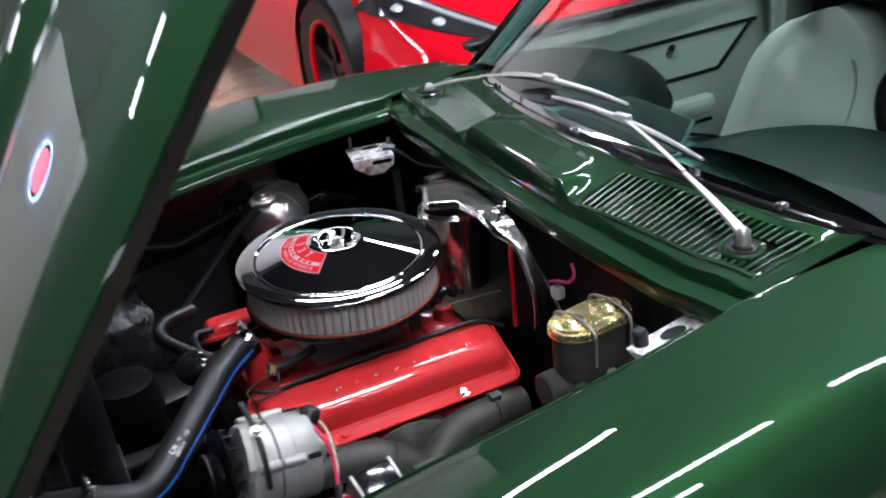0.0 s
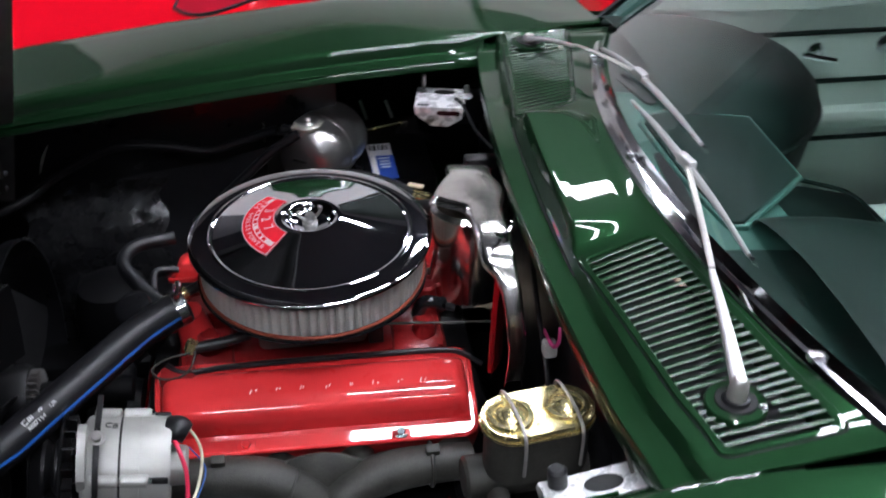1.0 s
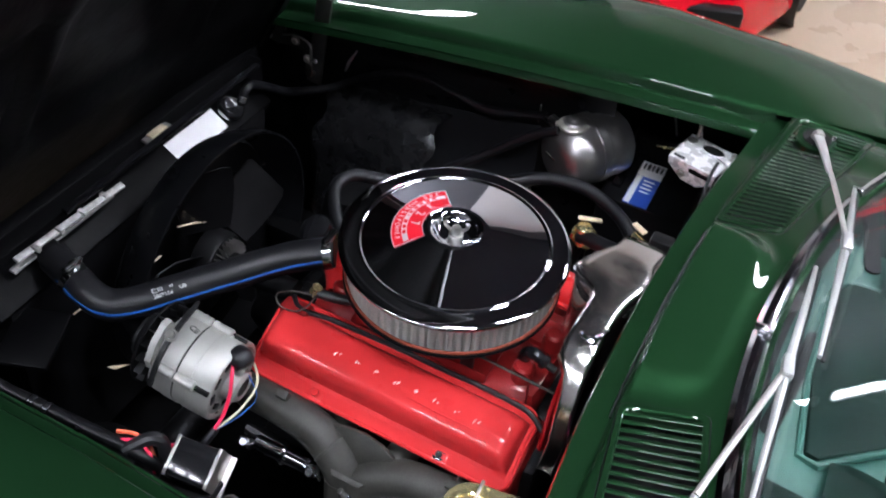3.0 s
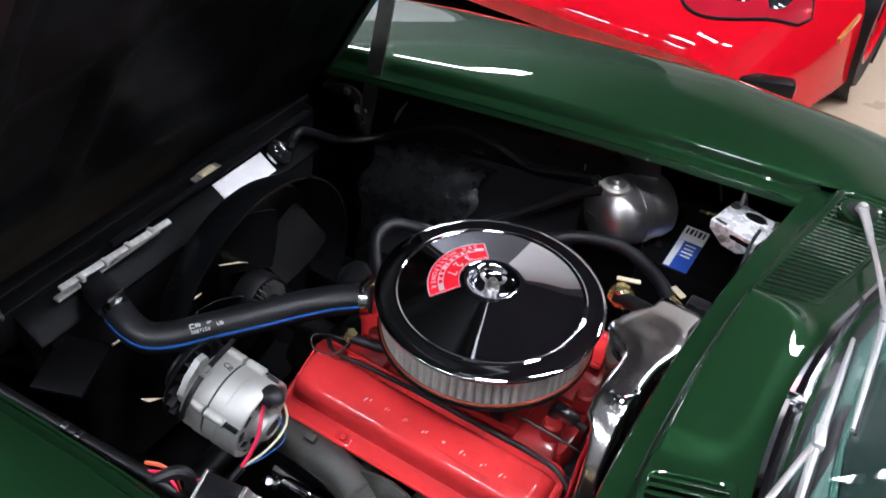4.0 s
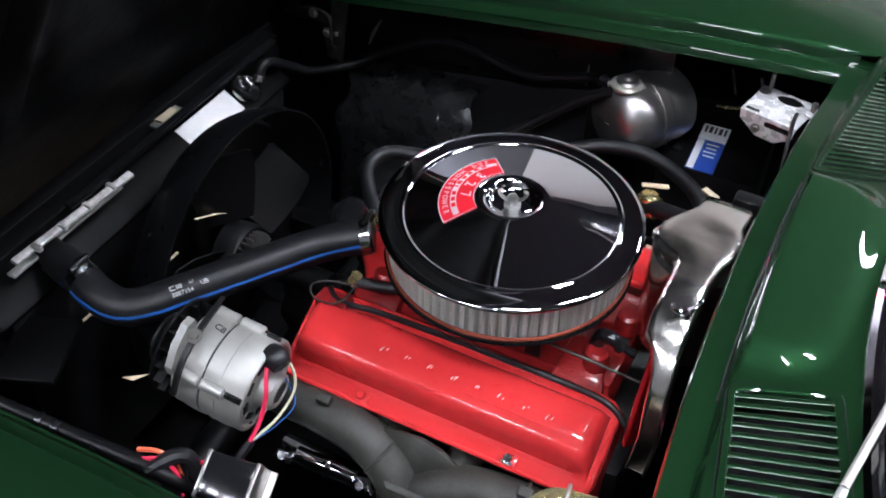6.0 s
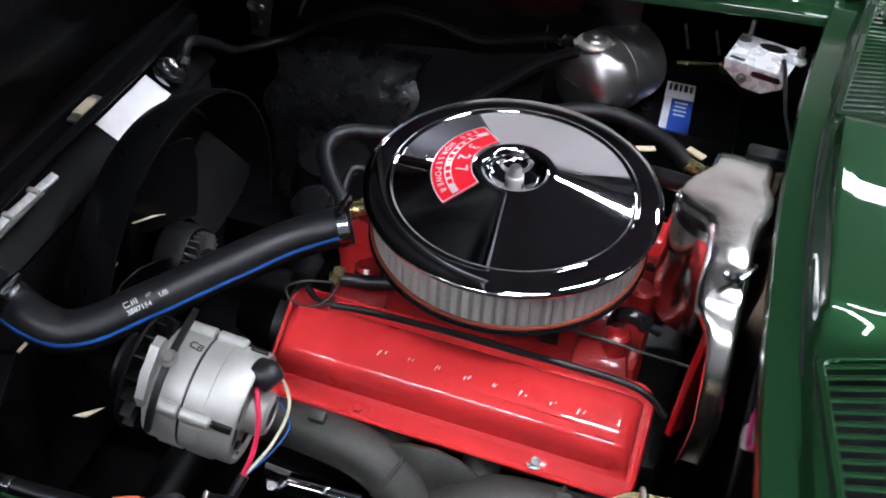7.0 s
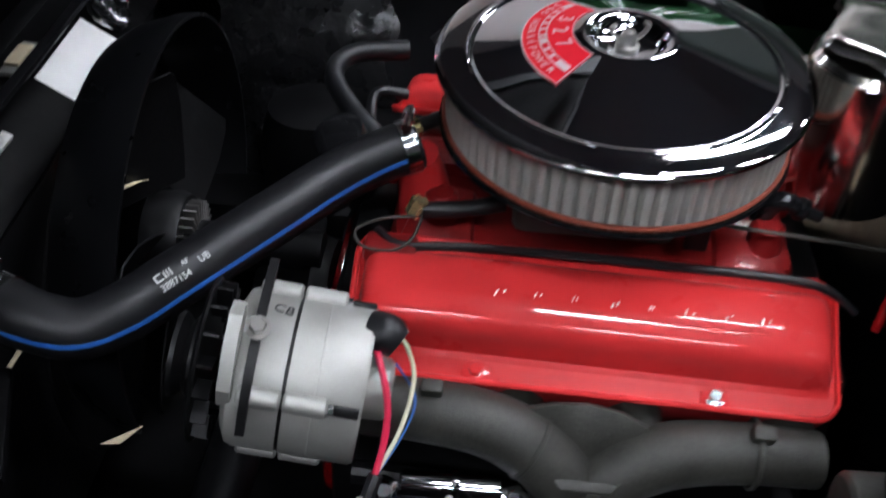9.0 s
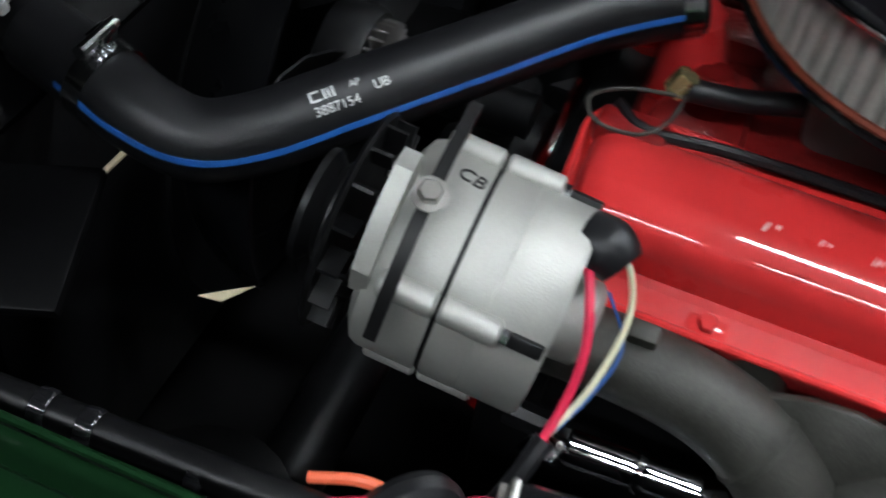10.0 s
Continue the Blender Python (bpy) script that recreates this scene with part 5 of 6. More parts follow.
ignition_shield()


def radiator():
    ob = thing("radiator", "black radiator with a bright sticker on its top tank", "radiator")
    part("core", box((-0.575, CL, 0.55), (0.06, 0.66, 0.42), 0.005), M_BLACK, ob)
    part("top_tank", box((-0.581, CL, 0.760), (0.070, 0.70, 0.040), 0.006, pose(0, 0, 0, 0, 32, 0)), M_UNDER, ob, "black top tank")
    part("sticker", box((-0.5735, 0.118, 0.7790), (0.046, 0.135, 0.001), 0.0, pose(0, 0, 0, 0, 32, 0)), M_LABEL, ob, "white paper sticker")
    part("inlet", cyl((-0.585, -0.258, 0.796), (-0.530, -0.274, 0.795), 0.021, 20), M_BLACK, ob)
    fill = part("filler", lathe([(0.023, 0.0), (0.023, 0.006), (0.0245, 0.008), (0.0260, 0.006), (0.0265, 0.0)], 28, pose(-0.570, 0.214, 0.783, 0, 32, 0), closed=True), M_CHROME_W, ob, "thin bright filler rim")
    part("plug", lathe([(0, 0.0008), (0.010, 0.0012), (0.017, 0.0030), (0.0228, 0.0056), (0.0228, 0.0), (0, 0.0)], 28, pose(-0.570, 0.214, 0.783, 0, 32, 0)), M_BLACKGLOSS, fill, "dished black filler plug")
    part("end_strip", box((-0.570, -0.22, 0.800), (0.013, 0.22, 0.005), 0.001), M_STRIP, ob, "bare metal strip")
    part("tag", box((-0.603, 0.050, 0.817), (0.016, 0.040, 0.006), 0.001), M_CREAM, ob, "cream paper tag")
    part("tag_clip", box((-0.603, 0.050, 0.813), (0.020, 0.066, 0.006), 0.002), M_STEEL, ob)
    return ob


radiator()


def fan_and_shroud():
    ob = thing("fan_shroud", "black fan shroud behind the radiator", "fan shroud")
    rows = []
    for k in range(41):
        a = radians(-20 + 220 * k / 40)
        rows.append([(x, 0.01 + r * math.cos(a), 0.636 + r * math.sin(a)) for x, r in ((-0.50, 0.205), (-0.478, 0.220), (-0.445, 0.232), (-0.428, 0.234))])
    part("ring", thicken(loft(rows), 0.004), M_SHROUD, ob, "black shroud ring")
    fan = thing("engine_fan", "black steel engine cooling fan with a finned clutch", "fan")
    c = Vector((-0.430, -0.003, 0.636))
    part("clutch", lathe([(0, -0.04), (0.050, -0.04), (0.052, -0.01), (0.048, 0.0), (0, 0.0)], 40, axis(c, (1, 0, 0))), M_BLACK, fan, "finned fan clutch with a black body")
    for k in range(26):
        a = 2 * math.pi * k / 26
        part("fin", box((0, 0, 0), (0.024, 0.0020, 0.016), 0.0, axis(c + Vector((0.006, 0, 0)), (1, 0, 0)) @ Matrix.Rotation(a, 4, "Z") @ pose(0.031, 0, 0)), M_TANK, fan)
    for k in range(5):
        a = 2 * math.pi * k / 5 + 0.35
        m = axis(c + Vector((-0.03, 0, 0)), (1, 0, 0)) @ Matrix.Rotation(a, 4, "Z")
        bm = loft([[m @ Vector((r, w * (0.5 - t), (t - 0.5) * 0.05)) for t in (0, 0.25, 0.5, 0.75, 1.0)] for r, w in ((0.06, 0.06), (0.09, 0.080), (0.14, 0.10), (0.180, 0.095), (0.190, 0.07))])
        part("blade", thicken(bm, 0.002), M_BLACK, fan)
    part("hub", cyl(c, (-0.28, c.y, c.z), 0.022, 16), M_BLACK, fan)
    part("back_plate", lathe([(0.17, 0), (0.225, 0), (0.225, 0.004), (0.17, 0.004)], 40, axis((-0.508, 0.01, 0.60), (1, 0, 0)), closed=True), M_BLACK, ob, "flat black shroud plate")
    return ob


fan_and_shroud()


def cable(name, pts, r, mat, label, category="cable", n=8):
    return solid(name, sweep(pts, r, n, 8), mat, label, category)


# ---- engine bay: hoses, wires and small fittings ----
hose = cable("overflow_hose", [(-0.566, 0.236, 0.775), (-0.560, 0.262, 0.812), (-0.556, 0.325, 0.775), (-0.56, 0.40, 0.722), (-0.50, 0.462, 0.722), (-0.44, 0.482, 0.757), (-0.34, 0.486, 0.803), (-0.25, 0.484, 0.803), (-0.17, 0.486, 0.786), (-0.10, 0.486, 0.803), (-0.045, 0.484, 0.820), (0.0, 0.455, 0.835)], 0.0085, M_RUBBER, "thin black rubber overflow hose clipped to the inner fender", "hose", 10)
for p, d in (((-0.563, 0.245, 0.792), (0.1, 0.45, 0.9)), ((-0.030, 0.476, 0.8245), (0.7, -0.5, 0.3))):
    part("clamp", lathe([(0.0084, -0.006), (0.0106, -0.006), (0.0106, 0.006), (0.0084, 0.006)], 20, axis(p, d), closed=True), M_CHROME_W, hose, "bright spring clamp")
cable("tank_hose", [(0.0, 0.44, 0.832), (-0.05, 0.44, 0.80), (-0.12, 0.43, 0.74), (-0.20, 0.40, 0.68)], 0.0095, M_RUBBER, "black rubber hose at the coolant tank", "hose", 10)
cable("heater_hose", [(-0.215, 0.205, 0.775), (-0.275, 0.180, 0.778), (-0.290, 0.140, 0.772), (-0.262, 0.095, 0.758), (-0.225, 0.060, 0.742), (-0.205, 0.03, 0.73)], 0.0115, M_RUBBER, "black rubber heater hose at the intake", "hose", 12)
cable("bypass_hose", [(-0.205, 0.125, 0.765), (-0.238, 0.115, 0.770), (-0.240, 0.085, 0.752), (-0.225, 0.065, 0.725)], 0.006, M_RUBBER, "thin black rubber bypass hose", "hose", 10)
cable("heater_hose", [(-0.08, 0.34, 0.735), (0.0, 0.385, 0.757), (0.07, 0.398, 0.762), (0.12, 0.390, 0.757), (0.17, 0.365, 0.750), (0.20, 0.34, 0.74)], 0.0125, M_RUBBER, "black rubber heater hose beside the coolant tank", "hose", 12)
cable("heater_hose", [(0.12, 0.28, 0.755), (0.18, 0.265, 0.765), (0.25, 0.245, 0.775), (0.335, 0.235, 0.785)], 0.0135, M_RUBBER, "black rubber heater hose into the firewall", "hose", 12)


def heater_valve():
    ob = thing("heater_valve", "brass heater valve with a cream lever", "valve")
    part("body", cyl((0.125, 0.285, 0.735), (0.125, 0.285, 0.775), 0.015, 16, 0.003), M_GOLD, ob, "brass body")
    part("flange", lathe([(0, 0), (0.019, 0), (0.019, 0.006), (0, 0.006)], 18, axis((0.135, 0.283, 0.752), (1, -0.2, 0.1))), M_GOLD, ob)
    part("flange", lathe([(0, 0), (0.017, 0), (0.017, 0.005), (0, 0.005)], 18, axis((0.110, 0.287, 0.752), (1, -0.2, 0.1))), M_GOLD, ob)
    part("lever", box((0.128, 0.30, 0.781), (0.042, 0.010, 0.003), 0.001, pose(0, 0, 0, 0, 0, 20)), M_CREAM, ob)
    part("union", cyl((0.195, 0.345, 0.742), (0.225, 0.325, 0.745), 0.011, 12, 0.002), M_GOLD, ob)
    part("union_clip", box((0.205, 0.355, 0.756), (0.03, 0.012, 0.004), 0.001, pose(0, 0, 0, 0, 0, -30)), M_CREAM, ob)


heater_valve()


def hose_print():
    """White print on the radiator hose: part number, short words and a plain mark."""
    hose = bpy.data.objects["radiator_hose"]
    a, b = Vector((-0.395, -0.268, 0.777)), Vector((-0.340, -0.200, 0.786))
    t = (b - a).normalized()
    up = Vector((0, 0, 1))
    side = t.cross(up).normalized()
    n = (up * 0.80 + side * 0.60).normalized()
    v = n.cross(t).normalized()
    base = Vector((-0.3665, -0.2345, 0.7815)) + n * 0.0262

    def at(du, dv):
        m = Matrix((t, v, n)).transposed().to_4x4()
        return Matrix.Translation(base + t * du + v * dv - n * (dv * dv * 22)) @ m
    part("lettering", lettering("3887154", 0.0085, at(-0.001, -0.0045), 0.0002), M_WHITEINK, hose, "white printed number")
    part("lettering", lettering("UB", 0.0085, at(0.030, 0.000), 0.0002), M_WHITEINK, hose, "white printed letters")
    part("lettering", lettering("AP", 0.006, at(0.014, 0.0055), 0.0002), M_WHITEINK, hose, "white printed letters")
    for dx, dy, w, h in ((-0.015, 0.005, 0.0014, 0.0062), (-0.0115, 0.0078, 0.0056, 0.0012), (-0.0115, 0.0022, 0.0056, 0.0012), (-0.006, 0.005, 0.0014, 0.0062), (-0.0032, 0.005, 0.0012, 0.0058), (-0.0004, 0.005, 0.0014, 0.0062)):
        part("printed_mark", box((0, 0, 0), (w, h, 0.0004), 0.0, at(dx, dy)), M_WHITEINK, hose, "plain white printed mark")


hose_print()


def alternator_wires():
    cable("alternator_wire", [(-0.182, -0.302, 0.808), (-0.174, -0.318, 0.800), (-0.166, -0.336, 0.778), (-0.166, -0.353, 0.752), (-0.172, -0.372, 0.728)], 0.0028, M_WIRE_R, "red wire from the alternator plug", "wire")
    cable("alternator_wire", [(-0.176, -0.288, 0.806), (-0.160, -0.284, 0.792), (-0.150, -0.296, 0.765), (-0.156, -0.330, 0.742), (-0.170, -0.365, 0.730)], 0.0019, M_WIRE_W, "cream wire from the alternator plug", "wire")
    cable("alternator_wire", [(-0.165, -0.292, 0.775), (-0.148, -0.30, 0.745), (-0.155, -0.33, 0.732), (-0.172, -0.37, 0.727)], 0.0009, M_BLUE, "thin blue wire from the alternator", "wire")
    cable("wire_sleeve", [(-0.170, -0.368, 0.731), (-0.178, -0.388, 0.712), (-0.190, -0.41, 0.690), (-0.20, -0.43, 0.66)], 0.006, M_RUBBER, "black cloth sleeve round the alternator wires", "cable sleeve")


alternator_wires()


def horn_relay():
    ob = thing("relay_box", "gloss black relay box with bright folded edges", "relay")
    m = Matrix.Translation((-0.140, -0.446, 0.760)) @ pose(0, 0, 0, 26, 0, 8)
    part("cover", box((0, 0, 0), (0.062, 0.055, 0.045), 0.004, m), M_BLACKGLOSS, ob, "gloss black cover")
    for s in (-1, 1):
        part("edge", box((0, 0, 0), (0.0050, 0.057, 0.047), 0.0015, m @ pose(s * 0.0305, 0, 0)), M_DULL, ob, "dull metal edge")
    part("base_plate", box((0, 0, 0), (0.078, 0.070, 0.005), 0.0015, m @ pose(0.002, -0.006, -0.024)), M_STEEL, ob, "plated base plate")
    part("terminal", cyl(m @ Vector((-0.02, -0.04, -0.02)), m @ Vector((-0.02, -0.04, -0.005)), 0.005, 10), M_CHROME_W, ob)
    part("terminal", cyl(m @ Vector((0.03, -0.042, -0.02)), m @ Vector((0.03, -0.042, -0.005)), 0.005, 10), M_CHROME_W, ob)
    part("mount", box((-0.142, -0.468, 0.712), (0.08, 0.06, 0.06), 0.005), M_BLACK, ob)
    cable("harness_wire", [(-0.265, -0.458, 0.762), (-0.240, -0.452, 0.767), (-0.222, -0.448, 0.756), (-0.21, -0.452, 0.735)], 0.0030, M_WIRE_O, "orange wire by the relay box", "wire")
    cable("harness_wire", [(-0.250, -0.468, 0.765), (-0.226, -0.460, 0.768), (-0.205, -0.462, 0.752), (-0.195, -0.47, 0.73)], 0.0026, M_WIRE_R, "red wire by the relay box", "wire")
    cable("harness_wire", [(-0.195, -0.435, 0.752), (-0.182, -0.432, 0.758), (-0.170, -0.43, 0.752)], 0.0028, M_WIRE_R, "short red wire at the relay box", "wire")
    loom = cable("wiring_harness", [(-0.66, -0.466, 0.751), (-0.547, -0.480, 0.755), (-0.45, -0.478, 0.757), (-0.364, -0.475, 0.757), (-0.29, -0.474, 0.760), (-0.22, -0.468, 0.752), (-0.19, -0.458, 0.72), (-0.17, -0.45, 0.66)], [0.0105, 0.0098, 0.0090, 0.0094, 0.0102, 0.0096, 0.0090, 0.0085], M_BLACK, "black taped wiring harness along the fender", "cable", 12)
    cable("wiring_harness", [(-0.24, -0.475, 0.755), (-0.215, -0.448, 0.768), (-0.20, -0.44, 0.752), (-0.195, -0.45, 0.70)], 0.010, M_RUBBER, "black loom branch by the relay box", "cable", 10)
    for x in (-0.398, -0.372, -0.312):
        part("tape_wrap", lathe([(0.0098, -0.005), (0.0108, -0.004), (0.0109, 0.003), (0.0097, 0.005)], 16, axis((x, -0.4760, 0.7573), (1, 0.03, 0)), closed=True), M_BLACKGLOSS, loom, "shiny black tape wrap")


horn_relay()


def plug_tubes():
    ob = thing("spark_plug_shield", "chrome spark plug wire shields under the manifold", "spark plug shield")
    for a, b in (((-0.160, -0.292, 0.622), (-0.070, -0.286, 0.618)), ((0.022, -0.286, 0.608), (0.105, -0.280, 0.598)), ((0.135, -0.270, 0.592), (0.205, -0.266, 0.586))):
        a, b = Vector(a), Vector(b)
        d = (b - a).normalized()
        t = part("tube", cyl(a, b, 0.0125, 20, 0.002), M_CHROME, ob, "chrome shield tube")
        mid = a.lerp(b, 0.55)
        part("collar", lathe([(0.0127, -0.004), (0.0155, -0.003), (0.0165, 0), (0.0155, 0.003), (0.0127, 0.004)], 20, axis(mid, d), closed=True), M_CHROME, t)
        for p, k in ((a, -1), (b, 1)):
            part("clip", box(p + d * k * 0.010 + Vector((0, -0.003, -0.004)), (0.024, 0.020, 0.012), 0.004, pose(0, 0, 0, 25, 12 * k, 30 * k)), M_CHROME, t)
            part("nut", cyl(p + d * k * 0.012 + Vector((0, -0.010, 0.000)), p + d * k * 0.012 + Vector((0, -0.016, 0.010)), 0.0065, 6), M_CHROME_W, t)
            part("ear", sweep([p + d * k * 0.006, p + d * k * 0.02 + Vector((0, -0.008, 0.008)), p + d * k * 0.028 + Vector((0, -0.012, -0.004))], 0.003, 8, 4, flat=0.5), M_CHROME, t)
    part("rail", sweep([(-0.21, -0.245, 0.572), (0.0, -0.250, 0.566), (0.21, -0.245, 0.56)], 0.012, 10), M_BLACK, ob)
    for x in (-0.2, 0.2):
        part("stay", box((x, -0.205, 0.57), (0.02, 0.09, 0.006), 0.002), M_BLACK, ob)


plug_tubes()


def steering_gear():
    """Dark chassis and steering parts low in the bay."""
    ob = thing("chassis_frame", "black painted chassis rails low in the engine bay", "chassis")
    for s in (-1, 1):
        part("rail", box((-0.2, CL + s * 0.36, 0.40), (1.1, 0.09, 0.13), 0.012), M_BLACK, ob)
        part("upper_arm", box((-0.30, CL + s * 0.40, 0.53), (0.20, 0.12, 0.05), 0.02, pose(0, 0, 0, 8 * s, 0, 10)), M_BLACK, ob)
        part("spring_tower", lathe([(0.07, 0), (0.075, 0.10), (0.06, 0.16), (0.03, 0.17), (0, 0.17)], 24, pose(-0.36, CL + s * 0.38, 0.44)), M_BLACK, ob)
    part("steering_box", box((0.02, -0.37, 0.53), (0.12, 0.09, 0.11), 0.02), M_IRON, ob, "cast-iron steering box")
    part("steering_shaft", cyl((0.05, -0.37, 0.56), (0.34, -0.36, 0.68), 0.014, 14), M_STEEL, ob)
    part("cap_nut", cyl((-0.085, -0.445, 0.70), (-0.085, -0.452, 0.722), 0.013, 16, 0.003), M_IRON, ob)
    part("cap_post", cyl((-0.085, -0.44, 0.44), (-0.085, -0.446, 0.705), 0.010, 12), M_BLACK, ob)
    part("cross_tube", cyl((-0.36, -0.40, 0.45), (-0.36, 0.34, 0.45), 0.03, 16), M_BLACK, ob)


steering_gear()


def throttle_parts():
    ob = thing("throttle_linkage", "thin steel throttle rod beside the air cleaner", "throttle linkage")
    part("rod", cyl((0.10, -0.098, 0.795), (0.262, -0.095, 0.780), 0.0020, 8), M_IRON, ob)
    part("bellcrank", box((0.09, -0.098, 0.785), (0.022, 0.006, 0.045), 0.002), M_BLACK, ob)
    part("spring", cyl((0.03, -0.10, 0.785), (0.085, -0.10, 0.79), 0.005, 10), M_BLACK, ob)
    cable("plug_wire", [(-0.205, -0.118, 0.768), (-0.180, -0.134, 0.765), (-0.12, -0.127, 0.764), (-0.02, -0.121, 0.760), (0.07, -0.119, 0.757), (0.15, -0.117, 0.754), (0.205, -0.122, 0.752), (0.240, -0.135, 0.735)], 0.0042, M_RUBBER, "black rubber wire along the valve cover", "wire")
    sn = thing("choke_bracket", "bare steel spring bracket with a brass nut and black sleeve", "bracket")
    part("wire_loop", sweep([(-0.165, -0.118, 0.788), (-0.200, -0.126, 0.787), (-0.222, -0.137, 0.780), (-0.212, -0.150, 0.772), (-0.185, -0.150, 0.772), (-0.170, -0.138, 0.778), (-0.163, -0.12, 0.79)], 0.0015, 8), M_IRON, sn)
    part("nut", cyl((-0.172, -0.112, 0.785), (-0.166, -0.110, 0.800), 0.009, 6), M_GOLD, sn, "brass nut")
    part("sleeve", sweep([(-0.165, -0.112, 0.79), (-0.13, -0.103, 0.788), (-0.09, -0.09, 0.79)], 0.008, 12), M_RUBBER, sn)
    part("foot", box((-0.19, -0.132, 0.757), (0.05, 0.03, 0.02), 0.006), M_REDCAST, sn)
    oc = thing("oil_filler_cap", "gloss black oil filler cap at the front of the engine", "cap")
    part("cap", lathe([(0, 0.03), (0.018, 0.03), (0.028, 0.024), (0.030, 0.012), (0.028, 0), (0, 0)], 28, axis((-0.262, 0.045, 0.742), (-0.3, -0.3, 0.9))), M_BLACKGLOSS, oc)
    part("tube", cyl((-0.245, 0.06, 0.66), (-0.258, 0.05, 0.745), 0.018, 16), M_BLACK, oc)
    vac = thing("vacuum_fitting", "gloss black vacuum fitting beneath the air cleaner", "fitting")
    part("body", sweep([(0.158, -0.040, 0.762), (0.164, -0.043, 0.782), (0.176, -0.046, 0.789), (0.192, -0.047, 0.784)], [0.011, 0.011, 0.010, 0.009], 14), M_BLACKGLOSS, vac)
    part("collar", cyl((0.188, -0.047, 0.785), (0.197, -0.047, 0.781), 0.012, 14, 0.002), M_BLACKGLOSS, vac)
    part("nipple", cyl((0.196, -0.047, 0.781), (0.212, -0.047, 0.775), 0.006, 12), M_RUBBER, vac)
    fit = thing("hose_fitting", "tarnished brass heater fitting at the thermostat housing", "fitting")
    part("barrel", cyl((-0.215, -0.005, 0.792), (-0.180, 0.012, 0.800), 0.0105, 14, 0.002), M_GOLD, fit)
    part("nipple", cyl((-0.182, 0.011, 0.800), (-0.150, 0.026, 0.808), 0.0075, 12), M_RUBBER, fit)
    part("boss", cyl((-0.215, -0.005, 0.792), (-0.205, -0.012, 0.75), 0.012, 12), M_RED, fit)


throttle_parts()


def firewall_bits():
    cable("firewall_wire", [(0.325, -0.150, 0.80), (0.318, -0.20, 0.825), (0.316, -0.235, 0.838), (0.318, -0.250, 0.858), (0.322, -0.238, 0.872)], 0.0028, M_WIRE_P, "pink wire on the firewall", "wire")
    solid("connector_block", box((0.325, -0.185, 0.795), (0.02, 0.022, 0.024), 0.005), M_FILTER, "pale plastic connector on the firewall", "connector")
    cable("speedo_cable", [(0.325, -0.06, 0.86), (0.318, -0.13, 0.83), (0.32, -0.20, 0.76), (0.32, -0.24, 0.68)], 0.004, M_BLACK, "black cable on the firewall", "cable")
    cable("bonnet_cable", [(0.310, 0.18, 0.915), (0.300, 0.28, 0.90), (0.292, 0.37, 0.905), (0.290, 0.43, 0.89)], 0.003, M_BLACK, "thin black bonnet release cable", "cable")
    cable("corner_stay", [(0.340, -0.36, 0.905), (0.333, -0.45, 0.905), (0.325, -0.534, 0.906)], 0.0028, M_IRON, "thin steel stay rod at the cowl corner", "rod")
    solid("shield_mount", box((0.285, 0.162, 0.905), (0.05, 0.025, 0.02), 0.004), M_BLACK, "black bracket above the ignition shield", "bracket")
    ob = thing("battery_hold_down", "gold plated battery hold-down rods on a black panel", "battery clamp")
    # white label colour on the rods stands in for their bright reflection
    for a, b in (((0.136, 0.781, 0.730), (0.161, 0.781, 0.650)), ((0.192, 0.781, 0.727), (0.213, 0.781, 0.666))):
        part("rod", cyl(a, b, 0.0026, 10), M_LABEL, ob)
    # black sheet added for the darkness inside the fender behind the battery
    part("back_panel", box((0.25, 0.788, 0.58), (0.40, 0.006, 0.48), 0.001), M_UNDER, ob, "added black panel that keeps the battery compartment dark")
    part("cross_bar", cyl((0.140, 0.655, 0.722), (0.215, 0.672, 0.726), 0.0035, 10), M_GOLD, ob, "gold plated clamp bar")
    part("cable_end", sweep([(0.20, 0.62, 0.735), (0.235, 0.60, 0.742), (0.262, 0.57, 0.74)], 0.006, 10), M_RUBBER, ob, "black battery cable end")


firewall_bits()


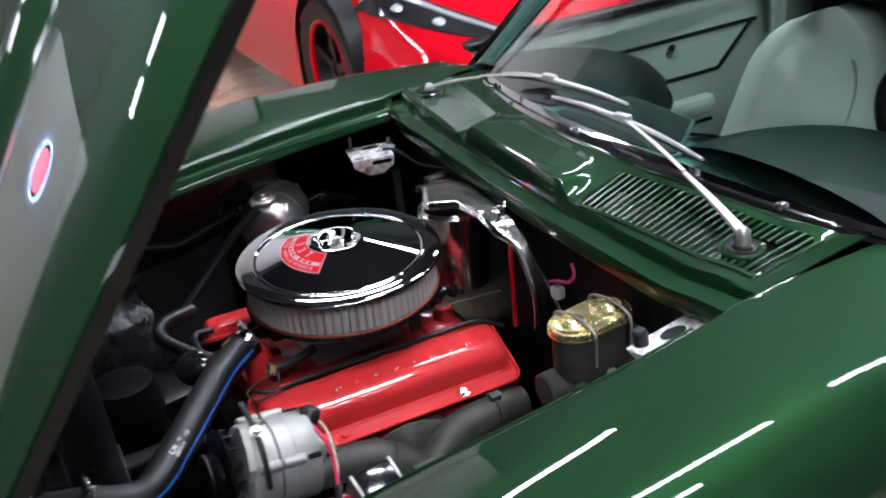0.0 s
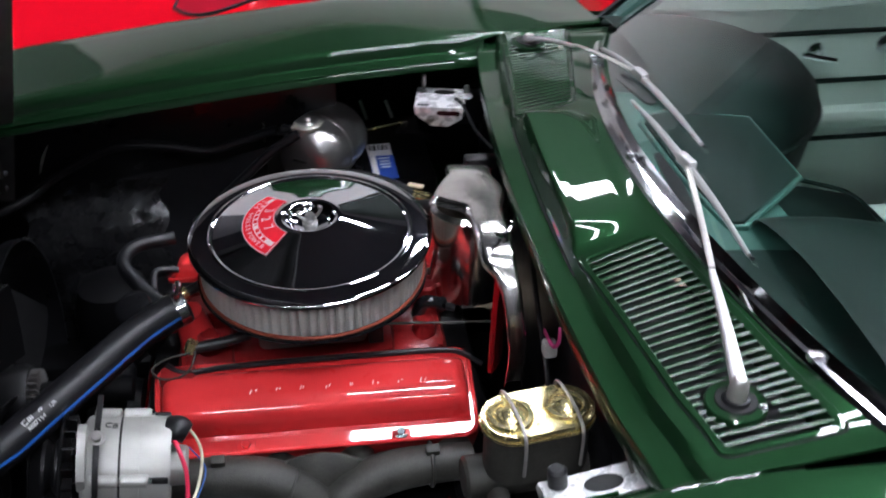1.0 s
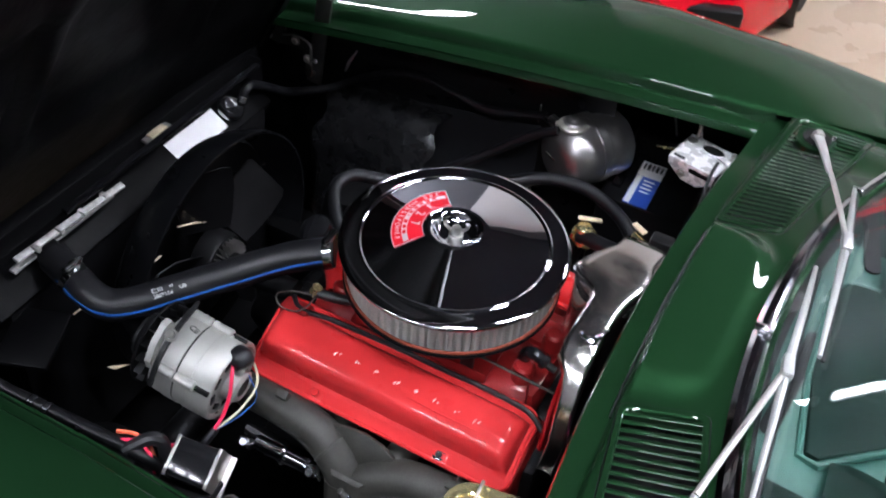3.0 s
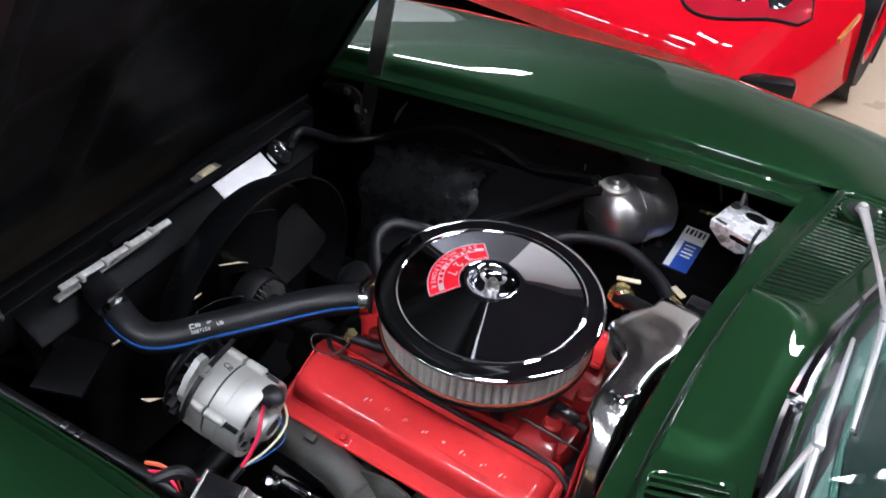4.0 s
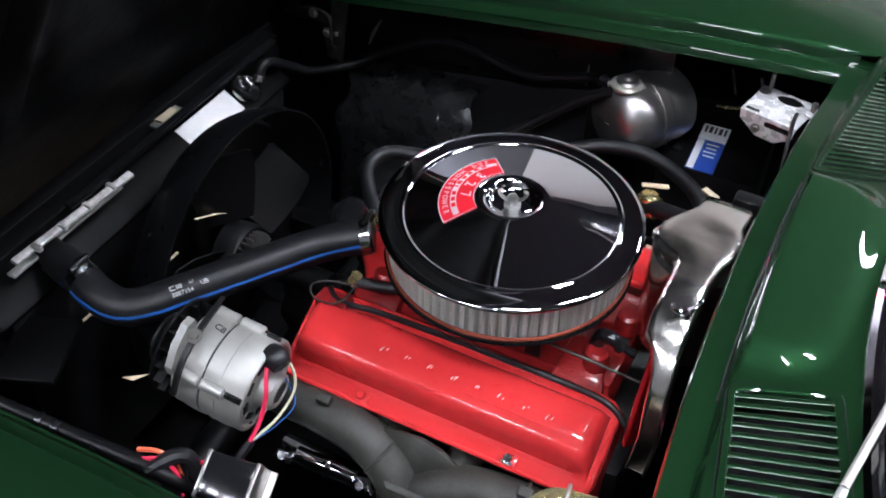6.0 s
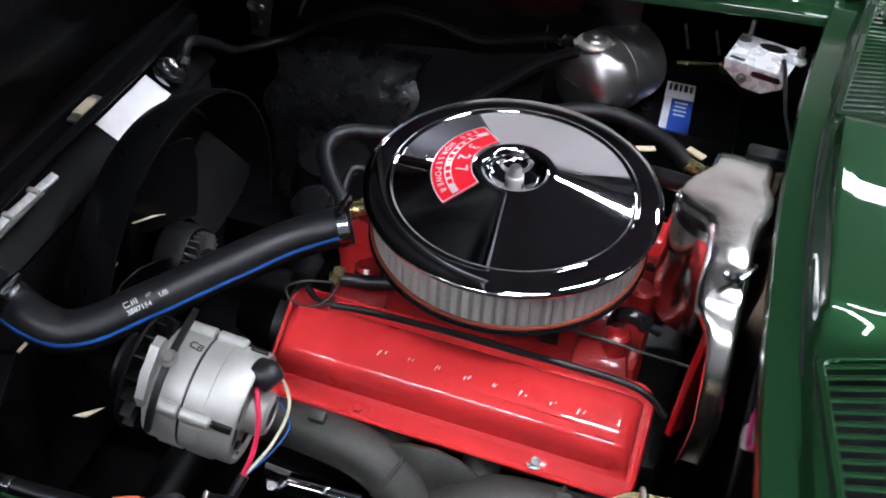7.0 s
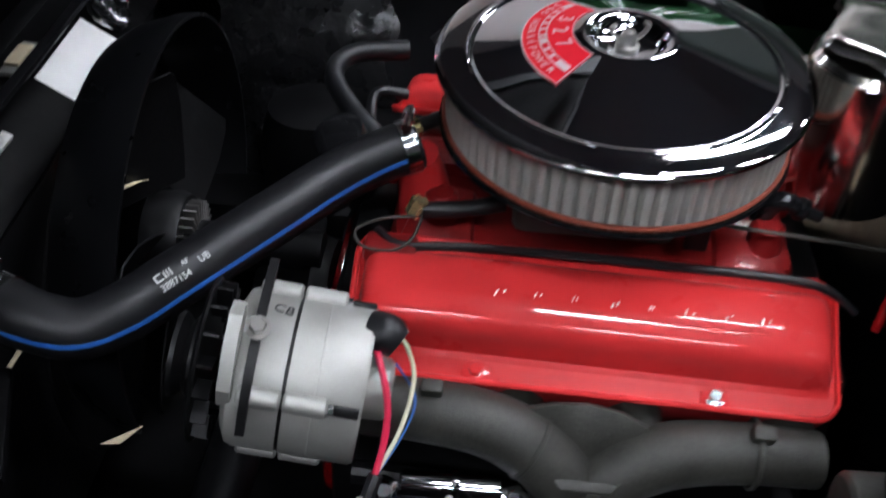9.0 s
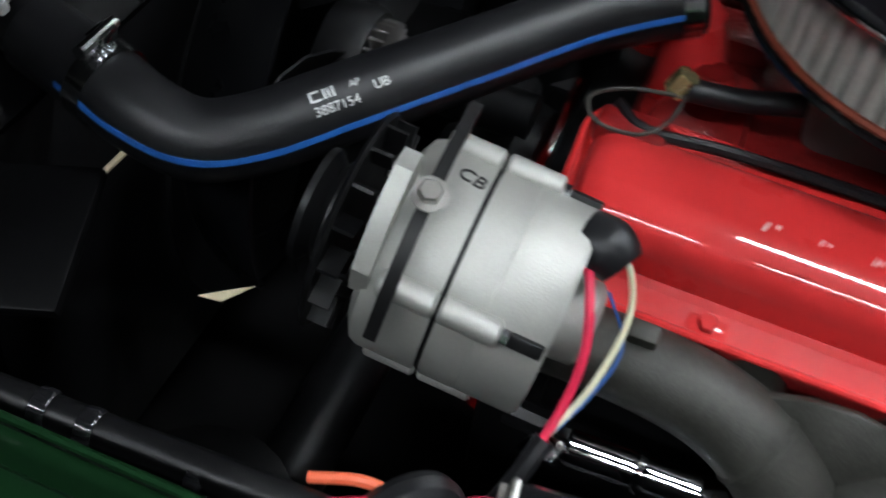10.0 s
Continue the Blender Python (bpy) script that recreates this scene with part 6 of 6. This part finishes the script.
def bay_panels():
    ob = thing("splash_shield", "scuffed black splash shields inside the fender", "splash shield")
    part("upper_sheet", thicken(loft([[(x, 0.530 - 0.01 * math.sin(9 * x), z - 0.02 * smooth01(-0.3, -0.5, x)) for z in (0.829, 0.80, 0.75, 0.70, 0.62, 0.5)] for x in [-0.52 + 0.035 * k for k in range(14)]]), 0.003), M_SHEET, ob, "black sheet with a bare cut edge")
    part("sheet_edge", box((-0.064, 0.506, 0.806), (0.0016, 0.004, 0.040)), M_STEEL, ob)
    # the leathery wheelhouse cover: a half barrel along the car
    rng = random.Random(3)
    rows = []
    for i in range(25):
        x = -0.52 + 0.257 * i / 24
        row = []
        for k in range(22):
            a = radians(75 + 115 * min(1.0, k / 16))
            dz = -0.06 * max(0, k - 16)
            row.append((x + 0.010 * math.sin(k * 0.9), 0.545 + 0.122 * math.cos(a) + 0.005 * math.sin(23 * x + k * 0.7) + rng.uniform(-0.0012, 0.0012), 0.585 + 0.122 * math.sin(a) + dz + 0.006 * math.sin(15 * x + 1) + rng.uniform(-0.0012, 0.0012)))
        rows.append(row)
    part("wheelhouse", thicken(loft(rows), 0.004), M_LEATHER, ob, "black leathery wheelhouse cover", sharp=70)
    part("lower_panel", thicken(loft([[(x, 0.425 + 0.02 * math.sin(11 * x + z * 9) + 0.012 * math.sin(z * 31), z) for z in (0.60, 0.56, 0.52, 0.48, 0.42, 0.36)] for x in [-0.46 + 0.02 * k for k in range(11)]]), 0.004), M_LEATHER, ob, "black crumpled lower panel", sharp=70)
    part("bracket", sweep([(-0.472, 0.466, 0.770), (-0.463, 0.468, 0.797), (-0.450, 0.472, 0.822)], [0.004, 0.009, 0.003], 8, flat=0.35), M_STEEL, ob, "worn steel bracket")
    part("deflector", box((-0.50, -0.375, 0.735), (0.09, 0.10, 0.010), 0.003, pose(0, 0, 0, 12, -8, 15)), M_UNDER, ob)
    # cream pieces stand in for pale glints and floor seen through gaps
    part("tape_strip", box((-0.484, -0.298, 0.735), (0.004, 0.042, 0.002), 0.0, pose(0, 0, 0, 0, 0, -2)), M_CREAM, ob, "pale cream strip")
    part("tape_strip", prism([(0, 0), (0.028, 0.023), (0.015, 0.002)], 0.001, pose(-0.403, -0.335, 0.69)), M_CREAM, ob, "pale cream strip")
    part("tape_strip", prism([(-0.040, -0.002), (0.020, -0.003), (0.034, -0.008), (0.042, 0.0), (0.034, 0.008), (0.020, 0.003), (-0.040, 0.002)], 0.001, pose(-0.47, -0.033, 0.727, 0, 25, 85)), M_CREAM, ob, "pale cream strip with a flared end")
    part("tape_strip", box((-0.47, -0.132, 0.7195), (0.004, 0.024, 0.001), 0.0), M_CREAM, ob, "pale cream strip")
    rs = thing("radiator_seal", "scuffed metal edge strips along the radiator support", "trim strip")
    part("strip", box((-0.556, -0.213, 0.824), (0.011, 0.225, 0.006), 0.001, pose(0, 0, 0, 0, 20, -3)), M_STRIP, rs, "dull bare metal strip")
    for k in range(4):
        part("clip", box((-0.554, -0.29 + 0.05 * k, 0.826), (0.016, 0.008, 0.009), 0.002), M_STRIP, rs)
    part("strip", box((-0.583, 0.06, 0.820), (0.012, 0.52, 0.008), 0.001), M_BLACKGLOSS, rs, "gloss black edge")
    part("backing", box((-0.618, CL, 0.772), (0.04, 0.80, 0.07), 0.005), M_BLACK, rs)


bay_panels()


# ---- wipers ----
def wiper(pivot, tip_a, joint, tip_b, mid=None):
    ob = thing("windscreen_wiper", "brushed stainless windscreen wiper resting on the glass", "wiper", group="windscreen wipers")
    p, j, a, b = (Vector(q) for q in (pivot, joint, tip_a, tip_b))
    base = p + (j - p) * 0.16
    m = p + (j - p) * 0.52 if mid is None else Vector(mid)
    part("cap", lathe([(0, 0.015), (0.006, 0.0145), (0.0095, 0.010), (0.011, 0.0), (0.011, -0.012), (0, -0.012)], 20, axis(p, (0.05, 0, 1))), M_STEEL, ob, "domed steel cap")
    part("grommet", lathe([(0, 0.002), (0.014, 0.0), (0.017, -0.006), (0.017, -0.02), (0, -0.02)], 20, axis(p - Vector((0, 0, 0.012)), (0.05, 0, 1))), M_RUBBER, ob)
    d = (m - p).normalized()
    side = d.cross(Vector((0, 0, 1))).normalized()
    rows = []
    for k in range(9):
        t = k / 8
        w = 0.0095 - 0.005 * t
        h = 0.0045 - 0.002 * t
        q = p.lerp(m, t) + Vector((0, 0, 0.008 + 0.003 * math.sin(math.pi * t)))
        rows.append([q - side * w - Vector((0, 0, h)), q - side * w * 0.9, q - side * w * 0.6 + Vector((0, 0, h * 0.35)), q + side * w * 0.6 + Vector((0, 0, h * 0.35)), q + side * w * 0.9, q + side * w - Vector((0, 0, h))])
    part("arm_head", loft(rows, close=True, caps=True), M_WIPER, ob, "tapered bright arm head")
    part("arm", sweep([m + Vector((0, 0, 0.010)), m.lerp(j, 0.5) + Vector((0, 0, 0.012)), j + Vector((0, 0, 0.008))], 0.0042, 8, flat=0.5), M_STEEL, ob)
    part("joint", box(j + Vector((0, 0, 0.008)), (0.014, 0.034, 0.014), 0.003, pose(0, 0, 0, 0, 0, 10)), M_WIPER, ob)
    bl = part("blade", sweep([a, a.lerp(j, 0.5) + Vector((0, 0, 0.006)), j + Vector((0, 0, 0.004)), j.lerp(b, 0.5) + Vector((0, 0, 0.006)), b], [0.003, 0.0045, 0.006, 0.0045, 0.003], 8), M_WIPER, ob, "bright blade holder")
    part("rubber", sweep([a + Vector((0.006, 0, -0.006)), j + Vector((0.006, 0, -0.004)), b + Vector((0.006, 0, -0.006))], 0.003, 6), M_RUBBER, bl)


wiper((0.441, -0.506, 0.984), (0.492, 0.062, 1.046), (0.502, -0.142, 1.047), (0.516, -0.330, 1.030), (0.462, -0.352, 1.022))
wiper((0.425, 0.452, 0.985), (0.503, 0.260, 1.046), (0.516, 0.105, 1.060), (0.530, -0.118, 1.066), (0.463, 0.285, 1.035))


# ---- cabin ----
def dashboard():
    ob = thing("dashboard", "dark green twin-hump padded dashboard", "dashboard")
    for cy, k, up in ((0.335, 1.0, 0.0), (-0.43, 0.97, 0.014)):
        rows = []
        for i in range(25):
            a = math.pi * i / 24 - math.pi / 2
            row = []
            for r, z in ((0.0, 1.010), (0.09, 1.007), (0.16, 0.998), (0.21, 0.985), (0.245, 0.965), (0.265, 0.938), (0.268, 0.90), (0.262, 0.84), (0.25, 0.76)):
                row.append((0.585 + 1.22 * k * r * math.cos(a), cy + k * r * 1.06 * math.sin(a), z + up + 0.02 * math.cos(a) * (r / 0.28)))
            rows.append(row)
        part("hump", loft(rows), M_DASH, ob, "padded dark green hump", sharp=60)
        part("hump_edge", sweep([(0.585 + 0.330 * k * math.cos(a), cy + 0.287 * k * math.sin(a), 0.905 + up + 0.02 * math.cos(a)) for a in [math.pi * i / 16 - math.pi / 2 for i in range(17)]], 0.005, 8), M_DASH, ob)
    part("shelf", thicken(loft([[(glass_base(y) + 0.03 + (0.62 - glass_base(y)) * t, y, 0.984 - 0.012 * t) for t in (0, 0.5, 1)] for y in [-0.25 + 0.047 * k for k in range(11)]]), 0.01), M_TEAL, ob, "teal painted metal dash top")
    for ya, yb in ((-0.62, -0.25), (0.22, 0.58)):
        part("shelf_end", thicken(loft([[(glass_base(y) + 0.03 + (0.62 - glass_base(y)) * t, y, 0.984 - 0.012 * t) for t in (0, 0.5, 1)] for y in [ya + (yb - ya) * k / 6 for k in range(7)]]), 0.01), M_DASH, ob)
    part("glass_gap", thicken(loft([[(glass_base(y) + 0.012 + 0.022 * t, y, 0.986 - 0.004 * t) for t in (0, 1)] for y in [-0.62 + 0.1 * k for k in range(13)]]), 0.004), M_BLACK, ob, "black gap at the foot of the glass")
    for y, w in ((-0.090, 0.20), (0.255, 0.17)):
        part("defroster_slot", prism([(b, a) for a, b in rounded(w, 0.022, 0.0105, 6)], 0.003, Matrix.Translation((glass_base(y) + 0.055, y, 0.9815)) @ pose(0, 0, 0, 0, 0, -5 if y < 0 else 12)), M_BLACK, ob, "black defroster slot")
    edge = [(0.537, -0.065), (0.531, 0.100), (0.546, 0.128), (0.580, 0.135), (0.700, 0.100), (0.700, -0.085), (0.616, -0.158), (0.574, -0.196), (0.556, -0.193)]
    pad = part("pad", prism(edge, 0.010, pose(0, 0, 0.978), 0.004), M_DASH, ob, "dark green vinyl centre pad")
    rim = [(x - 0.004 if x < 0.57 else x, y * 1.03) for x, y in edge]
    part("piping", sweep([(x, y, 0.982) for x, y in rim + rim[:1]], 0.005, 8, smooth=False), M_TEAL, pad, "teal piping round the pad")
    part("centre_panel", box((0.70, -0.045, 0.90), (0.34, 0.15, 0.04), 0.012, pose(0, 0, 0, 0, 14, 0)), M_DASH, ob, "flat dark centre panel")
    part("panel_trim", sweep([(0.62, -0.118, 0.95), (0.80, -0.118, 0.90), (0.86, -0.10, 0.88), (0.86, 0.01, 0.88), (0.80, 0.028, 0.90), (0.62, 0.028, 0.95)], 0.004, 8), M_DASH, ob)
    part("lower_dash", box((0.72, CL, 0.74), (0.10, 1.3, 0.22), 0.03), M_DASH, ob)


dashboard()


def seat(cy):
    ob = thing("bucket_seat", "pale green vinyl bucket seat", "seat", group="bucket seats")
    part("cushion", box((1.18, cy, 0.42), (0.50, 0.48, 0.16), 0.05, segs=4), M_SEAT, ob)
    rows = []
    for i in range(13):
        t = i / 12
        w = (0.285 - 0.04 * t) * math.sqrt(1 - (max(0.0, t - 0.62) / 0.395) ** 2)
        x = 1.36 + 0.20 * t
        z = 0.46 + 0.475 * t
        rows.append([(x + dx, cy + u * w, z + 0.02 * (1 - u * u) * t) for u, dx in ((-1, 0.06), (-1.0, 0.0), (-0.86, -0.035), (-0.6, -0.03), (-0.5, -0.018), (0, -0.012), (0.5, -0.018), (0.6, -0.03), (0.86, -0.035), (1.0, 0.0), (1, 0.06), (0.5, 0.09), (-0.5, 0.09))])
    part("backrest", loft(rows, close=True, caps=True), M_SEAT, ob, sharp=70)
    part("panel", thicken(loft([[(1.36 + 0.20 * t - 0.022, cy + u * (0.15 if t < 0.6 else 0.15 * math.sqrt(1 - ((t - 0.6) / 0.3) ** 2)), 0.46 + 0.475 * t) for u in (-1, -0.5, 0, 0.5, 1)] for t in [0.1 + 0.08 * k for k in range(10)]]), 0.012), M_SEAT, ob, "ribbed seat panel")
    part("base", box((1.18, cy, 0.27), (0.4, 0.4, 0.13), 0.01), M_BLACK, ob)


seat(0.37)
seat(-0.42)


def door_card():
    ob = thing("door_panel", "pale grey green door panel with dark piping", "door panel")
    y = 0.735
    part("card", box((1.22, y, 0.66), (1.06, 0.03, 0.60), 0.01), M_DOORCARD, ob)
    part("top_rail", box((1.22, y, 0.972), (1.10, 0.05, 0.02), 0.006), M_BLACK, ob)
    for pts in ([(0.80, 0.86), (1.60, 0.862)], [(0.80, 0.745), (1.46, 0.745)], [(1.46, 0.745), (1.58, 0.86)], [(0.85, 0.60), (1.44, 0.60)], [(1.64, 0.40), (1.72, 0.95)]):
        part("piping", sweep([(x, y - 0.017, z) for x, z in pts], 0.006, 6), M_DASH, ob)
    for x, z in ((1.14, 0.815), (1.30, 0.825)):
        k = part("knob", lathe([(0, 0.02), (0.012, 0.018), (0.016, 0.008), (0.022, 0.0), (0, 0)], 18, axis((x, y - 0.015, z), (0, -1, 0))), M_CHROME, ob, "chrome door knob")
    part("handle", cyl((1.10, y - 0.03, 0.815), (1.18, y - 0.035, 0.80), 0.007, 10), M_CHROME, ob)
    part("armrest", box((1.25, y - 0.03, 0.66), (0.36, 0.05, 0.05), 0.018), M_DOORCARD, ob)
    part("quarter_trim", box((1.70, y - 0.04, 0.72), (0.12, 0.10, 0.62), 0.03), M_DOORCARD, ob)


door_card()


def steering_wheel():
    ob = thing("steering_wheel", "black three-spoke steering wheel", "steering wheel")
    c, d = Vector((1.09, -0.38, 0.90)), Vector((0.94, 0, 0.34))
    m = axis(c, d)
    part("rim", lathe([(0.20 + 0.012 * math.cos(a), 0.012 * math.sin(a)) for a in [2 * math.pi * k / 10 for k in range(10)]], 48, m, closed=True), M_BLACKGLOSS, ob)
    for k in range(3):
        part("spoke", box((0, 0, 0), (0.19, 0.02, 0.005), 0.002, m @ Matrix.Rotation(radians(90 + 120 * k), 4, "Z") @ pose(0.1, 0, -0.01)), M_STEEL, ob)
    part("hub", lathe([(0, 0.01), (0.035, 0.005), (0.04, -0.03), (0, -0.03)], 24, m), M_BLACK, ob)
    part("column", cyl(c - d * 0.02, (0.72, -0.38, 0.76), 0.025, 16), M_DASH, ob)


steering_wheel()


# ---- the red cars parked beyond ----
def red_car(cx, y0, label, clear):
    """Modern low sports car, nose towards -y at y0."""
    ob = thing("red_sports_car", label, "car", group="red cars")
    W = 0.95

    def width(v):
        return W * (0.80 + 0.20 * math.sin(min(1, v / 0.75) * math.pi / 2)) if v < 0.75 else W

    def crown(u, v):
        a = abs(u)
        nose = 0.56 + 0.25 * smooth01(0, 1.1, v) + 0.10 * smooth01(1.1, 2.4, v)
        fender = 0.085 * math.exp(-((a - 0.80) / 0.16) ** 2) * smooth01(0.15, 0.8, v)
        dip = -0.035 * math.exp(-((a - 0.5) / 0.2) ** 2) * smooth01(0.3, 0.9, v)
        return nose + fender + dip - 0.10 * max(0, a - 0.86) / 0.14

    def surf(u, v):
        """A point of the rounded shell: u across from -1 to 1, v back from the nose."""
        sn = abs(u) ** 2.1
        c = max(0.0, 1 - sn * sn) ** 0.5
        z = 0.15 + (crown(u, v) - 0.15) * c ** 0.42
        q = (1 - (1 - min(1.0, (v + 0.004) / 0.30)) ** 2) ** 0.5
        x = u * width(v) * (0.86 + 0.14 * q)
        return Vector((cx + x, y0 + v + 0.26 * (abs(x) / W) ** 3, 0.37 + (z - 0.37) * (0.12 + 0.88 * q)))

    vs = [0.0, 0.006, 0.015, 0.03, 0.05, 0.075, 0.105, 0.14, 0.18] + [0.23 + 0.05 * k for k in range(69)]
    us = []
    for k in range(73):
        a = -math.pi / 2 + math.pi * k / 72
        us.append(math.copysign(abs(math.sin(a)) ** 0.476, a))
    bm = loft([[surf(u, v) for u in us] for v in vs])
    bm.verts.ensure_lookup_table()
    bm.faces.new([bm.verts[i] for i in range(len(us))][::-1])
    yw = y0 + 1.12
    dead = [f for f in bm.faces if abs(f.calc_center_median().x - cx) > 0.86 and math.hypot(f.calc_center_median().y - yw, f.calc_center_median().z - 0.335) < 0.375]
    bmesh.ops.delete(bm, geom=dead, context="FACES")
    body = part("body", bm, M_REDCAR, ob, "glossy red bodywork", sharp=50)
    for s in (-1, 1):
        part("arch_liner", lathe([(0.385, -0.02), (0.385, 0.28), (0, 0.28)], 40, axis((cx + s * 0.93, yw, 0.335), (-s, 0, 0))), M_BLACK, body)
        wh = part("wheel", lathe([(0.235, -0.11), (0.325, -0.115), (0.335, -0.09), (0.335, 0.09), (0.325, 0.115), (0.235, 0.11)], 48, axis((cx + s * 0.83, yw, 0.337), (s, 0, 0)), closed=True), M_TYRE, ob, "black low-profile tyre")
        part("rim_ring", lathe([(0.222, 0.085), (0.238, 0.095), (0.240, 0.11), (0.228, 0.112), (0.220, 0.10)], 48, axis((cx + s * 0.83, yw, 0.337), (s, 0, 0)), closed=True), M_REDCAR, wh, "red rim edge")
        m = axis((cx + s * 0.83, yw, 0.337), (s, 0, 0))
        part("rim", lathe([(0.0, 0.06), (0.04, 0.065), (0.05, 0.05), (0.21, 0.02), (0.235, 0.09), (0.235, -0.09), (0, -0.09)], 40, m), M_BLACK, wh)
        for k in range(5):
            part("spoke", loft([[m @ Matrix.Rotation(2 * math.pi * k / 5 + 0.3 + da, 4, "Z") @ Vector((r, w, z)) for w, z in ((-b, h), (b, h), (b * 0.8, h - 0.03), (-b * 0.8, h - 0.03))] for r, b, h, da in ((0.03, 0.02, 0.07, 0), (0.12, 0.018, 0.075, 0), (0.232, 0.026, 0.09, 0))], close=True, caps=True), M_BLACK, wh)
        # headlight: a swept dark lens with a bright strip
        def top(u, v):
            return surf(s * u, v)
        if clear:
            shape, across, glass = (lambda t: (0.57 + 0.34 * t, 0.20 + 0.06 * t, 0.05 + 0.20 * math.sin(math.pi * min(1, 0.12 + t * 0.88)) ** 0.7)), (0.12, -1.0), M_REDLENS
        else:
            shape, across, glass = (lambda t: (0.55 + 0.34 * t, 0.14 + 0.56 * t, 0.03 + 0.17 * math.sin(math.pi * min(1, t * 1.05)) ** 0.8)), (0.9, 0.25), M_DARKLENS

        def lens_point(t, k, up):
            u, v, w = shape(t)
            return top(u + k * across[0] * w, max(0.01, v - k * across[1] * w)) + Vector((0, 0, up))
        lens = part("headlight", thicken(loft([[lens_point(i / 12, k / 4 - 0.5, 0.004) for k in range(5)] for i in range(13)]), 0.003), glass, ob, "clear headlight over red" if clear else "smoked headlight lens")
        rim = [lens_point(i / 12, -0.5, 0.005) for i in range(13)] + [lens_point(1 - i / 12, 0.5, 0.005) for i in range(13)]
        part("lens_seam", sweep(rim + rim[:1], 0.006, 6, smooth=False), M_BLACK, lens, "dark seam round the lens")
        if clear:
            for t in (0.34, 0.66):
                part("lamp", lathe([(0, 0.012), (0.030, 0.010), (0.045, 0.004), (0.052, 0.0)], 24, Matrix.Translation(lens_point(t, 0.05, 0.004)) @ pose(0, 0, 0, 25, 0, 0)), M_DARKLENS, lens, "dark round lamp")
        else:
            part("light_strip", thicken(loft([[lens_point(i / 12, -0.38 + d, 0.008) for d in (0, 0.1, 0.2)] for i in range(13)]), 0.002), M_LAMP, lens, "clear light strip")
            for t in (0.45, 0.7):
                part("lamp", lathe([(0, 0.010), (0.020, 0.008), (0.030, 0.0)], 20, Matrix.Translation(lens_point(t, 0.18, 0.006)) @ pose(0, 0, 0, 20, 0, 0)), M_LAMP, lens, "round projector lamp")
        part("fog_duct", box((cx + s * 0.76, y0 + 0.185, 0.335), (0.19, 0.06, 0.07), 0.014, pose(0, 0, 0, 0, 0, s * 24)), M_BLACK, ob, "dark mesh duct")
        if s > 0:
            part("side_marker", box((cx + s * 0.915, y0 + 0.42, 0.50), (0.012, 0.16, 0.022), 0.004, pose(0, 0, 0, 12, 0, s * -6)), M_AMBER, ob, "amber side marker")
    for s in (-1, 1):
        part("sill", box((cx + s * 0.915, y0 + 2.35, 0.20), (0.05, 1.65, 0.14), 0.02), M_BLACK, ob, "black sill")
    part("splitter", box((cx, y0 + 0.42, 0.135), (1.30, 0.40, 0.03), 0.01), M_BLACK, ob)
    part("windscreen", thicken(loft([[(cx + u * 0.68, y0 + 1.75 + 0.75 * t + 0.12 * u * u, 0.86 + 0.32 * t) for u in (-1, -0.5, 0, 0.5, 1)] for t in (0, 0.33, 0.66, 1)]), 0.006), M_DARKLENS, ob, "dark windscreen")
    part("roof", thicken(loft([[(cx + u * 0.64, y0 + 2.5 + 0.9 * t, 1.19 - 0.15 * t * t - 0.04 * u * u) for u in (-1, -0.5, 0, 0.5, 1)] for t in (0, 0.33, 0.66, 1)]), 0.01), M_REDCAR, ob)
    for s in (-1, 1):
        part("cabin_side", thicken(loft([[(cx + s * 0.68, y0 + 1.9, 0.84), (cx + s * 0.66, y0 + 2.5, 1.17)], [(cx + s * 0.8, y0 + 3.4, 0.84), (cx + s * 0.66, y0 + 3.4, 1.03)]]), 0.01), M_DARKLENS, ob)
        part("rear_wheel", lathe([(0, -0.12), (0.335, -0.12), (0.335, 0.12), (0, 0.12)], 40, axis((cx + s * 0.80, y0 + 3.55, 0.337), (s, 0, 0))), M_TYRE, ob)
    return ob


red_car(-0.80, 1.78, "bright red modern sports car parked nose-on beyond the green car", True)
red_car(2.04, 1.85, "bright red modern sports car with red-rimmed black wheels", False)
